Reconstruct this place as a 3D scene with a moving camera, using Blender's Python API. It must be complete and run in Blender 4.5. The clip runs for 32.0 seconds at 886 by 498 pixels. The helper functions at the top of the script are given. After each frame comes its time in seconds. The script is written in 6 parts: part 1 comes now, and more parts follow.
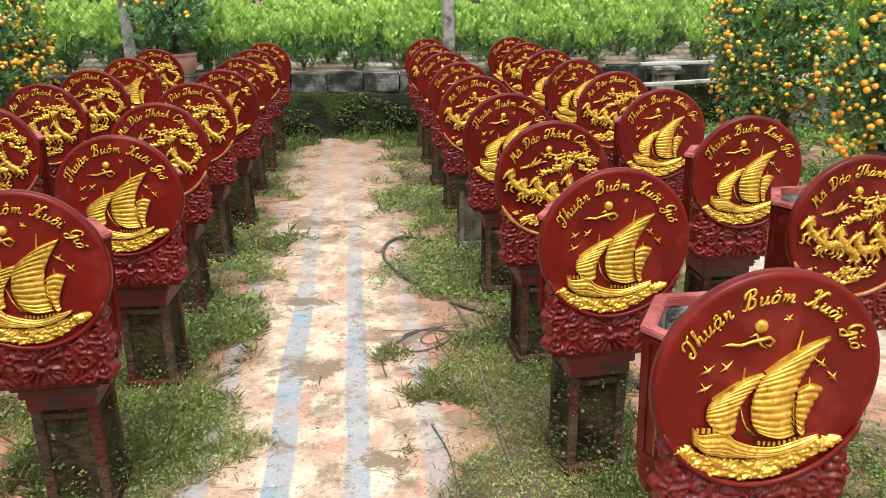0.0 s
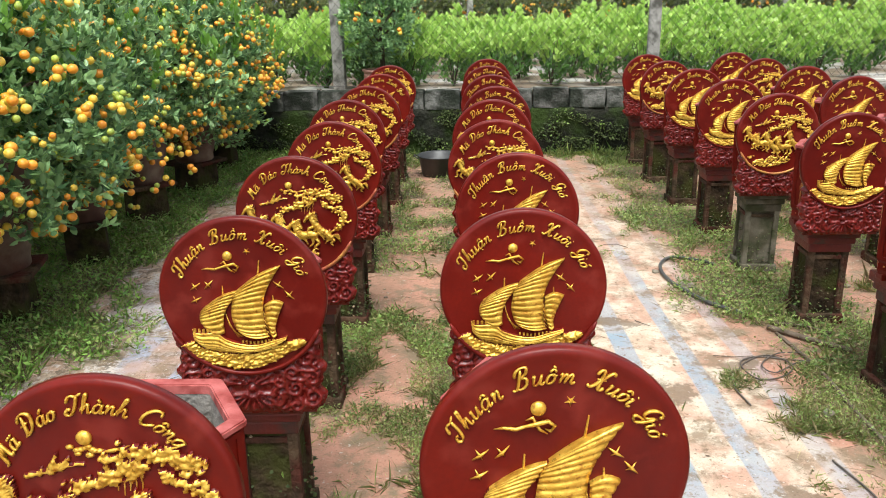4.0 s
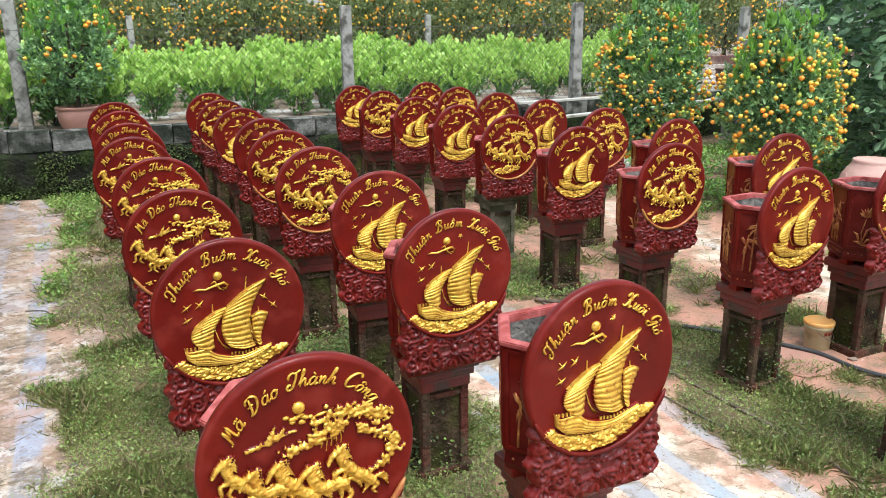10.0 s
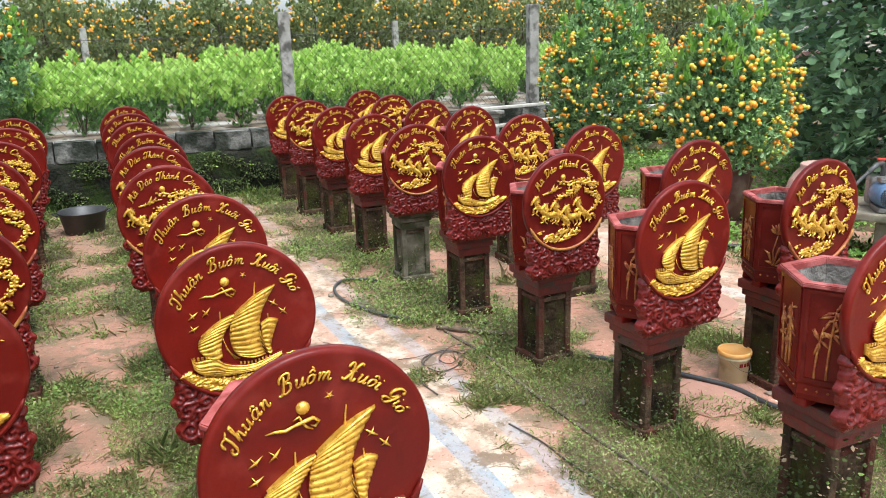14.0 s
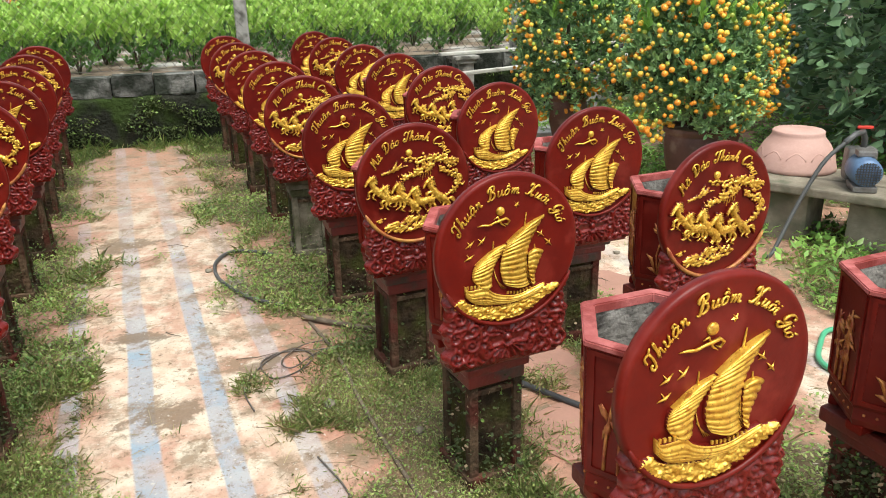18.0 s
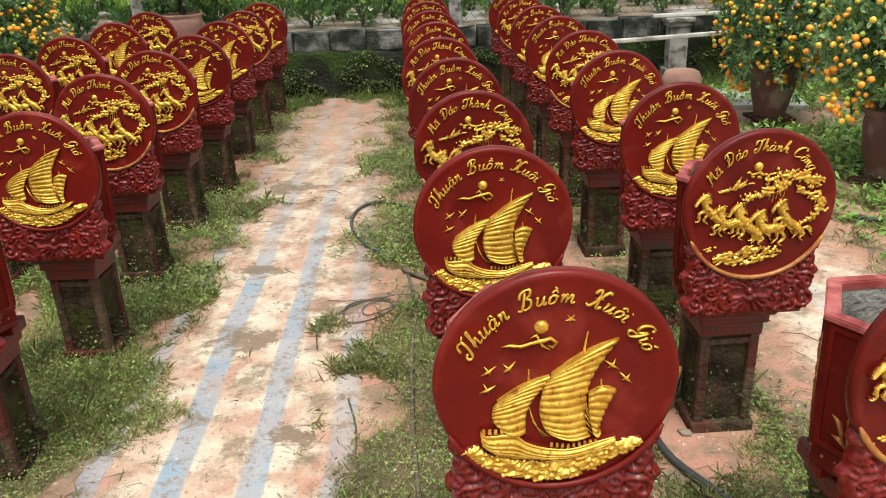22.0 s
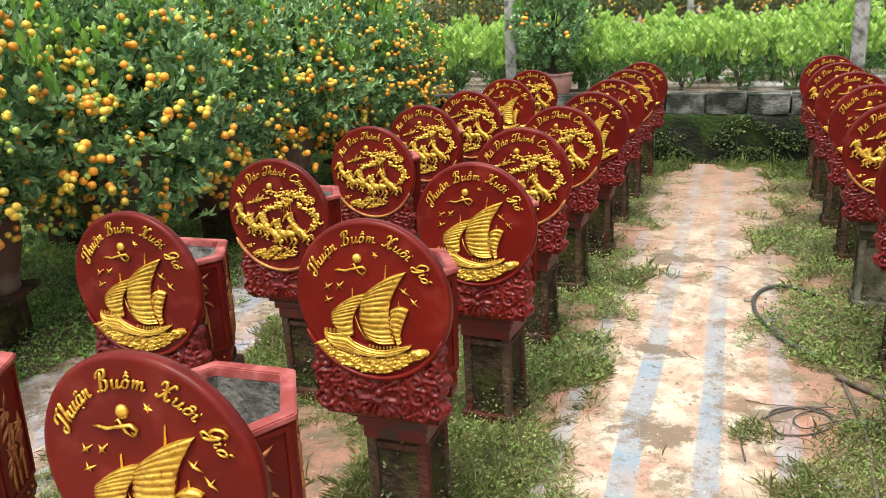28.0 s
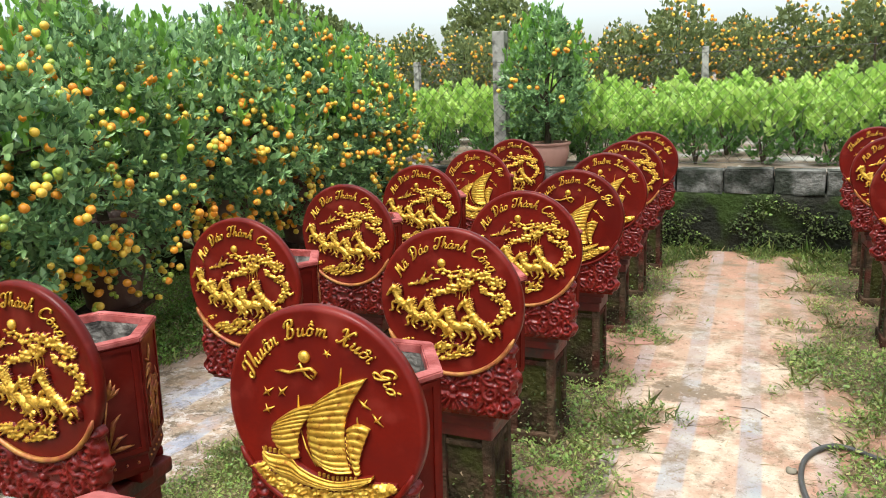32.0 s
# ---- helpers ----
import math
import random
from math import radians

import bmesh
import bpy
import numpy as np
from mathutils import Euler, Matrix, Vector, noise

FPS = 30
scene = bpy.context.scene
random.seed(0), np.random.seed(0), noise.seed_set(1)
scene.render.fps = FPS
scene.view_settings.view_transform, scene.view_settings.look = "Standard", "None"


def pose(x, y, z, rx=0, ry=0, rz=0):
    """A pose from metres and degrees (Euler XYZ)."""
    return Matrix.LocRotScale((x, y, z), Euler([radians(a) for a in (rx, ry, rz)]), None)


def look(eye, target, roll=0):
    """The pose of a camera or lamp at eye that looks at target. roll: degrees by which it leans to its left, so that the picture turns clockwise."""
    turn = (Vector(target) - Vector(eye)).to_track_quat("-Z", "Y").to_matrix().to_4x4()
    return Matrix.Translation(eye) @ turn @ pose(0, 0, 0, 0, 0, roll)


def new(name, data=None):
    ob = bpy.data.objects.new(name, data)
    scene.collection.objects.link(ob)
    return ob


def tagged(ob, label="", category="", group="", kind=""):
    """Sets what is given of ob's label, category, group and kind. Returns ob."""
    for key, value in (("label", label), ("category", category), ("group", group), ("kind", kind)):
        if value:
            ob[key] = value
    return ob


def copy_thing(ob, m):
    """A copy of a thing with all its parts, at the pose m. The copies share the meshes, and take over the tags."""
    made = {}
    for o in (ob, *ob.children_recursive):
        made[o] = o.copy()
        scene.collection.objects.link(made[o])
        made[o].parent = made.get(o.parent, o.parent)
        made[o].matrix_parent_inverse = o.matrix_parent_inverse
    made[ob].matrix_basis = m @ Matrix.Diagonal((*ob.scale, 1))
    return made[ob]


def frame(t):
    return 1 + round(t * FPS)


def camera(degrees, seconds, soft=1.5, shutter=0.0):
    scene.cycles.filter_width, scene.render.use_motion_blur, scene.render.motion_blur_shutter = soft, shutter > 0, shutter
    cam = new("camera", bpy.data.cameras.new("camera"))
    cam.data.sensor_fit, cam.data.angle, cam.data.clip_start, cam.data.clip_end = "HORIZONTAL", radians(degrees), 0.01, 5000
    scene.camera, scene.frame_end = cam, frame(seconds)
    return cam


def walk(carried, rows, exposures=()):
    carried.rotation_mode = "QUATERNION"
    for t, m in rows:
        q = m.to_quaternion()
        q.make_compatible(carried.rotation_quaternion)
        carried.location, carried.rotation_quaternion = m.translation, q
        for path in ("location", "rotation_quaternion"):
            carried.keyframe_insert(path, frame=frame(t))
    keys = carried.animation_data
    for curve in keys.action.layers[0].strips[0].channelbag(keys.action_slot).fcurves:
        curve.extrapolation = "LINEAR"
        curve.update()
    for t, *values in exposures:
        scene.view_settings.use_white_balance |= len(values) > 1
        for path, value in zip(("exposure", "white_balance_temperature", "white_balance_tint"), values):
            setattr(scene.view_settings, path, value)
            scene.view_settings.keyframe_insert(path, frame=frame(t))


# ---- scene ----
cam = camera(59.7, 32.0, soft=1.0)
METRES, EYE, TILT, LEAN, TURN = 8.0, 1.615, -18.98, 0.63, 0.0
ROWS = [
    (0.0, 0.0, 0.0, 0.0, 0.0, 0.0, -0.0),
    (0.5, -0.0178, 0.0086, 0.0042, 2.43, -1.12, 1.73),
    (1.0, -0.0348, 0.0174, 0.0102, 2.27, 0.28, 1.8),
    (1.5, -0.0525, 0.0172, 0.0125, 3.62, 1.25, -0.17),
    (2.0, -0.0791, 0.0074, 0.0097, 4.8, 1.65, -1.0),
    (2.5, -0.1021, -0.0058, 0.005, 5.77, 1.68, -1.33),
    (3.0, -0.1148, -0.0105, 0.0017, 6.56, 1.28, -2.37),
    (3.5, -0.1251, -0.0072, -0.0004, 7.66, 0.88, -1.88),
    (5.5, -0.1919, 0.0023, 0.0046, 0.59, 1.24, -0.82),
    (6.0, -0.2045, -0.0073, 0.0007, -2.97, 1.37, 0.59),
    (6.5, -0.2124, -0.0279, -0.0056, -4.56, 2.15, 2.95),
    (7.0, -0.2227, -0.0422, -0.0111, -4.79, 2.33, 3.65),
    (7.5, -0.2428, -0.0448, -0.0108, -6.79, 2.45, 4.22),
    (8.0, -0.2597, -0.0456, -0.0127, -11.22, 1.74, 5.2),
    (8.5, -0.2624, -0.0502, -0.0127, -13.84, 1.53, 4.92),
    (9.0, -0.2587, -0.0522, -0.0122, -15.89, 2.25, 5.29),
    (9.5, -0.2566, -0.0517, -0.0097, -17.47, 2.24, 6.0),
    (10.0, -0.2566, -0.0532, -0.0091, -18.21, 2.1, 6.11),
    (10.5, -0.255, -0.0531, -0.01, -18.8, 1.97, 6.16),
    (11.0, -0.2512, -0.052, -0.0116, -19.59, 1.33, 6.5),
    (11.5, -0.2441, -0.0515, -0.0158, -20.06, 0.62, 6.86),
    (12.0, -0.2335, -0.0502, -0.0209, -19.34, 0.38, 6.85),
    (12.5, -0.2117, -0.0517, -0.0191, -18.08, 1.2, 7.41),
    (13.0, -0.1985, -0.0527, -0.0156, -16.73, 2.29, 8.44),
    (13.5, -0.1846, -0.0415, -0.0139, -16.57, 2.25, 7.94),
    (14.0, -0.161, -0.0256, -0.0046, -17.95, 2.65, 7.22),
    (14.5, -0.1475, -0.0163, -0.002, -19.51, 2.39, 8.12),
    (16.5, -0.0713, -0.0002, 0.0033, -13.28, 1.42, 3.6),
    (17.0, -0.0571, 0.0153, 0.009, -12.4, 1.14, 2.92),
    (17.5, -0.0469, 0.0202, 0.0107, -14.21, -0.0, 4.68),
    (18.0, -0.0313, 0.0229, 0.0113, -15.12, -1.43, 5.61),
    (18.5, -0.0035, 0.0261, 0.0117, -9.48, -1.69, 3.15),
    (19.0, 0.0115, 0.0318, 0.0135, -4.48, -0.72, 2.97),
    (19.5, 0.0158, 0.0276, 0.0123, -3.81, -0.76, 3.78),
    (20.0, 0.0207, 0.0091, 0.0067, -2.58, -1.82, 2.76),
    (20.5, 0.0284, -0.0017, 0.0033, -0.92, -3.3, 2.38),
    (21.0, 0.042, 0.0009, 0.0058, -0.17, -3.8, 1.12),
    (21.5, 0.0563, 0.0074, 0.0083, 1.41, -3.68, -0.05),
    (22.0, 0.065, 0.0086, 0.01, 3.86, -3.48, 0.18),
    (22.5, 0.0711, 0.012, 0.0109, 4.95, -2.79, -0.15),
    (23.0, 0.0752, 0.0212, 0.0169, 1.63, -3.2, 0.55),
    (23.5, 0.0743, 0.0202, 0.018, -0.3, -2.9, 0.66),
    (24.0, 0.0694, 0.0187, 0.0171, 0.76, -2.17, -0.3),
    (24.5, 0.0579, 0.0136, 0.0149, 4.01, -1.71, -1.4),
    (25.0, 0.0407, 0.0105, 0.0111, 7.54, -1.09, -2.53),
    (25.5, 0.0215, 0.0072, 0.0078, 10.41, -0.56, -3.07),
    (26.0, 0.0073, 0.0026, 0.0036, 12.74, -0.84, -4.26),
    (26.5, -0.001, 0.0057, 0.0036, 16.33, -1.46, -5.06),
    (28.5, -0.0123, 0.0506, 0.0173, 28.4, 0.07, -6.33),
    (29.0, -0.0196, 0.061, 0.0211, 30.07, -0.34, -7.05),
    (29.5, -0.0269, 0.0745, 0.0238, 30.3, -0.54, -8.4),
    (30.0, -0.03, 0.0876, 0.0279, 28.87, 0.35, -8.67),
    (30.5, -0.0316, 0.1160, 0.0286, 30.0, 2.1, -10.25),
    (31.0, -0.026, 0.1658, 0.0412, 31.83, 4.28, -9.85),
    (31.5, -0.026, 0.1818, 0.0487, 30.56, 4.85, -7.5),
    (32.0, -0.0355, 0.1955, 0.0552, 27.13, 4.4, -7.05),
]
walk(cam, [(t, pose(0, 0, EYE, TILT, LEAN, TURN) @ pose(METRES * x, METRES * y, METRES * z, 90 + pitch, roll, yaw)) for t, x, y, z, yaw, pitch, roll in ROWS],
     exposures=((0.0, 1.08, 6350, 6), (3.0, 1.15, 6300, 6), (6.0, 1.2, 5950, 6), (9.0, 1.2, 5850, 6), (11.0, 1.25, 5850, 7), (13.0, 1.32, 5850, 7), (14.5, 1.2, 5950, 7), (17.0, 1.08, 6250, 5),
                (20.0, 1.0, 6350, 5), (23.0, 0.92, 6450, 5), (26.0, 1.08, 6400, 5), (29.0, 1.2, 6300, 5), (32.0, 1.22, 6250, 5)))
TAU = math.tau
PI = math.pi

# ---------------------------------------------------------------- light
world = bpy.data.worlds.new("overcast_sky")
scene.world = world
world.use_nodes = True
wn = world.node_tree.nodes
wl = world.node_tree.links
wn.clear()
sky = wn.new("ShaderNodeTexSky")
sky.sky_type = "NISHITA"
sky.sun_disc = False
sky.sun_elevation = radians(66)
sky.sun_rotation = radians(174)
sky.dust_density = 3.0
sky.air_density = 1.0
sky.ozone_density = 1.0
back = wn.new("ShaderNodeBackground")
back.inputs["Strength"].default_value = 0.132
world_out = wn.new("ShaderNodeOutputWorld")
grey = wn.new("ShaderNodeHueSaturation")      # cloud cover takes most of the blue out
grey.inputs["Saturation"].default_value = 0.35
wl.new(sky.outputs[0], grey.inputs["Color"])
wl.new(grey.outputs[0], back.inputs["Color"])
wl.new(back.outputs[0], world_out.inputs["Surface"])

sun_data = bpy.data.lights.new("sun", "SUN")
sun_data.energy = 1.5
sun_data.angle = radians(28)
sun_data.color = (1.0, 0.96, 0.9)
sun = new("sun", sun_data)
sun.matrix_world = look((1, -6, 24), (0, 4, 0))


# ---------------------------------------------------------------- materials
def material(name, base, rough=0.6, metal=0.0, second=None, scale=8.0, mix=0.5, fine=60.0, bump=0.2, bump_size=0.01,
             stain=None, stain_scale=2.0, stain_amount=0.4, spread=0.0, coat=0.0, gloss=0.5):
    """Principled material with grain, blotches and relief in object space (metres)."""
    m = bpy.data.materials.new(name)
    m.use_nodes = True
    n, l = m.node_tree.nodes, m.node_tree.links
    b = n["Principled BSDF"]
    b.inputs["Roughness"].default_value = rough
    b.inputs["Metallic"].default_value = metal
    b.inputs["Coat Weight"].default_value = coat
    b.inputs["Specular IOR Level"].default_value = gloss
    tex = n.new("ShaderNodeTexCoord")
    shift = n.new("ShaderNodeVectorMath")
    shift.operation = "MULTIPLY_ADD"
    info = n.new("ShaderNodeObjectInfo")
    shift.inputs[1].default_value = (1, 1, 1)
    spread_vec = n.new("ShaderNodeVectorMath")
    spread_vec.operation = "SCALE"
    spread_vec.inputs["Scale"].default_value = 37.0
    comb = n.new("ShaderNodeCombineXYZ")
    for k in range(3):
        l.new(info.outputs["Random"], comb.inputs[k])
    l.new(comb.outputs[0], spread_vec.inputs[0])
    l.new(tex.outputs["Object"], shift.inputs[0])
    l.new(spread_vec.outputs[0], shift.inputs[2])

    def noise_at(s, detail=4.0):
        t = n.new("ShaderNodeTexNoise")
        t.inputs["Scale"].default_value = s
        t.inputs["Detail"].default_value = detail
        l.new(shift.outputs[0], t.inputs["Vector"])
        return t.outputs["Fac"]

    def ramp(f, lo, hi):
        r = n.new("ShaderNodeMapRange")
        r.inputs["From Min"].default_value, r.inputs["From Max"].default_value = lo, hi
        l.new(f, r.inputs["Value"])
        return r.outputs[0]

    def blend(f, a, c):
        x = n.new("ShaderNodeMix")
        x.data_type = "RGBA"
        if isinstance(f, float):
            x.inputs["Factor"].default_value = f
        else:
            l.new(f, x.inputs["Factor"])
        for v, s in ((a, x.inputs["A"]), (c, x.inputs["B"])):
            if isinstance(v, tuple):
                s.default_value = (*v, 1)
            else:
                l.new(v, s)
        return x.outputs["Result"]

    if rough >= 0.8:
        b.inputs["Specular IOR Level"].default_value = 0.1
    second = second or tuple(c * 0.7 for c in base)
    colour = blend(ramp(noise_at(scale), 0.5 - 0.25 / max(mix, 0.05) * 0.5, 0.5 + 0.25 / max(mix, 0.05) * 0.5), base, second)
    colour = blend(ramp(noise_at(fine, 6.0), 0.3, 0.75), colour, blend(0.45, colour, second))
    if stain:
        f = ramp(noise_at(stain_scale, 8.0), 0.62 - 0.3 * stain_amount, 0.72 - 0.2 * stain_amount)
        colour = blend(f, colour, stain)
    if spread:
        hsv = n.new("ShaderNodeHueSaturation")
        v = n.new("ShaderNodeMapRange")
        v.inputs["To Min"].default_value, v.inputs["To Max"].default_value = 1 - spread, 1 + spread
        l.new(info.outputs["Random"], v.inputs["Value"])
        l.new(v.outputs[0], hsv.inputs["Value"])
        l.new(colour, hsv.inputs["Color"])
        colour = hsv.outputs[0]
    l.new(colour, b.inputs["Base Color"])
    rr = n.new("ShaderNodeMapRange")
    rr.inputs["To Min"].default_value, rr.inputs["To Max"].default_value = max(rough - 0.12, 0.02), min(rough + 0.15, 1)
    l.new(noise_at(scale * 2.3), rr.inputs["Value"])
    l.new(rr.outputs[0], b.inputs["Roughness"])
    if bump:
        bp = n.new("ShaderNodeBump")
        bp.inputs["Strength"].default_value = bump
        bp.inputs["Distance"].default_value = bump_size
        l.new(noise_at(fine, 8.0), bp.inputs["Height"])
        l.new(bp.outputs[0], b.inputs["Normal"])
    return m


def leaf_material(name, dark, light, rough=0.45, sheen=0.35, clumps=0.42):
    """Leaves: colour varies leaf by leaf, some light comes through."""
    m = bpy.data.materials.new(name)
    m.use_nodes = True
    n, l = m.node_tree.nodes, m.node_tree.links
    b = n["Principled BSDF"]
    geo = n.new("ShaderNodeNewGeometry")
    r = n.new("ShaderNodeValToRGB")
    r.color_ramp.elements[0].color = (*dark, 1)
    r.color_ramp.elements[1].color = (*light, 1)
    tex = n.new("ShaderNodeTexCoord")
    clump = n.new("ShaderNodeTexNoise")
    clump.inputs["Scale"].default_value, clump.inputs["Detail"].default_value = 2.6, 4.0
    l.new(tex.outputs["Object"], clump.inputs["Vector"])
    spread_in = n.new("ShaderNodeMapRange")
    spread_in.inputs["From Min"].default_value, spread_in.inputs["From Max"].default_value = 0.32, 0.68
    l.new(clump.outputs["Fac"], spread_in.inputs["Value"])
    both = n.new("ShaderNodeMix")
    both.data_type = "FLOAT"
    both.inputs["Factor"].default_value = clumps
    l.new(geo.outputs["Random Per Island"], both.inputs["A"])
    l.new(spread_in.outputs[0], both.inputs["B"])
    l.new(both.outputs["Result"], r.inputs["Fac"])
    l.new(r.outputs[0], b.inputs["Base Color"])
    b.inputs["Roughness"].default_value = rough
    b.inputs["Specular IOR Level"].default_value = 0.5
    t = n.new("ShaderNodeBsdfTranslucent")
    l.new(r.outputs[0], t.inputs["Color"])
    mx = n.new("ShaderNodeMixShader")
    mx.inputs["Fac"].default_value = sheen
    out = n["Material Output"]
    l.new(b.outputs[0], mx.inputs[1])
    l.new(t.outputs[0], mx.inputs[2])
    l.new(mx.outputs[0], out.inputs["Surface"])
    return m


RED = material("red_oxide_paint", (0.158, 0.0088, 0.004), 0.34, 0.0, (0.088, 0.006, 0.004), 7, 0.6, 90, 0.14, 0.003, stain=(0.16, 0.017, 0.011), stain_scale=11, stain_amount=0.25, spread=0.12, gloss=0.2)
RED_CARVED = material("dark_red_carving_paint", (0.185, 0.0115, 0.007), 0.26, 0.0, (0.12, 0.009, 0.007), 14, 0.6, 120, 0.2, 0.003, spread=0.12, gloss=0.4)
# bleached pink paint, with sky light on the upturned edge mixed into its colour
RIM = material("bleached_skylit_rim_paint", (0.46, 0.135, 0.12), 0.7, 0.0, (0.25, 0.04, 0.032), 14, 0.9, 70, 0.5, 0.005, stain=(0.2, 0.025, 0.018), stain_scale=18, stain_amount=0.4, spread=0.15)
GOLD = material("gold_paint", (0.92, 0.62, 0.10), 0.3, 0.62, (0.58, 0.30, 0.03), 45, 0.7, 160, 0.4, 0.003, stain=(0.4, 0.15, 0.015), stain_scale=70, stain_amount=0.15, spread=0.06)
GOLD_WORN = material("worn_gold_over_red", (0.5, 0.27, 0.05), 0.45, 0.2, (0.3, 0.06, 0.03), 22, 0.7, 90, 0.2, 0.003)
BAMBOO = material("gilded_red_relief", (0.62, 0.30, 0.07), 0.4, 0.35, (0.3, 0.06, 0.03), 40, 0.8, 120, 0.15, 0.002)
POT_INSIDE = material("grey_cement_lining", (0.33, 0.31, 0.275), 0.85, 0.0, (0.17, 0.155, 0.135), 9, 0.9, 60, 0.8, 0.012, stain=(0.075, 0.068, 0.06), stain_scale=12, stain_amount=0.45, spread=0.2)
CEMENT = material("mossy_cement", (0.125, 0.08, 0.048), 0.95, 0.0, (0.04, 0.028, 0.017), 9, 0.9, 45, 0.9, 0.02, stain=(0.085, 0.026, 0.018), stain_scale=6, stain_amount=0.5, spread=0.25)
# darker cement for the recessed shafts and the tree stands
CEMENT_DARK = material("dark_brown_cement", (0.085, 0.055, 0.032), 0.95, 0.0, (0.022, 0.015, 0.009), 11, 0.9, 45, 0.9, 0.02, stain=(0.05, 0.05, 0.014), stain_scale=8, stain_amount=0.6, spread=0.15)
CAP = material("faded_red_cap_paint", (0.17, 0.018, 0.012), 0.5, 0.0, (0.09, 0.014, 0.01), 8, 0.7, 60, 0.4, 0.006, stain=(0.05, 0.03, 0.022), stain_scale=9, stain_amount=0.35, spread=0.2)
WALL_BLOCK = material("weathered_grey_block", (0.2, 0.195, 0.175), 0.95, 0.0, (0.08, 0.08, 0.07), 5, 0.9, 40, 0.9, 0.02, stain=(0.03, 0.034, 0.025), stain_scale=5, stain_amount=0.8, spread=0.3)
WALL_DARK = material("algae_black_wall", (0.04, 0.04, 0.03), 0.95, 0.0, (0.016, 0.017, 0.012), 4, 0.9, 30, 0.9, 0.03, stain=(0.035, 0.055, 0.014), stain_scale=3, stain_amount=0.55)
POST = material("concrete_post", (0.42, 0.4, 0.36), 0.9, 0.0, (0.25, 0.24, 0.21), 6, 0.7, 60, 0.5, 0.008, stain=(0.1, 0.095, 0.08), stain_scale=8, stain_amount=0.4, spread=0.1)
GREY_CEMENT = material("bare_grey_cement", (0.2, 0.175, 0.13), 0.9, 0.0, (0.09, 0.077, 0.052), 8, 0.8, 50, 0.6, 0.012, stain=(0.06, 0.06, 0.03), stain_scale=7, stain_amount=0.5)
RUBBLE = material("pale_rubble", (0.42, 0.39, 0.34), 0.9, 0.0, (0.16, 0.14, 0.11), 3, 1.0, 30, 0.6, 0.01)
SOIL = material("field_soil", (0.3, 0.24, 0.18), 0.95, 0.0, (0.17, 0.12, 0.085), 2, 0.8, 20, 0.8, 0.03, stain=(0.42, 0.4, 0.37), stain_scale=1.5, stain_amount=0.4)
BARK = material("bark", (0.1, 0.075, 0.05), 0.9, 0.0, (0.055, 0.045, 0.03), 20, 0.7, 80, 0.6, 0.008)
CLAY = material("brown_clay_pot", (0.13, 0.055, 0.036), 0.55, 0.0, (0.07, 0.03, 0.022), 5, 0.7, 60, 0.3, 0.005, stain=(0.2, 0.14, 0.1), stain_scale=4, stain_amount=0.3, spread=0.2)
CLAY_PALE = material("pale_terracotta", (0.5, 0.27, 0.2), 0.75, 0.0, (0.4, 0.2, 0.15), 7, 0.6, 60, 0.3, 0.004)
LEAF = leaf_material("kumquat_leaf", (0.035, 0.11, 0.05), (0.46, 0.68, 0.28), 0.3, 0.38, 0.3)
LEAF_TIP = leaf_material("kumquat_shoot_leaf", (0.13, 0.3, 0.045), (0.32, 0.55, 0.1), 0.45, 0.5)
LEAF_FIELD = leaf_material("sapling_leaf", (0.2, 0.4, 0.05), (0.68, 0.86, 0.22), 0.42, 0.42, 0.35)
# darker green for the lower part of the sapling crowns
LEAF_LOW = leaf_material("sapling_low_leaf", (0.03, 0.09, 0.02), (0.2, 0.38, 0.08), 0.5, 0.35)
LEAF_FAR = leaf_material("orchard_leaf", (0.07, 0.11, 0.04), (0.3, 0.35, 0.13), 0.5, 0.4)
LEAF_DARK = leaf_material("dark_tree_leaf", (0.02, 0.065, 0.03), (0.36, 0.55, 0.28), 0.28, 0.25, 0.2)
GRASS = leaf_material("grass_blade", (0.05, 0.09, 0.016), (0.48, 0.54, 0.17), 0.5, 0.3, 0.5)
GRASS_DRY = leaf_material("dry_grass_blade", (0.2, 0.16, 0.07), (0.56, 0.47, 0.24), 0.8, 0.2)
WEED = leaf_material("weed_leaf", (0.03, 0.085, 0.014), (0.34, 0.5, 0.11), 0.42, 0.3, 0.5)
# lush green, raised further to offset the shade under the bushes
LUSH = leaf_material("brightened_lush_grass", (0.07, 0.2, 0.03), (0.4, 0.64, 0.13), 0.5, 0.35, 0.45)
MOSS = leaf_material("pedestal_moss", (0.018, 0.03, 0.009), (0.1, 0.13, 0.03), 0.8, 0.1, 0.7)
FRUIT = material("orange_kumquat_skin", (0.86, 0.38, 0.035), 0.36, 0.0, (0.76, 0.25, 0.015), 20, 0.5, 300, 0.15, 0.001, spread=0.12)
FRUIT_YELLOW = material("yellow_kumquat_skin", (0.84, 0.52, 0.06), 0.36, 0.0, (0.68, 0.45, 0.05), 20, 0.5, 300, 0.15, 0.001, spread=0.12)
FRUIT_GREEN = material("green_kumquat_skin", (0.42, 0.45, 0.06), 0.35, 0.0, (0.26, 0.36, 0.05), 20, 0.5, 300, 0.15, 0.001, spread=0.15)
HOSE = material("brown_black_hose", (0.06, 0.05, 0.042), 0.5, 0.0, (0.13, 0.105, 0.085), 20, 0.5, 60, 0.1, 0.002)
WIRE = material("dull_galvanised_wire", (0.14, 0.14, 0.13), 0.6, 0.4, (0.09, 0.08, 0.07), 30, 0.5, 60, 0.0)


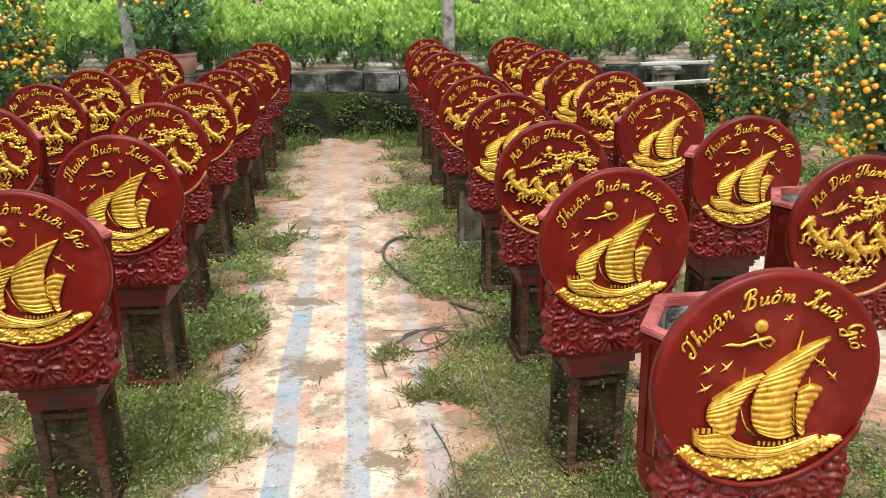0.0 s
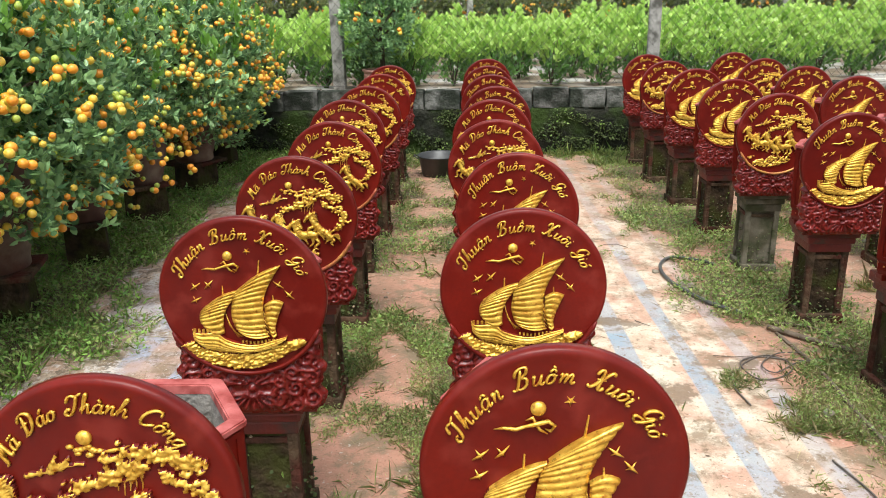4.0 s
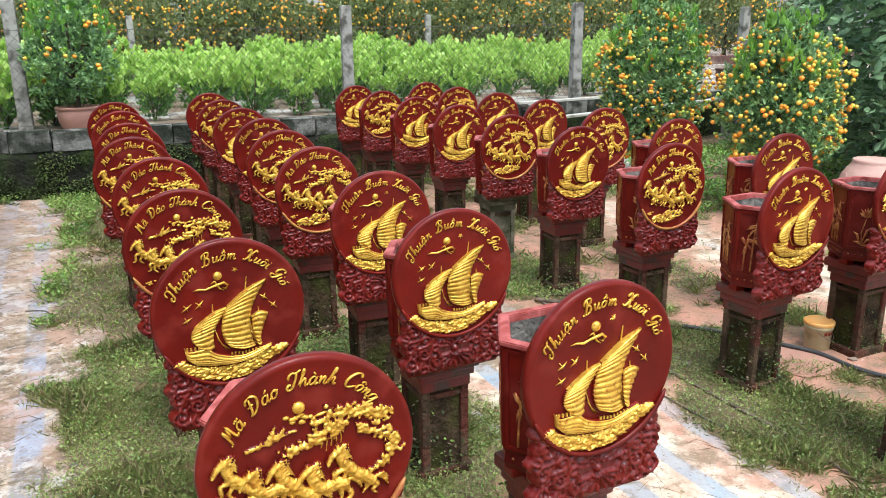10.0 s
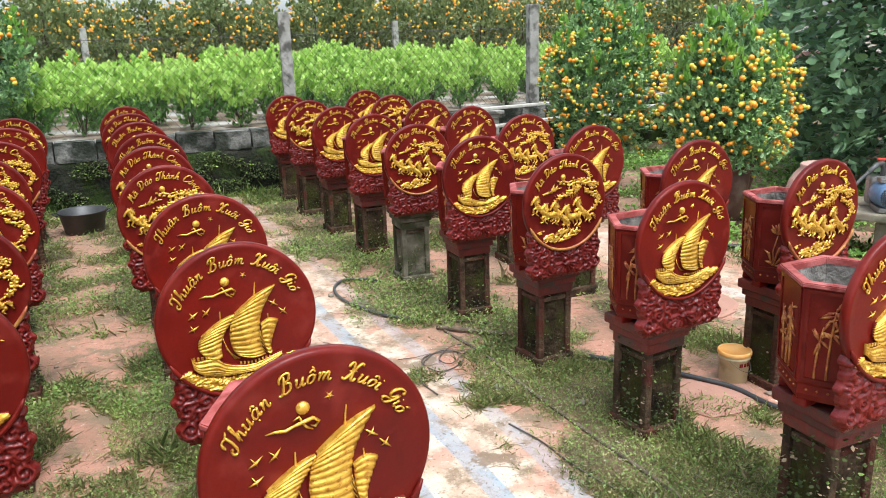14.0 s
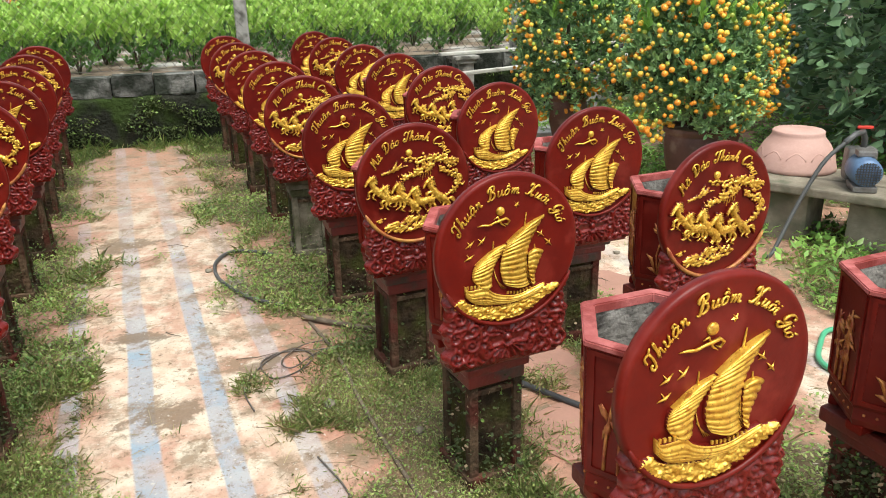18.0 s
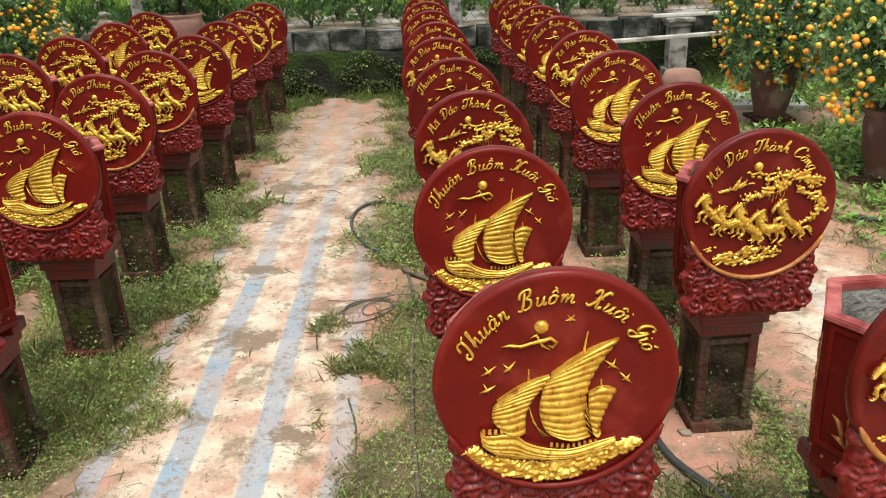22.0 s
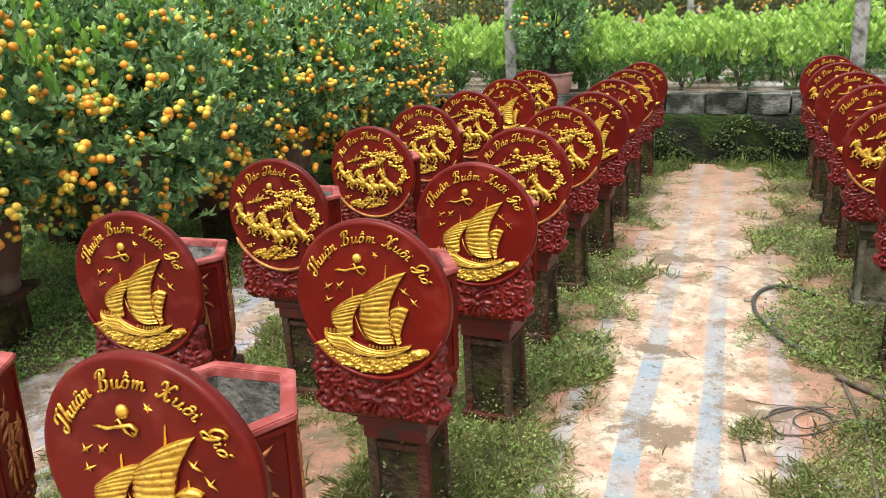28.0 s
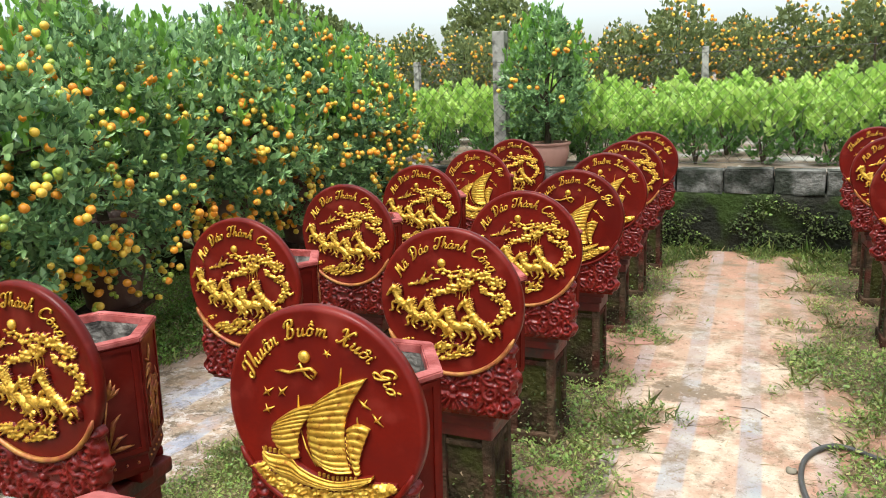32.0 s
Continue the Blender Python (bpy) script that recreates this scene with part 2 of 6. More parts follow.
# ---------------------------------------------------------------- mesh tools
def mesh_of(bm, name, mat, smooth=False):
    me = bpy.data.meshes.new(name)
    bm.to_mesh(me)
    bm.free()
    for m in (mat if isinstance(mat, (list, tuple)) else [mat]):
        me.materials.append(m)
    if smooth:
        for p in me.polygons:
            p.use_smooth = True
    return me


def part(name, bm, mat, parent, label="", smooth=False):
    """Links a bmesh or a mesh as one mesh object under a thing or a part."""
    me = bm if isinstance(bm, bpy.types.Mesh) else mesh_of(bm, name, mat, smooth)
    ob = new(name, me)
    ob.parent = parent
    if label:
        ob["label"] = label
    return ob


def thing(name, label, category, group="", kind="", at=None):
    ob = new(name)
    ob.empty_display_size = 0.1
    if at is not None:
        ob.matrix_basis = at
    return tagged(ob, label, category, group, kind)


def box(bm, c, s, bevel=0.0, turn=0.0, taper=1.0):
    """Box at centre c of size s, with a bevel; taper scales its top."""
    r = bmesh.ops.create_cube(bm, size=1.0)["verts"]
    for v in r:
        k = taper if v.co.z > 0 else 1.0
        v.co = Vector((v.co.x * s[0] * k, v.co.y * s[1] * k, v.co.z * s[2]))
    if bevel:
        edges = list({e for v in r for e in v.link_edges})
        made = bmesh.ops.bevel(bm, geom=edges, offset=bevel, segments=2, profile=0.6, affect="EDGES")
        r = list({v for f in made["faces"] for v in f.verts} | {v for v in r if v.is_valid})
    m = Matrix.Translation(c) @ Matrix.Rotation(radians(turn), 4, "Z")
    for v in r:
        v.co = m @ v.co
    return r


def lathe(bm, profile, n=32, sides=None, turn=0.0, close=False):
    """Rings of (radius, z) round the z axis."""
    rings = []
    for r, z in profile:
        rings.append([bm.verts.new((r * math.cos(TAU * i / n + turn), r * math.sin(TAU * i / n + turn), z)) for i in range(n)])
    for a, b in zip(rings, rings[1:]):
        for i in range(n):
            bm.faces.new((a[i], a[(i + 1) % n], b[(i + 1) % n], b[i]))
    if close:
        bm.faces.new(list(reversed(rings[0])))
        bm.faces.new(rings[-1])
    return rings


def tube(bm, pts, radii, n=6):
    """A tapered tube along points."""
    pts = [Vector(p) for p in pts]
    rings = []
    for i, p in enumerate(pts):
        d = (pts[min(i + 1, len(pts) - 1)] - pts[max(i - 1, 0)]).normalized()
        side = d.cross(Vector((0.31, 0.17, 0.93)))
        if side.length < 0.05:
            side = d.cross(Vector((1, 0, 0)))
        side.normalize()
        up = side.cross(d)
        r = radii[i] if isinstance(radii, (list, tuple)) else radii
        rings.append([bm.verts.new(p + (side * math.cos(TAU * k / n) + up * math.sin(TAU * k / n)) * r) for k in range(n)])
    for a, b in zip(rings, rings[1:]):
        for k in range(n):
            bm.faces.new((a[k], a[(k + 1) % n], b[(k + 1) % n], b[k]))
    bm.faces.new(list(reversed(rings[0])))
    bm.faces.new(rings[-1])


def blob(bm, c, r, m=None, sub=2):
    """A flattened or stretched ball."""
    vs = bmesh.ops.create_icosphere(bm, subdivisions=sub, radius=1.0)["verts"]
    for v in vs:
        p = Vector((v.co.x * r[0], v.co.y * r[1], v.co.z * r[2]))
        v.co = (m @ p if m is not None else p) + Vector(c)


def smooth_curve(pts, n=8):
    """Catmull-Rom through points."""
    pts = [Vector(p) for p in pts]
    out = []
    for i in range(len(pts) - 1):
        p0, p1, p2, p3 = pts[max(i - 1, 0)], pts[i], pts[i + 1], pts[min(i + 2, len(pts) - 1)]
        for k in range(n):
            t = k / n
            out.append(0.5 * (2 * p1 + (p2 - p0) * t + (2 * p0 - 5 * p1 + 4 * p2 - p3) * t * t + (3 * p1 - p0 - 3 * p2 + p3) * t ** 3))
    out.append(pts[-1])
    return out


def relief_height(gx, gy, strokes):
    """Height of a relief of rounded strokes (x1, y1, x2, y2, r1, r2, h) over a grid of points."""
    h = np.full(gx.shape, -1.0)
    for x1, y1, x2, y2, r1, r2, top in strokes:
        dx, dy = x2 - x1, y2 - y1
        s = np.clip(((gx - x1) * dx + (gy - y1) * dy) / max(dx * dx + dy * dy, 1e-12), 0, 1)
        d = np.hypot(gx - x1 - dx * s, gy - y1 - dy * s) / (r1 + (r2 - r1) * s)
        h = np.maximum(h, np.where(d < 1, top * np.sqrt(np.maximum(1 - d * d, 0)), -1.0))
    return h


def chain(pts, r0, r1, h, n=4):
    """Strokes along a smooth line through points, tapering from r0 to r1."""
    c = smooth_curve([(x, y, 0) for x, y in pts], n)
    m = len(c) - 1
    return [(a.x, a.y, b.x, b.y, r0 + (r1 - r0) * i / m, r0 + (r1 - r0) * (i + 1) / m, h) for i, (a, b) in enumerate(zip(c, c[1:]))]


def scroll(cx, cy, r, start, turns, way, width, h):
    """A spiral curl."""
    pts = []
    n = max(int(10 * turns), 6)
    for k in range(n + 1):
        f = k / n
        a = start + way * TAU * turns * f
        rr = r * (1 - 0.82 * f)
        pts.append((cx + rr * math.cos(a), cy + rr * math.sin(a)))
    return [(a[0], a[1], b[0], b[1], width * (1 - 0.4 * i / n), width * (1 - 0.4 * (i + 1) / n), h) for i, (a, b) in enumerate(zip(pts, pts[1:]))]


# ---------------------------------------------------------------- ground
WALL_Y, WALL_H, WALL_SLOPE = 8.66, 0.70, 0.06
ROW_TILT = 0.112            # rows lean towards -x as they go away


def ground_material():
    m = bpy.data.materials.new("stained_yard_concrete")
    m.use_nodes = True
    n, l = m.node_tree.nodes, m.node_tree.links
    b = n["Principled BSDF"]
    tex = n.new("ShaderNodeTexCoord")
    sep = n.new("ShaderNodeSeparateXYZ")
    l.new(tex.outputs["Object"], sep.inputs[0])

    def op(kind, a, c=None, clamp=False):
        x = n.new("ShaderNodeMath")
        x.operation, x.use_clamp = kind, clamp
        for v, s in ((a, x.inputs[0]), (c, x.inputs[1])):
            if v is None:
                continue
            if isinstance(v, (int, float)):
                s.default_value = v
            else:
                l.new(v, s)
        return x.outputs[0]

    def noise_at(s, d=6.0, r=0.6):
        t = n.new("ShaderNodeTexNoise")
        t.inputs["Scale"].default_value, t.inputs["Detail"].default_value, t.inputs["Roughness"].default_value = s, d, r
        l.new(tex.outputs["Object"], t.inputs["Vector"])
        return t.outputs["Fac"]

    def ramp(f, lo, hi):
        r = n.new("ShaderNodeMapRange")
        r.inputs["From Min"].default_value, r.inputs["From Max"].default_value = lo, hi
        l.new(f, r.inputs["Value"])
        return r.outputs[0]

    def mixed(f, a, c):
        x = n.new("ShaderNodeMix")
        x.data_type = "RGBA"
        l.new(f, x.inputs["Factor"])
        for v, s in ((a, x.inputs["A"]), (c, x.inputs["B"])):
            if isinstance(v, tuple):
                s.default_value = (*v, 1)
            else:
                l.new(v, s)
        return x.outputs["Result"]

    # across: metres from the middle aisle's centre line, following the rows
    wob = op("MULTIPLY", op("SUBTRACT", noise_at(0.9, 2), 0.5), 0.06)
    straight = op("ADD", op("ADD", sep.outputs["X"], op("MULTIPLY", sep.outputs["Y"], ROW_TILT)), wob)
    across = op("ADD", straight, op("MULTIPLY", op("SUBTRACT", noise_at(1.7, 5), 0.5), 0.34))

    def band(centre, half, line=None):
        d = op("ABSOLUTE", op("SUBTRACT", line or across, centre))
        return op("SUBTRACT", 1.0, op("DIVIDE", d, half), True)

    # bare pinkish earth, trodden mat on the lanes, blue stripes, then dirt over all
    earth = mixed(ramp(noise_at(2.5), 0.38, 0.62), (0.50, 0.24, 0.17), (0.36, 0.195, 0.13))
    earth = mixed(ramp(noise_at(6.0, 8), 0.5, 0.62), earth, (0.2, 0.15, 0.095))
    lane = op("MAXIMUM", band(AISLE_X, 0.58), op("MAXIMUM", band(AISLE_L - 0.1, 0.66), band(AISLE_R, 0.44)))
    mat = mixed(ramp(noise_at(2.0, 8, 0.65), 0.40, 0.60), (0.57, 0.42, 0.305), (0.47, 0.265, 0.19))
    pale = op("MULTIPLY", ramp(lane, 0.15, 0.6), ramp(noise_at(6.0, 8), 0.44, 0.60))
    mat = mixed(pale, mat, (0.68, 0.59, 0.46))
    worn = op("MULTIPLY", ramp(lane, 0.0, 0.2), ramp(op("ADD", noise_at(2.6, 10, 0.68), op("MULTIPLY", lane, 0.38)), 0.54, 0.64))
    worn = op("MULTIPLY", worn, ramp(op("ADD", sep.outputs["Y"], op("MULTIPLY", noise_at(1.5, 4), 2.0)), 9.2, 6.8))
    col = mixed(worn, earth, mat)
    fade = op("ADD", op("MULTIPLY", ramp(sep.outputs["Y"], 5.8, 3.4), 0.5), 0.5)
    for c, h, k in ((AISLE_X - 0.16, 0.055, 0.95), (AISLE_X + 0.12, 0.05, 0.85), (AISLE_X + 0.40, 0.05, 0.55), (AISLE_X - 0.43, 0.045, 0.65),
                    (AISLE_L - 0.13, 0.07, 0.75), (AISLE_L + 0.17, 0.06, 0.8), (AISLE_R, 0.06, 0.4)):
        f = op("MULTIPLY", op("MULTIPLY", ramp(band(c, h, straight), 0.0, 0.2), ramp(noise_at(1.7, 6), 0.22, 0.42)), k)
        blue = mixed(ramp(noise_at(3.1, 5), 0.48, 0.62), (0.34, 0.36, 0.39), (0.23, 0.35, 0.45))
        col = mixed(op("MULTIPLY", f, fade), col, blue)
    # the side lane is greyer and dirtier than the middle one
    side = op("MULTIPLY", ramp(band(AISLE_L, 0.7), 0.0, 0.3), ramp(noise_at(4.3, 10, 0.75), 0.36, 0.52))
    col = mixed(op("MULTIPLY", side, 0.75), col, (0.25, 0.2, 0.16))
    torn = op("MULTIPLY", ramp(band(AISLE_L - 0.1, 0.72), 0.0, 0.3), ramp(noise_at(5.1, 10, 0.72), 0.515, 0.545))
    col = mixed(op("MULTIPLY", torn, 0.85), col, (0.60, 0.55, 0.51))
    tint = op("MULTIPLY", ramp(band(AISLE_L - 0.1, 0.6), 0.0, 0.4), ramp(noise_at(1.9, 6, 0.6), 0.50, 0.60))
    col = mixed(op("MULTIPLY", tint, 0.5), col, (0.36, 0.38, 0.47))
    clods = op("MULTIPLY", ramp(band(AISLE_L - 0.1, 0.8), 0.0, 0.25), ramp(noise_at(7.3, 10, 0.8), 0.525, 0.55))
    col = mixed(op("MULTIPLY", clods, 0.92), col, (0.085, 0.07, 0.052))
    for c, h in ((AISLE_L - 0.13, 0.07), (AISLE_L + 0.17, 0.06)):
        f = op("MULTIPLY", ramp(band(c, h, straight), 0.0, 0.2), ramp(noise_at(2.3, 8, 0.7), 0.42, 0.54))
        col = mixed(op("MULTIPLY", f, 0.7), col, (0.33, 0.38, 0.5))
    blush = op("MULTIPLY", ramp(band(AISLE_L - 0.1, 0.7), 0.0, 0.3), ramp(noise_at(2.2, 6), 0.54, 0.62))
    col = mixed(op("MULTIPLY", blush, 0.7), col, (0.44, 0.27, 0.2))
    far = op("MULTIPLY", ramp(sep.outputs["Y"], 3.6, 6.6), ramp(noise_at(2.9, 9, 0.72), 0.36, 0.58))
    col = mixed(op("MULTIPLY", far, 0.6), col, (0.34, 0.215, 0.145))
    dirt = op("MULTIPLY", ramp(noise_at(3.6, 10, 0.78), 0.515, 0.60), 0.8)
    col = mixed(dirt, col, (0.2, 0.145, 0.09))
    mud = op("MULTIPLY", ramp(noise_at(1.15, 10, 0.8), 0.56, 0.64), 0.85)
    col = mixed(mud, col, (0.15, 0.105, 0.065))
    # dried mud puddles trodden into the middle lane
    for px, py, pr in ((-0.58, 3.02, 0.30), (-0.76, 3.84, 0.24), (-0.2, 3.35, 0.16), (-0.95, 5.3, 0.3), (-0.25, 2.35, 0.16)):
        dx, dy = op("SUBTRACT", sep.outputs["X"], px), op("MULTIPLY", op("SUBTRACT", sep.outputs["Y"], py), 1.5)
        near = op("SUBTRACT", 1.0, op("DIVIDE", op("SQRT", op("ADD", op("MULTIPLY", dx, dx), op("MULTIPLY", dy, dy))), pr), True)
        f = op("MULTIPLY", ramp(op("ADD", noise_at(8.0, 8, 0.7), op("MULTIPLY", near, 0.34)), 0.63, 0.70), ramp(near, 0.0, 0.12))
        col = mixed(op("MULTIPLY", f, 0.85), col, (0.17, 0.125, 0.085))
    crumbs = op("MULTIPLY", ramp(noise_at(13.0, 8, 0.75), 0.57, 0.63), 0.75)
    col = mixed(crumbs, col, (0.24, 0.16, 0.1))
    growth = n.new("ShaderNodeAttribute")
    growth.attribute_name = "growth"
    # turf colour darkened where grass grows, to deepen the shade between blades
    shaded_turf = mixed(ramp(noise_at(7.0, 8), 0.4, 0.6), (0.085, 0.065, 0.03), (0.035, 0.04, 0.012))
    col = mixed(op("MULTIPLY", ramp(op("ADD", growth.outputs["Fac"], op("MULTIPLY", op("SUBTRACT", noise_at(11.0, 8), 0.5), 1.7)), 0.3, 0.7), 0.9), col, shaded_turf)
    specks = op("MULTIPLY", ramp(noise_at(30.0, 5, 0.7), 0.60, 0.66), 0.85)
    col = mixed(specks, col, (0.16, 0.11, 0.07))
    chips = op("MULTIPLY", ramp(noise_at(46.0, 4, 0.6), 0.64, 0.68), 0.7)
    col = mixed(chips, col, (0.60, 0.55, 0.48))
    motes = op("MULTIPLY", ramp(noise_at(75.0, 4, 0.7), 0.62, 0.67), 0.8)
    col = mixed(motes, col, (0.12, 0.085, 0.055))
    grain = ramp(noise_at(110.0, 6), 0.3, 0.8)
    col = mixed(op("MULTIPLY", grain, 0.35), col, (0.36, 0.26, 0.17))
    b.inputs["Specular IOR Level"].default_value = 0.2
    l.new(col, b.inputs["Base Color"])
    rough = n.new("ShaderNodeMapRange")
    rough.inputs["To Min"].default_value, rough.inputs["To Max"].default_value = 0.85, 0.28
    l.new(op("MULTIPLY", pale, ramp(noise_at(1.3, 4), 0.4, 0.6)), rough.inputs["Value"])
    l.new(rough.outputs[0], b.inputs["Roughness"])
    bp = n.new("ShaderNodeBump")
    bp.inputs["Strength"].default_value, bp.inputs["Distance"].default_value = 0.5, 0.015
    l.new(op("ADD", noise_at(9.0, 10, 0.7), op("MULTIPLY", grain, 0.2)), bp.inputs["Height"])
    l.new(bp.outputs[0], b.inputs["Normal"])
    return m


AISLE_X, AISLE_L, AISLE_R = -0.18, -2.62, 2.42
GROUND = ground_material()


def across(x, y):
    return x + ROW_TILT * y


def green_amount(x, y):
    """How thickly the yard is grown over: none on the trodden lanes, most beside the pedestals."""
    a = across(x, y)
    n = 0.9 * noise.noise(Vector((x * 1.3, y * 1.3, 0.0))) + 0.95 * noise.noise(Vector((x * 3.6, y * 3.6, 3.0))) + 0.4 * noise.noise(Vector((x * 9.5, y * 9.5, 6.0)))
    lane = min(abs(a - AISLE_X) / 0.40, abs(a - AISLE_L + 0.08) / 0.40, abs(a - AISLE_R) / 0.36)
    g = 0.78 * n + max(min((lane - 1) * 0.7, 0.40), -0.5)
    if y > 7.5:
        g += (y - 7.5) * 0.55
    if a < -3.3:
        g += 0.4
    if -1.75 < a < -1.15:
        g -= 0.22
    if 0.95 < a < 1.45:
        g -= 0.42
    if -1.1 < a < -0.72 or 0.32 < a < 0.72:
        g += 0.05
    if a > 1.8:
        g -= 0.18
    if -2.3 < a < -1.75:
        g += 0.15
    return g


def build_ground():
    bm = bmesh.new()
    xs = [-400, -60, -20] + [-9 + 0.1 * i for i in range(181)] + [20, 60, 400]
    ys = [-400, -60, -12] + [-4 + 0.1 * i for i in range(131)] + [30, 80, 400]
    grown = bm.verts.layers.float.new("growth")
    grid = []
    for y in ys:
        row = []
        for x in xs:
            near = -9 <= x <= 9 and -4 <= y <= 9
            z = 0.03 * (noise.noise(Vector((x * 0.5, y * 0.5, 0.3)))) + 0.012 * noise.noise(Vector((x * 2.1, y * 2.1, 4.0))) if near else 0.0
            v = bm.verts.new((x, y, z if near else -0.02))
            v[grown] = min(max(green_amount(x, y) * 2.0 - 0.05, 0), 1)
            row.append(v)
        grid.append(row)
    for a, b in zip(grid, grid[1:]):
        for i in range(len(xs) - 1):
            bm.faces.new((a[i], a[i + 1], b[i + 1], b[i]))
    ob = new("ground", mesh_of(bm, "ground", GROUND, True))
    return tagged(ob, "pinkish stained concrete and earth yard with faded blue stripes", "ground", kind="structure")


ground = build_ground()


# ---------------------------------------------------------------- planters
R_DISC, DISC_Z = 0.233, 0.354
HEX_R, POT_H = 0.195, 0.405
FRONT = -0.172              # the plaque's back, in front of the pot's flat front


def hex_ring(r, z):
    return [Vector((r * math.cos(PI / 3 * i), r * math.sin(PI / 3 * i), z)) for i in range(6)]


def pot_body_mesh():
    bm = bmesh.new()
    prof = [(0.150, 0.022), (0.168, 0.024), (0.176, 0.045), (0.173, 0.075), (0.180, 0.085), (0.188, POT_H - 0.02), (HEX_R, POT_H - 0.016), (HEX_R, POT_H - 0.004)]
    rings = [[bm.verts.new(p) for p in hex_ring(r, z)] for r, z in prof]
    for a, b in zip(rings, rings[1:]):
        for i in range(6):
            bm.faces.new((a[i], a[(i + 1) % 6], b[(i + 1) % 6], b[i]))
    bm.faces.new(list(reversed(rings[0])))
    return mesh_of(bm, "pot_body", RED)


def on_face(i, u, z, h=0.0):
    """A point on the pot's side i: u across from 0 to 1, z up, h proud of it."""
    r = 0.180 + 0.008 * (z - 0.085) / 0.3
    ring = hex_ring(r, z)
    a, b = ring[i], ring[(i + 1) % 6]
    out = (a + b) * 0.5
    out.z = 0
    return a.lerp(b, u) + out.normalized() * h


def panel_frame_mesh(i):
    bm = bmesh.new()
    rings = []
    for m, h in ((0.0, -0.002), (0.0, 0.004), (1.0, 0.004), (1.0, -0.002)):
        du, dz = 0.05 + 0.06 * m, 0.012 * m
        rings.append([bm.verts.new(on_face(i, u, z, h)) for u, z in ((du, 0.09 + dz), (1 - du, 0.09 + dz), (1 - du, 0.386 - dz), (du, 0.386 - dz))])
    for a, b in zip(rings, rings[1:]):
        for k in range(4):
            bm.faces.new((a[k], a[(k + 1) % 4], b[(k + 1) % 4], b[k]))
    return mesh_of(bm, "panel_frame", RED)


def bamboo_mesh(i, seed):
    """Bamboo stems and leaves in low relief on the pot's side i."""
    rnd = random.Random(seed)
    bm = bmesh.new()
    for k in range(3):
        u0 = 0.3 + 0.18 * k + rnd.uniform(-0.04, 0.04)
        lean = rnd.uniform(-0.1, 0.16)
        top = rnd.uniform(0.26, 0.36)
        pts = [on_face(i, u0 + lean * s * s, 0.105 + (top - 0.105) * s, 0.002) for s in (0, 0.2, 0.4, 0.6, 0.8, 1)]
        tube(bm, pts, [0.0042, 0.0048, 0.0044, 0.0042, 0.0036, 0.002], 5)
        for _ in range(4):
            s = rnd.uniform(0.45, 1.0)
            cu, cz = u0 + lean * s * s, 0.105 + (top - 0.105) * s
            for q in range(4):
                a = rnd.uniform(-2.8, -0.3) if q else rnd.uniform(0.3, 2.8)
                ln = rnd.uniform(0.03, 0.05)
                eu, ez = cu + math.cos(a) * ln / 0.19, cz + math.sin(a) * ln
                if not (0.14 < eu < 0.86 and 0.11 < ez < 0.37):
                    continue
                tube(bm, [on_face(i, cu, cz, 0.002), on_face(i, (cu + eu) / 2, (cz + ez) / 2 + 0.002, 0.003), on_face(i, eu, ez, 0.001)], [0.0015, 0.0055, 0.0006], 4)
    return mesh_of(bm, "bamboo_relief", BAMBOO, True)


def lotus_mesh(i, seed):
    """A lotus flower, stem and leaves in low relief on the pot's side i."""
    rnd = random.Random(seed)
    bm = bmesh.new()

    def line(pts, radii):
        tube(bm, [on_face(i, u, z, 0.002) for u, z in pts], radii, 5)

    line(((0.45, 0.11), (0.42, 0.18), (0.5, 0.25)), (0.003, 0.003, 0.0025))
    for k in range(7):
        a = radians(30 + 20 * k)
        ln = rnd.uniform(0.045, 0.06)
        line(((0.5, 0.255), (0.5 + math.cos(a) * ln * 0.55 / 0.19, 0.255 + math.sin(a) * ln * 0.6), (0.5 + math.cos(a) * ln * 0.8 / 0.19, 0.255 + math.sin(a) * ln)), (0.002, 0.0065, 0.001))
    for u0, u1, z1 in ((0.42, 0.22, 0.18), (0.44, 0.25, 0.13), (0.46, 0.72, 0.15), (0.44, 0.66, 0.21), (0.45, 0.8, 0.115)):
        line(((u0, 0.112), ((u0 + u1) / 2, 0.112 + (z1 - 0.11) * 0.8), (u1, z1)), (0.002, 0.0075, 0.001))
    return mesh_of(bm, "lotus_relief", BAMBOO, True)


def band_dots_mesh(i):
    bm = bmesh.new()
    for k in range(5):
        p = on_face(i, 0.16 + 0.17 * k, 0.06, -0.004)
        blob(bm, p, (0.0045, 0.0045, 0.0045), sub=1)
    return mesh_of(bm, "band_studs", BAMBOO, True)


def pot_rim_mesh():
    bm = bmesh.new()
    outer0, outer1 = hex_ring(HEX_R + 0.002, POT_H - 0.012), hex_ring(HEX_R + 0.002, POT_H)
    inner1, inner0 = hex_ring(HEX_R - 0.034, POT_H + 0.001), hex_ring(HEX_R - 0.036, POT_H - 0.02)
    rings = [[bm.verts.new(p) for p in r] for r in (outer0, outer1, inner1, inner0)]
    for a, b in zip(rings, rings[1:]):
        for i in range(6):
            bm.faces.new((a[i], a[(i + 1) % 6], b[(i + 1) % 6], b[i]))
    bmesh.ops.bevel(bm, geom=[e for e in bm.edges], offset=0.003, segments=2, affect="EDGES")
    return mesh_of(bm, "rim", RIM, False)


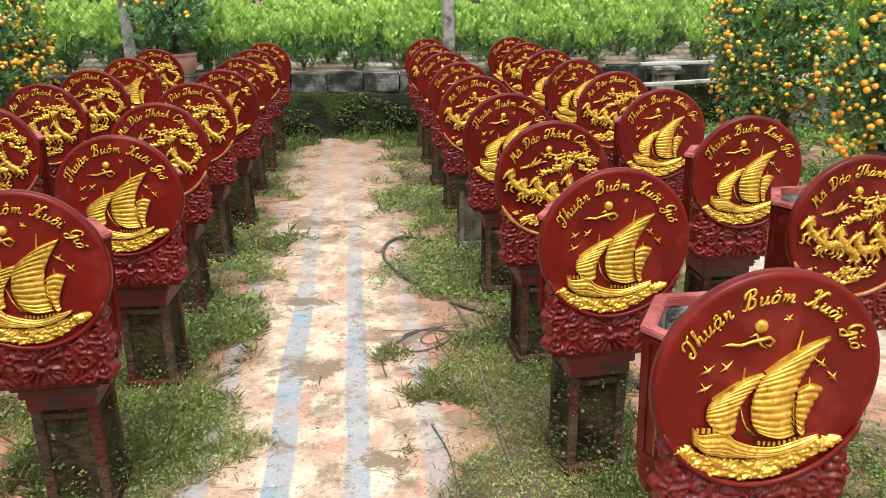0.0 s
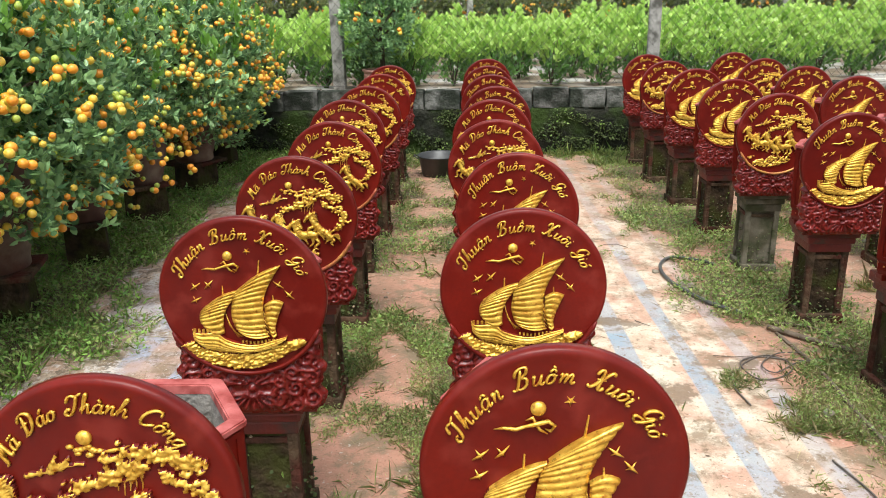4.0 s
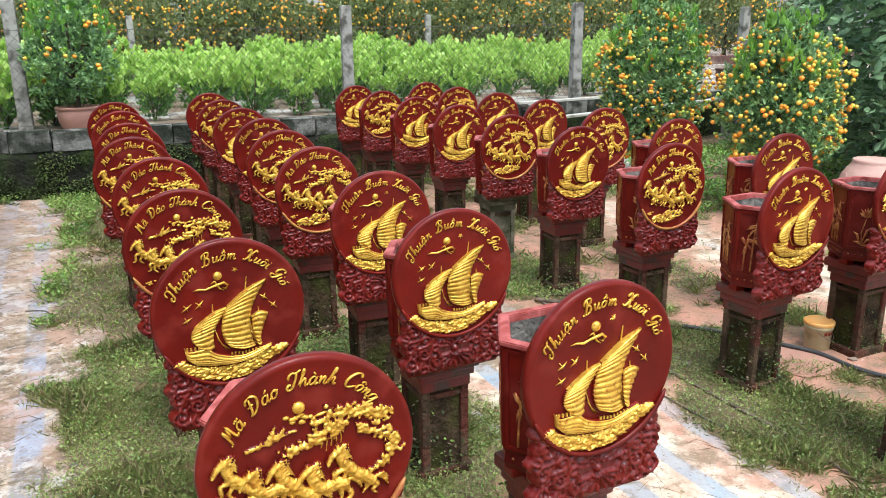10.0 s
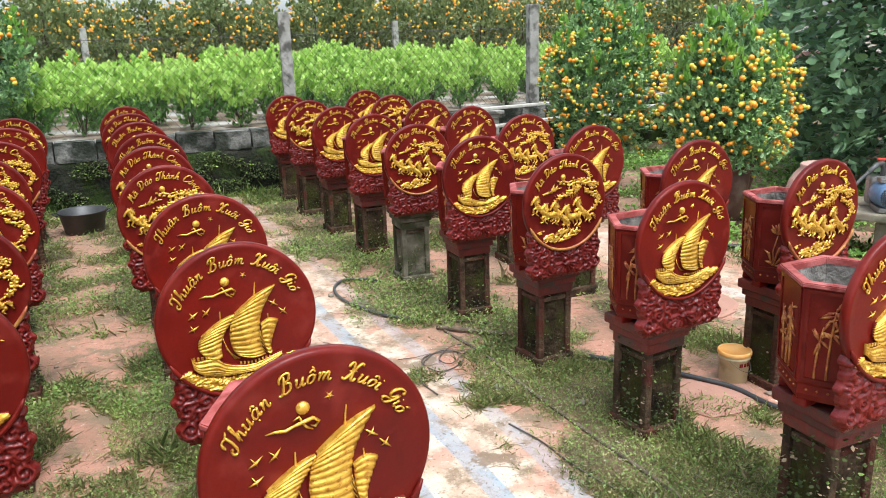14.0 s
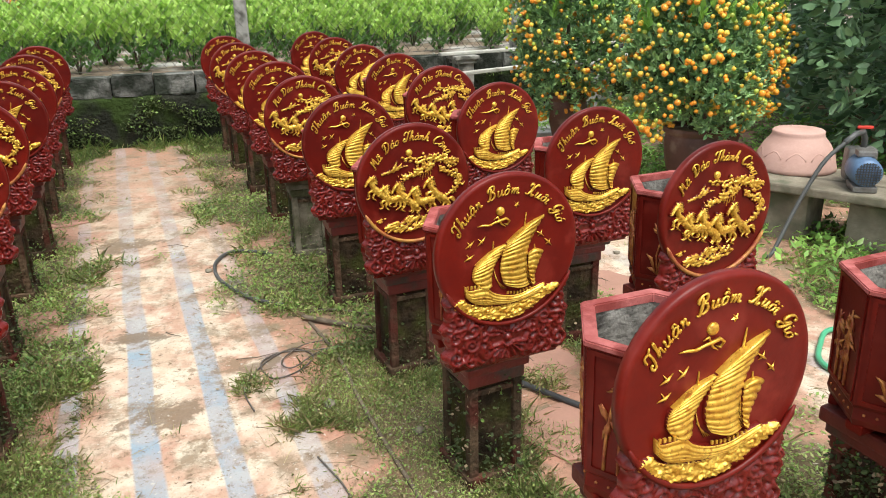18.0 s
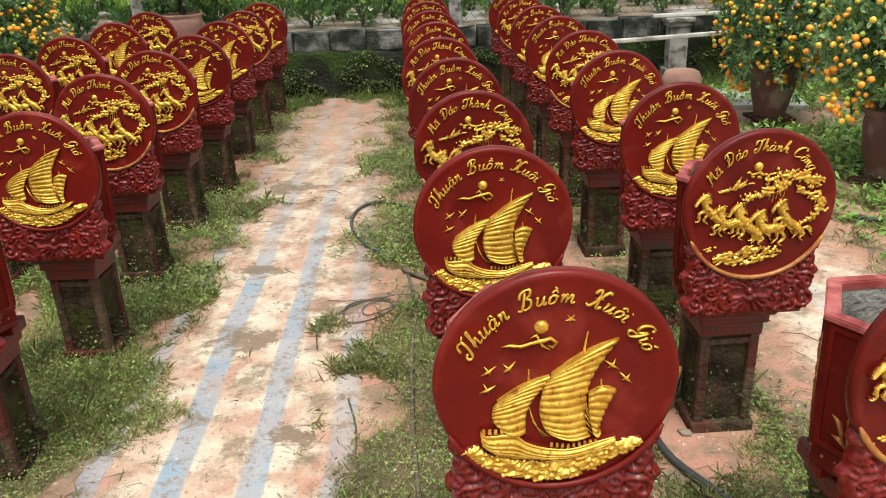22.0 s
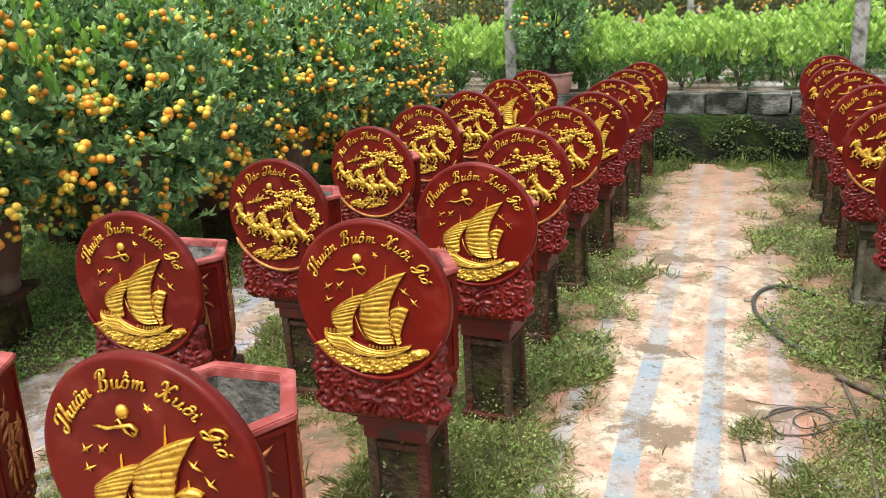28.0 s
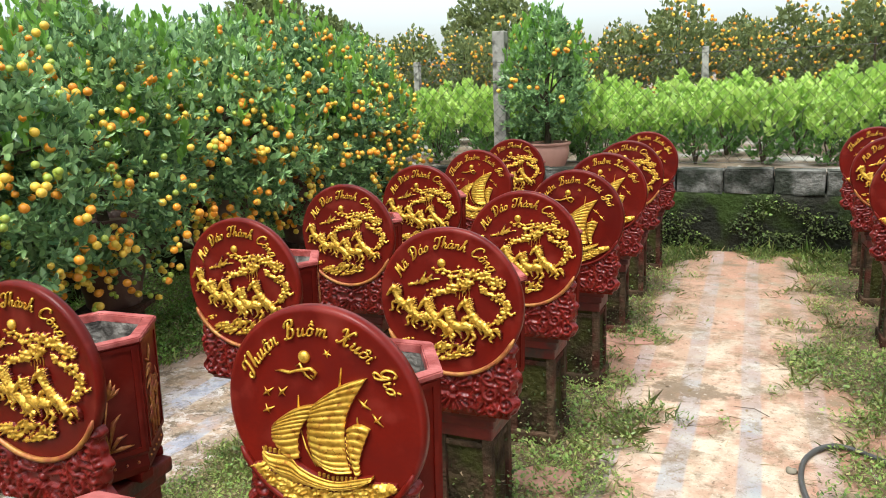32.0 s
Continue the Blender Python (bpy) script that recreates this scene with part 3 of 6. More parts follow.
def pot_lining_mesh():
    bm = bmesh.new()
    rings = [[bm.verts.new(p) for p in hex_ring(r, z)] for r, z in ((HEX_R - 0.034, POT_H - 0.012), (0.135, 0.05))]
    for i in range(6):
        bm.faces.new((rings[0][(i + 1) % 6], rings[0][i], rings[1][i], rings[1][(i + 1) % 6]))
    bm.faces.new(rings[1])
    return mesh_of(bm, "lining", POT_INSIDE)


def disc_mesh():
    bm = bmesh.new()
    t = 0.016
    prof = [(0.0001, t - 0.006), (0.1, t - 0.006), (0.2, t - 0.006), (0.215, t - 0.0055), (0.221, t - 0.004), (0.228, t - 0.005), (R_DISC, t - 0.011), (R_DISC, -t + 0.004), (R_DISC - 0.006, -t), (0.0001, -t)]
    lathe(bm, prof, 72)
    bmesh.ops.remove_doubles(bm, verts=bm.verts, dist=0.0004)
    bmesh.ops.rotate(bm, cent=(0, 0, 0), matrix=Matrix.Rotation(PI / 2, 3, "X"), verts=bm.verts)
    bmesh.ops.translate(bm, vec=(0, FRONT, DISC_Z), verts=bm.verts)
    return mesh_of(bm, "plaque", RED, True)


def moulding_mesh(mat):
    bm = bmesh.new()
    pts = []
    for k in range(25):
        a = radians(205 + 130 * k / 24)
        pts.append((R_DISC * 0.975 * math.cos(a), FRONT - 0.018, DISC_Z + R_DISC * 0.975 * math.sin(a)))
    tube(bm, pts, [0.003] + [0.0075] * 23 + [0.003], 6)
    return mesh_of(bm, "moulding", mat, True)


def carved_mesh():
    """Scrolled cloud carving under the disc, with a fan of leaves in its middle."""
    rnd = random.Random(5)
    strokes = []
    for cx, cy, r, st, tn, wy in ((0.165, 0.165, 0.03, 0.5, 1.3, 1), (0.175, 0.105, 0.026, 2.0, 1.3, -1), (0.175, 0.045, 0.03, 4.0, 1.4, 1), (0.125, 0.02, 0.022, 1.0, 1.2, -1), (0.125, 0.075, 0.026, 3.0, 1.3, 1),
                                  (0.12, 0.125, 0.024, 5.0, 1.2, -1), (0.075, 0.035, 0.024, 2.2, 1.2, 1), (0.195, 0.14, 0.018, 0.0, 1.0, 1), (0.195, 0.075, 0.018, 3.3, 1.0, 1), (0.08, 0.095, 0.02, 0.6, 1.1, -1),
                                  (0.15, 0.2, 0.022, 2.0, 1.2, 1), (0.19, 0.2, 0.02, 4.0, 1.1, -1), (0.195, 0.015, 0.018, 1.0, 1.0, 1)):
        strokes += scroll(cx, cy, r, st, tn, wy, 0.0066, rnd.uniform(0.009, 0.014))
        strokes += chain(((cx + r * math.cos(st), cy + r * math.sin(st)), (cx + r * 1.6 * math.cos(st - wy * 0.5), cy + r * 1.6 * math.sin(st - wy * 0.5)), (cx + r * 2.2 * math.cos(st - wy * 1.1), cy + r * 2.0 * math.sin(st - wy * 1.1))), 0.008, 0.002, 0.010, 3)
    for k in range(7):
        a = radians(12 + 26 * k)
        strokes += chain(((0.012 * math.cos(a), 0.085 + 0.012 * math.sin(a)), (0.045 * math.cos(a), 0.085 + 0.03 * math.sin(a)), (0.072 * math.cos(a + 0.1), 0.085 + 0.042 * math.sin(a + 0.1))), 0.003, 0.005, 0.010, 3)
    for k in range(9):
        a = radians(-10 - 20 * k)
        strokes += chain(((0.014 * math.cos(a), 0.06 + 0.012 * math.sin(a)), (0.04 * math.cos(a), 0.06 + 0.03 * math.sin(a)), (0.068 * math.cos(a), 0.062 + 0.055 * math.sin(a))), 0.002, 0.0055, 0.011, 3)
    for k in range(90):
        x, z, a = rnd.uniform(0.05, 0.2), rnd.uniform(0.0, 0.215), rnd.uniform(0, TAU)
        ln = rnd.uniform(0.012, 0.026)
        strokes += chain(((x, z), (x + ln * math.cos(a), z + ln * math.sin(a)), (x + 1.7 * ln * math.cos(a + 0.5), z + 1.7 * ln * math.sin(a + 0.5))), 0.0025, 0.006, rnd.uniform(0.005, 0.0105), 2)
    strokes += [(0, 0.075, 0, 0.076, 0.012, 0.012, 0.012)]
    strokes += [(-a, b, -c, d, e, f, g) for a, b, c, d, e, f, g in strokes if max(a, c) > 0.03]
    nx, nz = 104, 56
    bm = bmesh.new()
    front, rear = [], []

    def half_width(z):
        w = 0.205 + 0.008 * math.sin(z * 62) + 0.004 * math.sin(z * 150 + 1)
        if z < 0.03:
            w -= 0.03 * (1 - z / 0.03) ** 2
        if z > 0.19:
            w -= (z - 0.19) * 0.25
        return w

    zs = -0.012 + 0.245 * np.arange(nz + 1) / nz
    hw = np.array([half_width(max(z, 0)) for z in zs])
    field = relief_height((2 * np.arange(nx + 1) / nx - 1)[None] * hw[:, None], np.repeat(zs[:, None], nx + 1, 1), strokes)
    for j in range(nz + 1):
        z = -0.012 + 0.245 * j / nz
        row, rr = [], []
        for i in range(nx + 1):
            s = 2 * i / nx - 1
            x = s * half_width(max(z, 0))
            h = 0.006 + max(field[j, i], 0.0) * 1.25 + 0.0012 * noise.noise(Vector((x * 60, z * 60, 1.0)))
            if math.hypot(x, z - DISC_Z) < R_DISC * 0.985:
                h = 0.004
            edge = min(1, (1 - abs(s)) / 0.05, (j + 0.5) / 4, 1)
            row.append(bm.verts.new((x, FRONT - h * max(edge, 0.0) * (0.4 + 0.6 * edge), z)))
            rr.append(bm.verts.new((x, FRONT + 0.022, z)))
        front.append(row)
        rear.append(rr)
    for a, b in zip(front, front[1:]):
        for i in range(nx):
            if math.hypot(a[i].co.x, a[i].co.z - DISC_Z) > R_DISC * 0.9:
                bm.faces.new((a[i], a[i + 1], b[i + 1], b[i]))
    for j in range(nz):
        bm.faces.new((front[j][0], front[j + 1][0], rear[j + 1][0], rear[j][0]))
        bm.faces.new((front[j][nx], rear[j][nx], rear[j + 1][nx], front[j + 1][nx]))
    for i in range(nx):
        bm.faces.new((front[0][i], rear[0][i], rear[0][i + 1], front[0][i + 1]))
        bm.faces.new((rear[0][i], rear[nz][i], rear[nz][i + 1], rear[0][i + 1]))
    me = mesh_of(bm, "carved_base", RED_CARVED, True)
    return me


def foot_mesh():
    bm = bmesh.new()
    box(bm, (0, 0, 0.012), (0.058, 0.05, 0.028), 0.006)
    return mesh_of(bm, "foot", RED)


PANEL = [panel_frame_mesh(i) for i in range(6)]
BAMBOOS = [bamboo_mesh(i, 40 + i) for i in range(6)]
LOTUS = {i: lotus_mesh(i, 60 + i) for i in (3, 5)}
STUDS = [band_dots_mesh(i) for i in range(6)]
BODY, RIM_ME, LINING, DISC, CARVED, FOOT = pot_body_mesh(), pot_rim_mesh(), pot_lining_mesh(), disc_mesh(), carved_mesh(), foot_mesh()


def planter(ship):
    kind = "a gilded sailing ship" if ship else "gilded running horses"
    pot = thing("planter", "red hexagonal planter with round plaque of " + kind, "planter", "red planters on pedestals")
    part("pot_body", BODY, None, pot)
    part("rim", RIM_ME, None, pot, "bleached pink top edge, paled for sky light")
    part("lining", LINING, None, pot, "bare grey cement inside")
    part("carved_base", CARVED, None, pot, "dark red scrolled carving")
    plaque = part("plaque", DISC, None, pot)
    part("moulding", moulding_mesh(RED if ship else GOLD_WORN), None, pot, "" if ship else "gold worn off the lower edge")
    for i in (0, 2, 3, 5):
        part("panel_frame", PANEL[i], None, pot)
        if not ship and i in LOTUS:
            tagged(part("lotus_relief", LOTUS[i], None, pot, "lotus touched with gold"), kind="stuff")
        else:
            tagged(part("bamboo_relief", BAMBOOS[i], None, pot, "bamboo touched with gold"), kind="stuff")
        tagged(part("band_studs", STUDS[i], None, pot), kind="stuff")
    for i in range(6):
        part("foot", FOOT, None, pot).matrix_basis = Matrix.Rotation(PI / 3 * i, 4, "Z") @ Matrix.Translation((0.135, 0, 0))
    (ship_relief if ship else horse_relief)(plaque)
    return pot


def at_disc(u, v, h=0.0):
    """A point on the plaque's face: u right, v up, in disc radii; h proud in metres."""
    return Vector((u * R_DISC, FRONT - 0.0095 - h, DISC_Z + v * R_DISC))


def sheet(bm, left, right, rows, cols, height, sag=lambda t: 0.025):
    """A relief sheet between two edges given from top to bottom, closed down to the plaque."""
    def along(curve, n):
        c = smooth_curve([(u, v, 0) for u, v in curve], 8)
        out = []
        for k in range(n + 1):
            f = k / n * (len(c) - 1)
            i = min(int(f), len(c) - 2)
            out.append(c[i].lerp(c[i + 1], f - i))
        return out

    a, b = along(left, rows), along(right, rows)
    grid = []
    for r in range(rows + 1):
        line = []
        for c in range(-1, cols + 2):
            s = min(max(c / cols, 0), 1)
            p = a[r].lerp(b[r], s)
            h = -0.002 if c in (-1, cols + 1) else height(s, r / rows)
            line.append(bm.verts.new(at_disc(p.x, p.y - sag(r / rows) * math.sin(PI * s), h)))
        grid.append(line)
    for s0 in (0, -1):
        grid.insert(0 if s0 == 0 else len(grid), [bm.verts.new((v.co.x, FRONT - 0.008, v.co.z)) for v in grid[s0]])
    for r0, r1 in zip(grid, grid[1:]):
        for c in range(len(r0) - 1):
            f = bm.faces.new((r0[c], r1[c], r1[c + 1], r0[c + 1]))
            f.material_index = 1 if c in (0, len(r0) - 2) else 0


# script letters as brush lines: baseline 0, small letters 0.46 high, capitals 1.0 high
SCRIPT = {}
BOWL = [(0.37, 0.40), (0.22, 0.47), (0.05, 0.32), (0.05, 0.08), (0.18, 0.0), (0.34, 0.16), (0.41, 0.46)]
HOOK = [(0.37, 0.10), (0.45, 0.0), (0.55, 0.12)]
ARCH = [(0.08, 0.16), (0.2, 0.43), (0.31, 0.42), (0.32, 0.1), (0.41, 0.0), (0.51, 0.11)]
SCRIPT["a"] = 0.50, [BOWL + HOOK]
SCRIPT["u"] = 0.50, [[(-0.02, 0.36), (0.07, 0.46), (0.06, 0.1), (0.17, 0.0), (0.32, 0.14), (0.39, 0.46)] + HOOK]
SCRIPT["n"] = 0.47, [[(-0.02, 0.34), (0.07, 0.46), (0.08, 0.0)], ARCH]
SCRIPT["m"] = 0.70, [[(-0.02, 0.34), (0.07, 0.46), (0.08, 0.0)], [(0.08, 0.16), (0.2, 0.44), (0.29, 0.4), (0.29, 0.0)], [(x + 0.22, y) for x, y in ARCH]]
SCRIPT["o"] = 0.43, [[(0.24, 0.46), (0.06, 0.34), (0.05, 0.08), (0.18, 0.0), (0.34, 0.12), (0.36, 0.36), (0.24, 0.46), (0.3, 0.36), (0.46, 0.38)]]
SCRIPT["i"] = 0.24, [[(-0.02, 0.34), (0.07, 0.46), (0.07, 0.1), (0.16, 0.0), (0.27, 0.11)]]
SCRIPT["h"] = 0.46, [[(-0.05, 0.12), (0.1, 0.55), (0.17, 0.92), (0.1, 1.0), (0.06, 0.8), (0.06, 0.0)], ARCH]
SCRIPT["g"] = 0.46, [BOWL + [(0.38, 0.0), (0.33, -0.4), (0.26, -0.72)]]
SCRIPT["T"] = 0.62, [[(0.48, 0.9), (0.44, 0.45), (0.3, 0.06), (0.1, 0.0), (-0.02, 0.16), (0.08, 0.32), (0.2, 0.24)], [(0.0, 0.62), (0.06, 0.86), (0.22, 0.95), (0.45, 0.88), (0.72, 1.0)]]
SCRIPT["B"] = 0.66, [[(0.26, 0.9), (0.2, 0.4), (0.08, 0.02), (-0.1, 0.08)], [(-0.02, 0.62), (0.02, 0.86), (0.24, 1.0), (0.52, 0.95), (0.5, 0.68), (0.26, 0.53), (0.52, 0.46), (0.56, 0.16), (0.32, 0.0), (0.14, 0.08)]]
SCRIPT["X"] = 0.68, [[(-0.02, 0.68), (0.06, 0.94), (0.2, 0.92), (0.34, 0.45), (0.46, 0.04), (0.58, 0.0), (0.68, 0.16)], [(0.72, 0.84), (0.62, 1.0), (0.46, 0.78), (0.24, 0.2), (0.08, 0.0), (-0.06, 0.12)], [(0.14, 0.48), (0.56, 0.52)]]
SCRIPT["G"] = 0.60, [[(0.56, 0.74), (0.5, 0.97), (0.22, 0.92), (0.06, 0.6), (0.14, 0.3), (0.36, 0.28), (0.54, 0.62), (0.5, 0.1), (0.32, -0.22), (0.04, -0.12), (0.1, 0.06), (0.6, 0.2)]]
SCRIPT["M"] = 0.78, [[(-0.1, 0.04), (0.06, 0.02), (0.16, 0.5), (0.2, 0.92), (0.32, 0.3), (0.56, 0.96), (0.58, 0.2), (0.68, 0.0), (0.8, 0.1)]]
SCRIPT["D"] = 0.74, [[(0.24, 0.9), (0.16, 0.1), (-0.02, 0.0)], [(-0.06, 0.72), (0.06, 0.94), (0.4, 0.98), (0.68, 0.7), (0.56, 0.22), (0.24, 0.0), (0.02, 0.06)]]
SCRIPT["C"] = 0.70, [[(0.66, 0.78), (0.6, 1.0), (0.3, 0.98), (0.06, 0.64), (0.06, 0.22), (0.3, 0.0), (0.72, 0.24)]]
MARKS = {"hat": [(0.08, 0.56), (0.22, 0.70), (0.36, 0.56)], "grave": [(0.16, 0.84), (0.30, 0.74)], "acute": [(0.24, 0.58), (0.38, 0.74)], "low_grave": [(0.14, 0.72), (0.28, 0.58)],
         "tilde": [(0.06, 0.58), (0.16, 0.66), (0.28, 0.58), (0.4, 0.66)], "dot": [(0.10, 0.62), (0.125, 0.65)], "under": [(0.2, -0.16), (0.225, -0.13)], "bar": [(0.0, 0.5), (0.38, 0.52)]}
ACCENTS = {"ậ": "a hat under", "ồ": "o hat grave", "ô": "o hat", "ó": "o acute", "ã": "a tilde", "á": "a acute", "à": "a low_grave", "i": "i dot", "Đ": "D bar"}


def lettering(plaque, words, start, end, size, foot):
    """Raised brush-script lettering along the disc's upper edge, one part a letter."""
    text = " ".join(words)
    widths = [0.40 if ch == " " else SCRIPT[ACCENTS.get(ch, ch)[0]][0] for ch in text]
    total, pos = sum(widths), 0.0
    for ch, wd in zip(text, widths):
        if ch != " ":
            base, *marks = ACCENTS.get(ch, ch).split()
            lines = [(q, False) for q in SCRIPT[base][1]] + [(MARKS[k], True) for k in marks]
            a = radians(start + (end - start) * (pos + wd * 0.5) / total)
            t = Vector((math.sin(a), -math.cos(a)))
            o = Vector((math.cos(a), math.sin(a)))
            bm = bmesh.new()
            for line, mark in lines:
                c = smooth_curve([(x + 0.3 * y, y, 0) for x, y in line], 3 if len(line) > 2 else 2)
                m = len(c) - 1
                big = 0.0029 if ch.isupper() else 0.0023
                pts, radii = [], []
                for i, p in enumerate(c):
                    d = (c[min(i + 1, m)] - c[max(i - 1, 0)]).normalized()
                    q = o * (foot * R_DISC + p.y * size) + t * ((p.x - wd * 0.5 - 0.1) * size)
                    pts.append((q.x, FRONT - 0.0095 - 0.0028, DISC_Z + q.y))
                    radii.append(big * (0.62 + 0.5 * abs(d.y)) * (0.55 if i in (0, m) and not mark else 1.0))
                tube(bm, pts, radii, 5)
            for v in bm.verts:
                v.co.y = FRONT - 0.0095 + (v.co.y - FRONT + 0.0095) * 1.35
            part("letter", bm, GOLD, plaque, smooth=True)
        pos += wd


def star_mesh():
    bm = bmesh.new()
    ring = [bm.verts.new((0.012 * (1 if k % 2 == 0 else 0.36) * math.cos(TAU * k / 10), 0, 0.012 * (1 if k % 2 == 0 else 0.36) * math.sin(TAU * k / 10))) for k in range(10)]
    tip = bm.verts.new((0, -0.006, 0))
    for k in range(10):
        bm.faces.new((ring[k], ring[(k + 1) % 10], tip))
    return mesh_of(bm, "star", GOLD)


def bird_mesh():
    bm = bmesh.new()
    tube(bm, [(-0.014, 0, -0.010), (0, -0.004, 0), (0.015, 0, 0.010)], [0.0008, 0.0034, 0.0008], 5)
    tube(bm, [(-0.008, 0, 0.010), (0, -0.004, 0), (0.004, 0, -0.010)], [0.0006, 0.0026, 0.0006], 5)
    return mesh_of(bm, "bird", GOLD, True)


STAR, BIRD = star_mesh(), bird_mesh()


def moon_and_cloud(plaque, u, v, swirl):
    bm = bmesh.new()
    blob(bm, at_disc(u, v, 0.002), (0.0135, 0.009, 0.0135), sub=3)
    part("moon", bm, GOLD, plaque, smooth=True)
    bm = bmesh.new()
    if swirl:
        tube(bm, [at_disc(p[0] - 0.02, *p[1:]) for p in ((-0.43, 0.37, 0.001), (-0.36, 0.385, 0.004), (-0.27, 0.375, 0.005), (-0.2, 0.40, 0.006), (-0.12, 0.42, 0.007), (-0.04, 0.44, 0.007), (0.01, 0.40, 0.006), (-0.02, 0.355, 0.005), (-0.06, 0.37, 0.003))],
             [0.0008, 0.003, 0.0035, 0.003, 0.004, 0.004, 0.0035, 0.003, 0.001], 6)
        tube(bm, [at_disc(p[0] - 0.02, *p[1:]) for p in ((-0.2, 0.44, 0.003), (-0.15, 0.47, 0.005), (-0.13, 0.42, 0.005), (-0.1, 0.37, 0.005), (-0.04, 0.33, 0.004))], [0.001, 0.003, 0.003, 0.003, 0.001], 5)
    else:
        rnd = random.Random(3)
        for k in range(12):
            blob(bm, at_disc(u + rnd.uniform(-0.12, 0.1), v - 0.1 + rnd.uniform(-0.05, 0.04), 0.002), (0.008, 0.005, 0.005), sub=1)
        tube(bm, [at_disc(u + 0.1, v - 0.12, 0.002), at_disc(u + 0.2, v - 0.1, 0.004), at_disc(u + 0.32, v - 0.07, 0.001)], [0.001, 0.004, 0.0008], 5)
    part("cloud", bm, GOLD, plaque, smooth=True)


def ship_relief(plaque):
    lettering(plaque, ["Thuận", "Buồm", "Xuôi", "Gió"], 158, 20, 0.0375, 0.735)
    moon_and_cloud(plaque, -0.13, 0.533, True)

    def ribbed(n, depth):
        return lambda s, t: 0.004 + depth * math.sin(PI * min(max(s * 0.9 + 0.08, 0), 1)) + 0.0046 * (1 - abs(2 * ((n * t) % 1.0) - 1) ** 3)

    for left, right, n, d in (
            (((-0.05, 0.115), (-0.095, 0.05), (-0.125, -0.05), (-0.145, -0.21), (-0.11, -0.37), (-0.05, -0.455)), ((0.485, 0.405), (0.345, 0.195), (0.26, 0.005), (0.235, -0.205), (0.25, -0.405), (0.29, -0.5)), 14, 0.013),
            (((-0.485, -0.115), (-0.515, -0.155), (-0.53, -0.215), (-0.52, -0.305), (-0.43, -0.415)), ((-0.01, 0.11), (-0.115, -0.015), (-0.2, -0.125), (-0.25, -0.265), (-0.25, -0.44)), 10, 0.008),
            (((0.255, -0.085), (0.265, -0.295), (0.31, -0.485)), ((0.485, -0.065), (0.41, -0.235), (0.365, -0.385), (0.375, -0.485)), 8, 0.006)):
        bm = bmesh.new()
        sheet(bm, left, right, n * 5, 9, ribbed(n, d), lambda t: -0.045 + 0.07 * t)
        part("sail", bm, [GOLD, RED], plaque, "ribbed gold sail", True)
    for a, b in (((0.235, 0.47), (0.20, 0.24)), ((-0.225, 0.16), (-0.235, -0.02)), ((0.36, 0.03), (0.365, -0.12))):
        bm = bmesh.new()
        tube(bm, [at_disc(*a, 0.002), at_disc(*b, 0.004)], [0.0016, 0.003], 6)
        part("mast", bm, GOLD, plaque)
    bm = bmesh.new()
    for k in range(4):
        tube(bm, [at_disc(-0.23 + 0.012 * k, -0.16 - 0.06 * k, 0.002), at_disc(-0.19 + 0.02 * k, -0.34 - 0.03 * k, 0.003), at_disc(-0.10 + 0.02 * k, -0.5, 0.003)], 0.0011, 4)
    for k in range(5):
        tube(bm, [at_disc(0.235, -0.16 - 0.06 * k, 0.006), at_disc(0.28 + 0.01 * k, -0.36 - 0.035 * k, 0.004)], 0.0011, 4)
    tagged(part("rigging", bm, GOLD, plaque, smooth=True), kind="stuff")
    top = ((-0.63, -0.365), (-0.57, -0.425), (-0.35, -0.425), (-0.24, -0.510), (-0.065, -0.575), (0.13, -0.590), (0.33, -0.535), (0.49, -0.490))
    low = ((-0.61, -0.525), (-0.51, -0.615), (-0.34, -0.665), (-0.2, -0.685), (-0.05, -0.695), (0.15, -0.675), (0.36, -0.61), (0.48, -0.510))
    bm = bmesh.new()
    sheet(bm, top, low, 40, 24, lambda s, t: 0.006 + 0.010 * math.sin(PI * (0.15 + 0.75 * s)) + 0.003 * (1 if (s * 5.5) % 1.0 < 0.62 else 0))
    part("hull", bm, [GOLD, RED], plaque, smooth=True)
    bm = bmesh.new()
    for k in range(9):
        box(bm, at_disc(-0.04 + 0.046 * k, -0.565 + 0.006 * abs(k - 3), 0.012), (0.005, 0.004, 0.008))
    for k in range(5):
        box(bm, at_disc(-0.60 + 0.05 * k, -0.385 - 0.004 * k, 0.012), (0.006, 0.004, 0.010))
    tagged(part("deck_rail", bm, GOLD, plaque), kind="stuff")
    # waves
    wtop = ((-0.76, -0.585), (-0.66, -0.555), (-0.54, -0.625), (-0.3, -0.695), (0.0, -0.715), (0.25, -0.655), (0.46, -0.585), (0.70, -0.570))
    wlow = ((-0.72, -0.655), (-0.58, -0.765), (-0.38, -0.86), (-0.15, -0.91), (0.1, -0.90), (0.32, -0.83), (0.52, -0.71), (0.71, -0.585))

    a, b = smooth_curve([(u, v, 0) for u, v in wtop], 8), smooth_curve([(u, v, 0) for u, v in wlow], 8)
    rnd = random.Random(12)
    k = []
    for q in range(420):
        f = rnd.random() * (min(len(a), len(b)) - 1)
        i0 = int(f)
        p = a[i0].lerp(b[i0], rnd.random() ** 0.8)
        r = rnd.uniform(0.012, 0.034)
        k.append((p.x - r * 1.1, p.y, p.x + r * 1.1, p.y + rnd.uniform(-0.01, 0.025), r * 0.8, r * 0.4, rnd.uniform(0.006, 0.0155)))
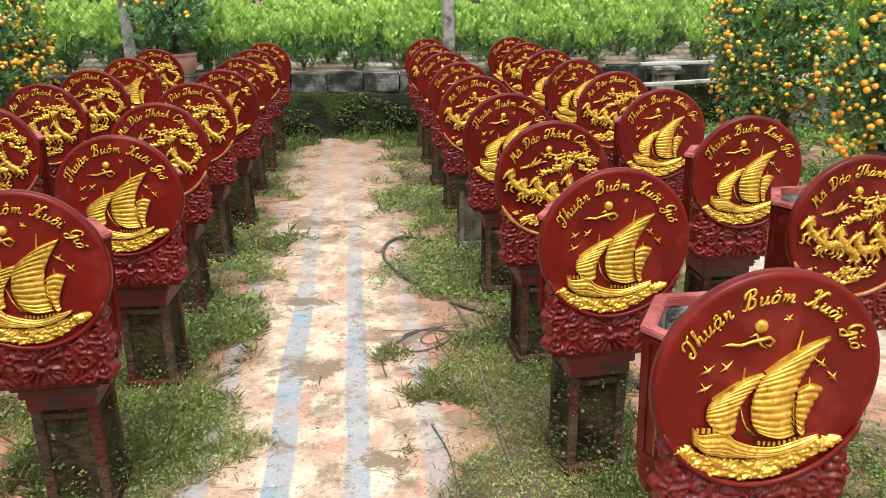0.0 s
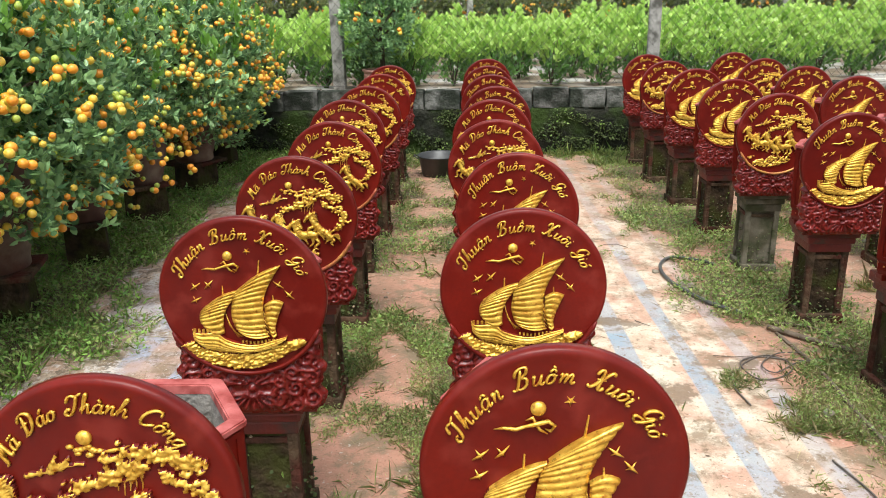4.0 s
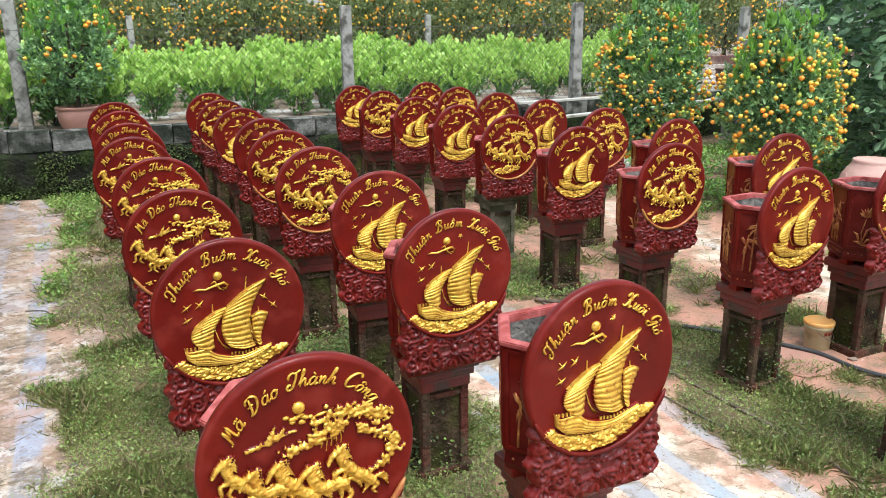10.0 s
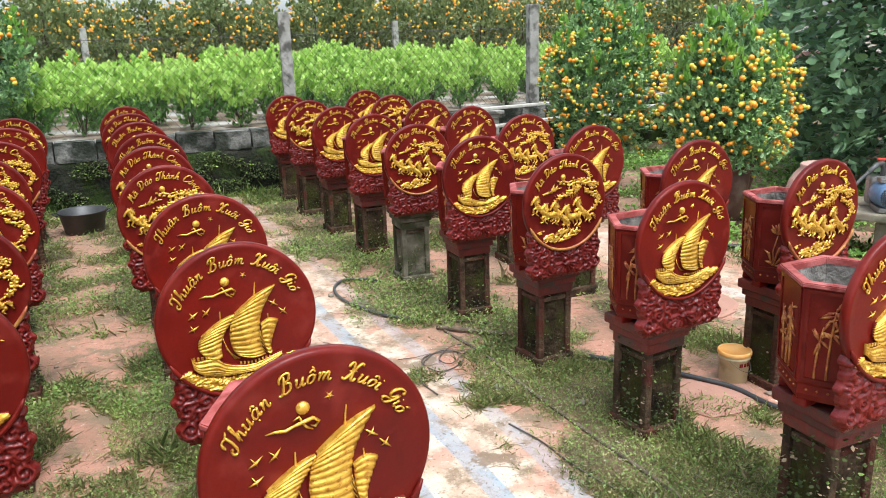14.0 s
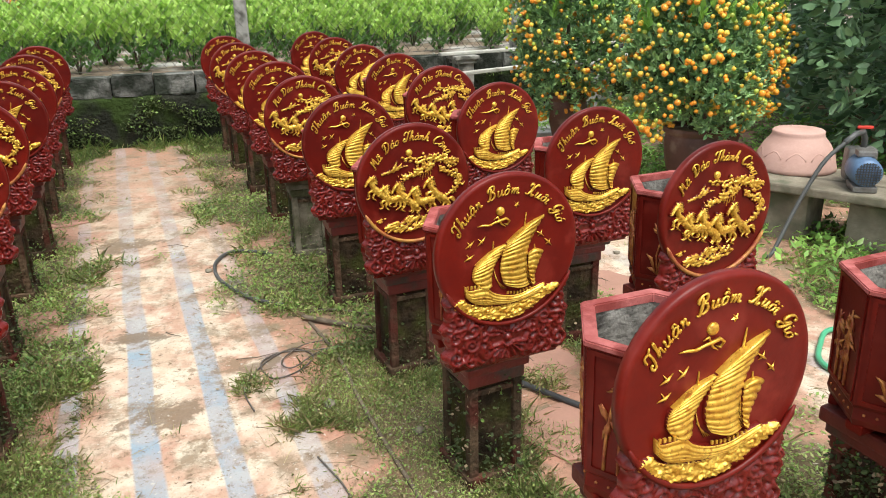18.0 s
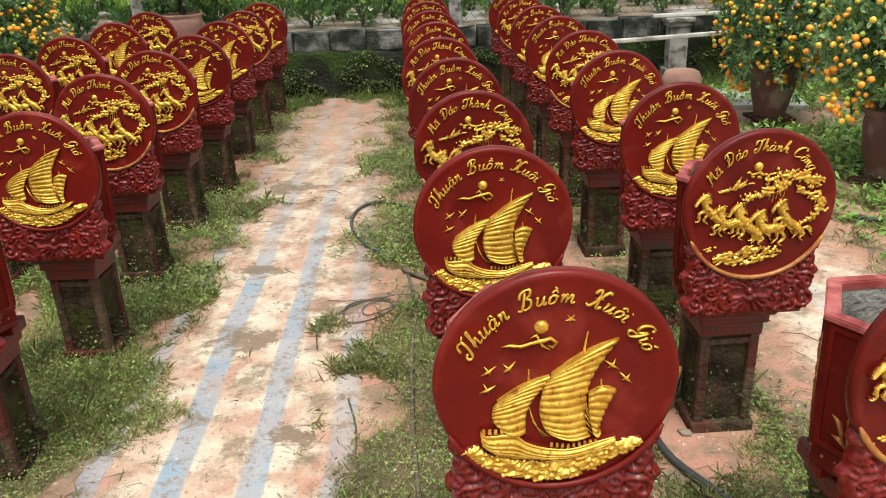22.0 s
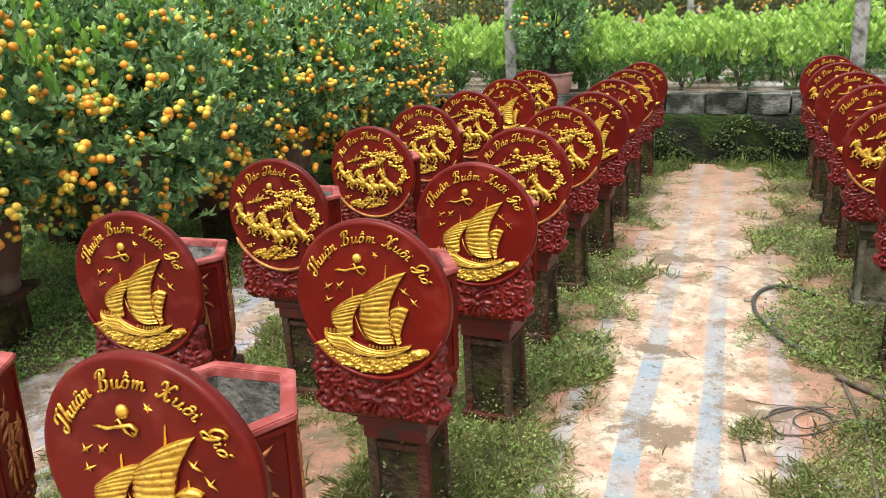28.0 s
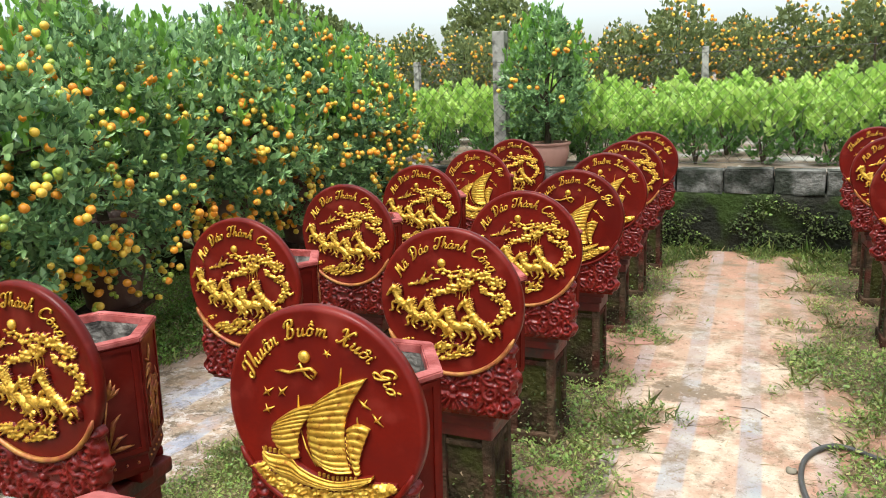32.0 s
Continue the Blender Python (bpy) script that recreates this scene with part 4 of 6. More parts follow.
    for i0 in range(4, min(len(a), len(b)) - 4, 2):
        for f in (0.25, 0.5, 0.75):
            p, q = a[i0].lerp(b[i0], f), a[i0 + 2].lerp(b[i0 + 2], f)
            k.append((p.x, p.y, q.x, q.y, 0.045, 0.045, 0.0062))
    part("wave_crest", cast_relief(k, 0.0105, 0.0035, 42, 9.0), [GOLD, RED], plaque, "churned gold waves", True)
    for u, v, turn in ((0.10, 0.585, 20),):
        ob = part("star", STAR, None, plaque)
        ob.matrix_basis = Matrix.Translation(at_disc(u, v)) @ Matrix.Rotation(radians(turn), 4, "Y")
    for u, v, turn in ((-0.55, 0.16, 0), (-0.39, 0.18, -10), (-0.56, -0.01, 8), (0.44, 0.16, 70), (0.56, 0.03, 80)):
        ob = part("bird", BIRD, None, plaque)
        ob.matrix_basis = Matrix.Translation(at_disc(u, v, 0.001)) @ Matrix.Rotation(radians(turn), 4, "Y")


def cast_relief(strokes, step, rough, grain, seed=0.0):
    """A cast relief piece on the plaque from strokes in disc radii; heights in metres."""
    st = np.array(strokes)
    pad = st[:, 4:6].max() + 0.01
    u0, u1 = min(st[:, 0].min(), st[:, 2].min()) - pad, max(st[:, 0].max(), st[:, 2].max()) + pad
    v0, v1 = min(st[:, 1].min(), st[:, 3].min()) - pad, max(st[:, 1].max(), st[:, 3].max()) + pad
    us, vs = np.arange(u0, u1, step), np.arange(v0, v1, step)
    gx, gy = np.meshgrid(us, vs)
    wob = np.array([[noise.noise(Vector((x * 9, y * 9, seed))) for x in us] for y in vs]) * 0.018
    fine = np.array([[noise.noise(Vector((x * grain, y * grain, seed + 5))) for x in us] for y in vs])
    h = relief_height(gx + wob, gy + wob.T[:1, :1] * 0, strokes)
    bm = bmesh.new()
    made = {}

    def vert(r, c):
        if (r, c) not in made:
            z = h[r, c]
            made[r, c] = bm.verts.new(at_disc(us[c], vs[r], z + rough * fine[r, c] * min(1, z / 0.004) if z > 0 else -0.001))
        return made[r, c]

    for r in range(len(vs) - 1):
        for c in range(len(us) - 1):
            if (h[r:r + 2, c:c + 2] > 0).sum() >= 2:
                f = bm.faces.new((vert(r, c), vert(r, c + 1), vert(r + 1, c + 1), vert(r + 1, c)))
                f.material_index = 1 if h[r:r + 2, c:c + 2].min() < 0.0 else 0
    return bm


def horse(plaque, u, v, s, rear, seed):
    """A running horse in high relief, one mesh."""
    t = 0.09 if rear else 0.0
    k = []
    k += chain(((-0.09, 0.02 + t), (0.0, -0.01 + t * 0.4), (0.09, 0.0 - t * 0.5)), 0.068, 0.056, 0.0145)
    k += chain(((0.08, 0.01 - t * 0.5), (0.15, 0.0 - t)), 0.066, 0.055, 0.0155)
    k += chain(((-0.10, 0.05 + t), (-0.145, 0.12 + t), (-0.165, 0.19 + t)), 0.056, 0.036, 0.0145)
    k += chain(((-0.16, 0.205 + t), (-0.215, 0.165 + t), (-0.26, 0.09 + t)), 0.042, 0.021, 0.016)
    k += chain(((-0.17, 0.235 + t), (-0.165, 0.28 + t)), 0.014, 0.006, 0.013)
    k += chain(((-0.13, 0.23 + t), (-0.12, 0.265 + t)), 0.012, 0.004, 0.010)
    for q in range(6):
        f = q / 5
        k += chain(((-0.11 - 0.03 * f, 0.09 + 0.13 * f + t), (-0.07 - 0.03 * f, 0.12 + 0.13 * f + t), (-0.03 - 0.02 * f, 0.09 + 0.15 * f + t)), 0.018, 0.007, 0.0115, 3)
    k += chain(((-0.12, 0.0 + t), (-0.2, -0.03 + t), (-0.19, -0.12 + t), (-0.24, -0.14 + t)), 0.034, 0.012, 0.0125)
    k += chain(((-0.08, -0.03 + t), (-0.13, -0.12 + t), (-0.07, -0.18 + t)), 0.033, 0.012, 0.011)
    k += chain(((0.15, -0.03 - t), (0.21, -0.12 - t * 0.3), (0.15, -0.2), (0.2, -0.235)), 0.036, 0.010, 0.012)
    k += chain(((0.11, -0.04 - t), (0.12, -0.14), (0.05, -0.2)), 0.033, 0.010, 0.0105)
    for q in range(4):
        k += chain(((0.2, 0.03 - t), (0.27, 0.05 - 0.025 * q - t), (0.32, -0.02 - 0.035 * q - t)), 0.017, 0.004, 0.011, 3)
    k = [(u + s * a, v + s * b, u + s * c, v + s * d, e * s * 1.06, f * s * 1.1, g * 1.15) for a, b, c, d, e, f, g in k]
    part("horse", cast_relief(k, 0.0098, 0.0026, 34, seed), [GOLD, RED], plaque, "gold running horse", True)


def horse_relief(plaque):
    lettering(plaque, ["Mã", "Đáo", "Thành", "Công"], 154, 36, 0.036, 0.735)
    moon_and_cloud(plaque, -0.086, 0.535, False)
    rnd = random.Random(8)
    k = chain(((-0.56, 0.22), (-0.46, 0.25), (-0.34, 0.27), (-0.22, 0.31), (-0.12, 0.32)), 0.026, 0.010, 0.007)
    k += chain(((-0.37, 0.27), (-0.33, 0.35), (-0.30, 0.43)), 0.045, 0.008, 0.009) + chain(((-0.29, 0.29), (-0.24, 0.35), (-0.23, 0.38)), 0.038, 0.008, 0.008) + chain(((-0.46, 0.24), (-0.44, 0.30)), 0.03, 0.008, 0.007)
    part("mountain", cast_relief(k, 0.0125, 0.003, 30, 2.0), [GOLD, RED], plaque, smooth=True)
    # the pine: two tiers of clumps swept to the middle, the trunk bending down the edge
    k = []
    for line, n, w in ((((0.06, 0.33), (0.3, 0.42), (0.54, 0.38), (0.72, 0.28)), 150, 0.042), (((-0.2, 0.12), (0.0, 0.17), (0.2, 0.25), (0.34, 0.3)), 110, 0.037),
                       (((0.47, 0.22), (0.63, 0.13), (0.79, 0.03), (0.78, -0.09), (0.6, -0.22)), 105, 0.032)):
        spine = smooth_curve([(a, b, 0) for a, b in line], 16)
        for q in range(n):
            p = spine[int(rnd.random() * (len(spine) - 1))]
            x, y, r = p.x + rnd.gauss(0, w), p.y + rnd.gauss(0, w), rnd.uniform(0.016, 0.03)
            k.append((x, y, x + 0.004, y, r, r, rnd.uniform(0.007, 0.0125)))
    part("pine_crown", cast_relief(k, 0.0115, 0.0015, 40, 4.0), [GOLD, RED], plaque, "gold pine clumps", True)
    k = chain(((0.54, -0.27), (0.68, -0.18), (0.78, -0.06), (0.72, 0.07), (0.56, 0.16), (0.42, 0.28)), 0.028, 0.012, 0.007)
    part("pine_trunk", cast_relief(k, 0.0125, 0.003, 30, 6.0), [GOLD, RED], plaque, smooth=True)
    bm = bmesh.new()
    for k in range(5):
        x = 0.10 + 0.045 * k
        tube(bm, [at_disc(x, 0.22, 0.002), at_disc(x + 0.008, 0.15, 0.002), at_disc(x - 0.004, 0.09 - 0.04 * (k % 2), 0.001)], 0.0014, 4)
    tagged(part("hanging_vine", bm, GOLD, plaque), kind="stuff")
    for q, (u, v, s, rear) in enumerate(((-0.62, -0.10, 0.95, True), (-0.40, -0.2, 0.98, False), (-0.15, -0.28, 1.05, True), (0.13, -0.30, 1.05, False), (0.40, -0.25, 1.0, True))):
        horse(plaque, u, v, s, rear, q * 3.0)
    k = []
    while len(k) < 170:
        a, r = rnd.uniform(0, TAU), math.sqrt(rnd.random())
        x, y = -0.10 + 0.46 * r * math.cos(a), -0.67 + 0.115 * r * math.sin(a) + 0.05 * r * math.cos(a)
        t = rnd.uniform(0.012, 0.03)
        k.append((x - t, y, x + t, y + rnd.uniform(0.0, 0.035), t, t * 0.5, rnd.uniform(0.006, 0.013)))
    part("grassy_rock", cast_relief(k, 0.0125, 0.002, 40, 8.0), [GOLD, RED], plaque, smooth=True)
    bm = bmesh.new()
    for k in range(10):
        blob(bm, at_disc(-0.62 + rnd.gauss(0, 0.045), -0.55 + rnd.gauss(0, 0.03), 0.003), (0.006, 0.004, 0.004), sub=1)
    tagged(part("bush", bm, GOLD, plaque, smooth=True), kind="stuff")


# pedestals
PED_H = 0.437


def pedestal(bare):
    p = thing("pedestal", "bare grey cement pedestal with moulded panels" if bare else "mossy cement pedestal with faded red stepped cap", "pedestal", "pedestals under planters")
    bm = bmesh.new()
    box(bm, (0, 0, PED_H / 2 - 0.02), (0.172, 0.172, PED_H + 0.03), 0.006, taper=0.97)
    part("shaft", bm, GREY_CEMENT if bare else CEMENT_DARK, p, "" if bare else "dark recessed cement panels")
    for sx in (-1, 1):
        for sy in (-1, 1):
            bm = bmesh.new()
            box(bm, (sx * 0.082, sy * 0.082, PED_H / 2 - 0.02), (0.034, 0.034, PED_H + 0.026), 0.007)
            part("corner_post", bm, GREY_CEMENT if bare else CEMENT, p)
    for sx, sy in ((0, -1), (-1, 0), (1, 0)):
        bm = bmesh.new()
        box(bm, (sx * 0.088, sy * 0.088, PED_H - 0.075), (0.132 if sx == 0 else 0.014, 0.132 if sy == 0 else 0.014, 0.02), 0.004)
        part("panel_lip", bm, CEMENT, p)
    for z, s, h in ((PED_H - 0.025, 0.208, 0.046), (0.024, 0.222, 0.06)):
        bm = bmesh.new()
        box(bm, (0, 0, z), (s, s, h), 0.008)
        part("band" if z > 0.1 else "plinth", bm, GREY_CEMENT if bare else CAP if z > 0.1 else CEMENT, p)
    for z, s, h in ((PED_H + 0.016, 0.232, 0.034), (PED_H + 0.056, 0.262, 0.044)):
        bm = bmesh.new()
        box(bm, (0, 0, z), (s, s, h), 0.009)
        part("cap_slab", bm, GREY_CEMENT if bare else CAP, p, "" if bare else "faded red slab")
    return p


# where each gilded moon stands, row by row from the near end
ROWS_OF_POTS = {
    "L2": ("HSHHHHSH", [(-1.87, 1.006), (-1.974, 1.871), (-2.078, 2.706), (-2.166, 3.574), (-2.316, 4.422), (-2.366, 5.19), (-2.462, 6.07), (-2.55, 6.92)]),
    "L1": ("SSSHHSSHS", [(-1.12, 1.12), (-1.202, 1.99), (-1.251, 2.79), (-1.374, 3.615), (-1.446, 4.39), (-1.482, 5.098), (-1.572, 5.92), (-1.65, 6.74), (-1.73, 7.56)]),
    "R1": ("SSHSHSSHS", [(0.598, 1.33), (0.479, 2.173), (0.411, 2.992), (0.293, 3.815), (0.18, 4.6), (0.09, 5.42), (-0.01, 6.24), (-0.10, 7.06), (-0.19, 7.88)]),
    "R2": ("HHSSHSSHS", [(1.394, 1.40), (1.282, 2.31), (1.2, 3.06), (1.081, 3.91), (1.021, 4.727), (0.92, 5.55), (0.83, 6.37), (0.74, 7.19), (0.65, 8.0)]),
}
MOON = {"S": Vector((-0.03, FRONT - 0.018, 0)), "H": Vector((-0.02, FRONT - 0.018, 0))}


def place_pots():
    protos = {"S": planter(True), "H": planter(False)}
    peds = {"ped": pedestal(False), "bare": pedestal(True)}
    used = set()
    rnd = random.Random(11)
    for row, (kinds, spots) in ROWS_OF_POTS.items():
        for n, (k, (x, y)) in enumerate(zip(kinds, spots)):
            which = "bare" if (row, n) == ("R1", 4) else "ped"
            yaw = 6.3 + rnd.uniform(-1.5, 1.5)
            turn = Matrix.Rotation(radians(yaw), 4, "Z")
            m = Matrix.Translation(Vector((x, y, 0)) - turn @ MOON[k]) @ turn
            sunk = {("L2", 0): -0.03, ("R2", 0): -0.02}.get((row, n), 0.0)
            m = Matrix.Translation((0, 0, sunk)) @ m
            at = Matrix.Translation((0, 0, PED_H + 0.079)) @ m
            base = m @ pose(0, 0.0, 0, 0, 0, rnd.uniform(-3, 3))
            for key, proto, mm in ((k, protos[k], at), (which, peds[which], base)):
                if key in used:
                    copy_thing(proto, mm)
                else:
                    proto.matrix_basis = mm
                    used.add(key)


place_pots()




# ---------------------------------------------------------------- leaves
def leaf_mesh(name, base, way, side, length, width, mats, which=None, fold=0.25, droop=0.12):
    """One mesh of many pointed leaves. base, way and side are N x 3 arrays, length and width N."""
    n = len(base)
    up = np.cross(way, side)
    ln, wd = length[:, None], width[:, None]
    v = np.empty((n, 6, 3))
    v[:, 0] = base
    v[:, 1] = base + way * ln * 0.35 + side * wd + up * wd * fold
    v[:, 2] = base + way * ln * 0.72 + side * wd * 0.75 + up * (wd * fold * 0.8 - ln * droop * 0.5)
    v[:, 3] = base + way * ln - up * ln * droop
    v[:, 4] = base + way * ln * 0.72 - side * wd * 0.75 + up * (wd * fold * 0.8 - ln * droop * 0.5)
    v[:, 5] = base + way * ln * 0.35 - side * wd + up * wd * fold
    f = (np.arange(n) * 6)[:, None, None] + np.array([[0, 3, 2, 1], [0, 5, 4, 3]])[None]
    me = bpy.data.meshes.new(name)
    me.vertices.add(n * 6)
    me.vertices.foreach_set("co", v.reshape(-1).astype(np.float32))
    me.loops.add(n * 8)
    me.loops.foreach_set("vertex_index", f.reshape(-1).astype(np.int32))
    me.polygons.add(n * 2)
    me.polygons.foreach_set("loop_start", (np.arange(n * 2) * 4).astype(np.int32))
    me.polygons.foreach_set("loop_total", np.full(n * 2, 4, np.int32))
    for m in mats:
        me.materials.append(m)
    if which is not None:
        me.polygons.foreach_set("material_index", np.repeat(which, 2).astype(np.int32))
    me.update(calc_edges=True)
    return me


def small_leaves(name, base, way, side, length, width, mats, which=None, bend=-0.12):
    """Cheap blades of two triangles each."""
    n = len(base)
    up = np.cross(way, side)
    v = np.empty((n, 4, 3))
    v[:, 0] = base
    v[:, 1] = base + way * length[:, None] * 0.45 + side * width[:, None]
    v[:, 2] = base + way * length[:, None] + up * (length * bend)[:, None]
    v[:, 3] = base + way * length[:, None] * 0.45 - side * width[:, None]
    f = (np.arange(n) * 4)[:, None] + np.array([0, 1, 2, 0, 2, 3])[None]
    me = bpy.data.meshes.new(name)
    me.vertices.add(n * 4)
    me.vertices.foreach_set("co", v.reshape(-1).astype(np.float32))
    me.loops.add(n * 6)
    me.loops.foreach_set("vertex_index", f.reshape(-1).astype(np.int32))
    me.polygons.add(n * 2)
    me.polygons.foreach_set("loop_start", (np.arange(n * 2) * 3).astype(np.int32))
    me.polygons.foreach_set("loop_total", np.full(n * 2, 3, np.int32))
    for m in mats:
        me.materials.append(m)
    if which is not None:
        me.polygons.foreach_set("material_index", np.repeat(which, 2).astype(np.int32))
    me.update(calc_edges=True)
    return me


def unit(a):
    return a / np.maximum(np.linalg.norm(a, axis=1, keepdims=True), 1e-9)


def sides_of(way, rng):
    return unit(np.cross(way, rng.normal(size=way.shape) * 0.5 + np.array([0, 0, 1.0])))


def twigs_to_leaves(tips, ways, per, rng, length, spread=0.9, reach=0.1, lift=0.25):
    """Leaves set round the last stretch of each twig."""
    n = len(tips)
    base = np.repeat(tips, per, axis=0) - np.repeat(ways, per, axis=0) * rng.uniform(0, reach, (n * per, 1))
    way = unit(np.repeat(ways, per, axis=0) * 0.55 + rng.normal(size=(n * per, 3)) * spread * 0.6 + np.array([0, 0, lift]))
    ln = length * rng.uniform(0.65, 1.2, n * per)
    return base, way, sides_of(way, rng), ln, ln * rng.uniform(0.2, 0.28, n * per)


def crown_points(n, rng, radii, centre, shell=0.55, lumps=9, waist=0.0):
    """Twig ends spread through a lumpy crown, most of them near its skin."""
    d = unit(rng.normal(size=(n, 3)))
    lump = unit(rng.normal(size=(lumps, 3)))
    bulge = 0.80 + 0.30 * np.max(np.maximum(d @ lump.T, 0) ** 4, axis=1) + rng.normal(size=n) * 0.05
    r = (shell + (1 - shell) * rng.random(n) ** 0.5) * bulge
    p = d * r[:, None] * np.array(radii)
    p[:, :2] *= (1 - waist * np.clip(p[:, 2:3] / radii[2], -1, 1))
    return p + np.array(centre), d


def sphere_mesh(name, mat, r, squash=1.0):
    bm = bmesh.new()
    blob(bm, (0, 0, 0), (r, r, r * squash), sub=2)
    return mesh_of(bm, name, mat, True)


FRUITS = [sphere_mesh("fruit", FRUIT, 0.0235, 0.95), sphere_mesh("fruit", FRUIT_YELLOW, 0.0225, 0.97), sphere_mesh("fruit", FRUIT_GREEN, 0.0185, 1.0), sphere_mesh("fruit", FRUIT, 0.0265, 0.92)]


def clay_pot(parent, h, r, mat, foot=0.72):
    bm = bmesh.new()
    prof = [(r * foot * 0.95, 0), (r * foot, 0.01), (r * foot, h * 0.1), (r * foot * 1.02, h * 0.12), (r * 0.93, h * 0.45), (r, h * 0.72), (r * 0.97, h * 0.86), (r * 0.95, h * 0.88), (r * 1.05, h * 0.92), (r * 1.06, h * 0.99), (r * 1.03, h), (r * 0.93, h), (r * 0.9, h * 0.9)]
    lathe(bm, prof, 28)
    pot = part("clay_pot", bm, mat, parent, smooth=True)
    bm = bmesh.new()
    lathe(bm, [(r * 0.92, h * 0.92), (r * 0.5, h * 0.94), (0.001, h * 0.95)], 20)
    part("soil", bm, SOIL, pot, smooth=True)
    return pot


def kumquat(seed, height, radius, pot_h, pot_r, stand_h, fruits, mat=CLAY, low=0.55, leaves=570, group="potted kumquats"):
    """A fruiting kumquat bush in a clay pot on a low dark stand."""
    rng = np.random.default_rng(seed)
    rnd = random.Random(seed)
    t = thing("kumquat_tree", "potted kumquat bush heavy with small orange fruit", "kumquat tree", group)
    if stand_h:
        bm = bmesh.new()
        box(bm, (0, 0, stand_h / 2 - 0.03), (pot_r * 1.2, pot_r * 1.2, stand_h), 0.012, taper=0.94)
        stand = part("stand", bm, CEMENT_DARK, t, "dark mossy cement stand")
        bm = bmesh.new()
        box(bm, (0, 0, stand_h - 0.021), (pot_r * 1.75, pot_r * 1.75, 0.034), 0.01)
        part("cap_slab", bm, CEMENT, stand)
    clay_pot(t, pot_h, pot_r, mat).location = (0, 0, stand_h - 0.004)
    z0 = stand_h + pot_h
    mid = (z0 * low + height) / 2
    rz = (height - z0 * low) / 2
    bm = bmesh.new()
    tube(bm, [(0, 0, z0 - 0.06), (0.01, 0.01, z0 + 0.12), (-0.01, 0.02, z0 + 0.4), (0, 0, height - 0.35)], [0.035, 0.03, 0.022, 0.006], 8)
    part("trunk", bm, BARK, t)
    for k in range(8):
        a = TAU * k / 8 + rnd.uniform(-0.3, 0.3)
        zz = z0 + rnd.uniform(0.05, 0.5)
        bm = bmesh.new()
        rr = radius * rnd.uniform(0.6, 0.85)
        tube(bm, [(0, 0, zz), (math.cos(a) * rr * 0.5, math.sin(a) * rr * 0.5, zz + 0.18), (math.cos(a) * rr, math.sin(a) * rr, zz + rnd.uniform(0.1, 0.5))], [0.014, 0.010, 0.003], 5)
        part("limb", bm, BARK, t)
    tips, d = crown_points(leaves, rng, (radius, radius, rz), (0, 0, mid), waist=0.18)
    keep = ~((np.hypot(tips[:, 0], tips[:, 1]) < pot_r * 1.05) & (tips[:, 2] < z0 + 0.02))
    tips, d = tips[keep], d[keep]
    ways = unit(d + np.array([0, 0, 0.35]) + rng.normal(size=d.shape) * 0.3)
    b, w, s, ln, wd = twigs_to_leaves(tips, ways, 12, rng, 0.062)
    part("leaves", (leaf_mesh if fruits > 60 else small_leaves)("leaves", b, w, s, ln, wd, [LEAF]), None, t)
    n = 150
    tops, d2 = crown_points(n, rng, (radius * 0.9, radius * 0.9, rz * 0.98), (0, 0, mid), shell=0.95)
    tops = tops[tops[:, 2] > mid]
    ways = unit(np.array([[0, 0, 1.0]]) + rng.normal(size=tops.shape) * 0.25)
    b, w, s, ln, wd = twigs_to_leaves(tops + ways * 0.06, ways, 9, rng, 0.075, 0.6, 0.12, 0.5)
    part("new_growth", leaf_mesh("new_growth", b, w, s, ln, wd, [LEAF_TIP]), None, t, "pale green new leaves")["kind"] = "stuff"
    clusters, d3 = crown_points(fruits, rng, (radius * 0.98, radius * 0.98, rz * 0.95), (0, 0, mid), shell=0.93, waist=0.18)
    for c, dd in zip(clusters, d3):
        if c[2] > mid + rz * 0.75 or (math.hypot(c[0], c[1]) < pot_r * 1.1 and c[2] < z0):
            continue
        for q in range(rnd.choice((1, 1, 1, 2, 3, 4))):
            ob = part("fruit", rnd.choice([FRUITS[0], FRUITS[1], FRUITS[1], FRUITS[2], FRUITS[2], FRUITS[3]] if c[2] > z0 + 0.35 else [FRUITS[0], FRUITS[0], FRUITS[1], FRUITS[1], FRUITS[3], FRUITS[2]]), None, t)
            ob.location = (c[0] + rnd.gauss(0, 0.028) + dd[0] * 0.03, c[1] + rnd.gauss(0, 0.028) + dd[1] * 0.03, c[2] + rnd.gauss(0, 0.024) - 0.02)
    if fruits > 60:
        for mat, n, size in ((FRUIT, 90, 0.019), (FRUIT_YELLOW, 120, 0.019), (FRUIT_GREEN, 80, 0.016)):
            pts, _ = crown_points(n, rng, (radius * 0.96, radius * 0.96, rz * 0.93), (0, 0, mid), shell=0.86, waist=0.18)
            bm = bmesh.new()
            for p in pts:
                if math.hypot(p[0], p[1]) < pot_r * 1.1 and p[2] < z0:
                    continue
                for q in range(rnd.choice((1, 1, 2, 3))):
                    blob(bm, (p[0] + rnd.gauss(0, 0.022), p[1] + rnd.gauss(0, 0.022), p[2] + rnd.gauss(0, 0.02)), (size, size, size), sub=1)
            tagged(part("small_fruit", bm, mat, t, smooth=True), kind="stuff")
    return t


def scatter(proto, spots, first=True):
    """Stands copies of a thing at (x, y, z, turn, scale); the first spot takes the thing itself."""
    for i, (x, y, z, turn, sc) in enumerate(spots):
        m = Matrix.Translation((x, y, z)) @ Matrix.Rotation(radians(turn), 4, "Z")
        if i == 0 and first:
            proto.matrix_basis = m
            proto.scale = (sc, sc, sc)
        else:
            c = copy_thing(proto, m)
            c.scale = (sc, sc, sc)


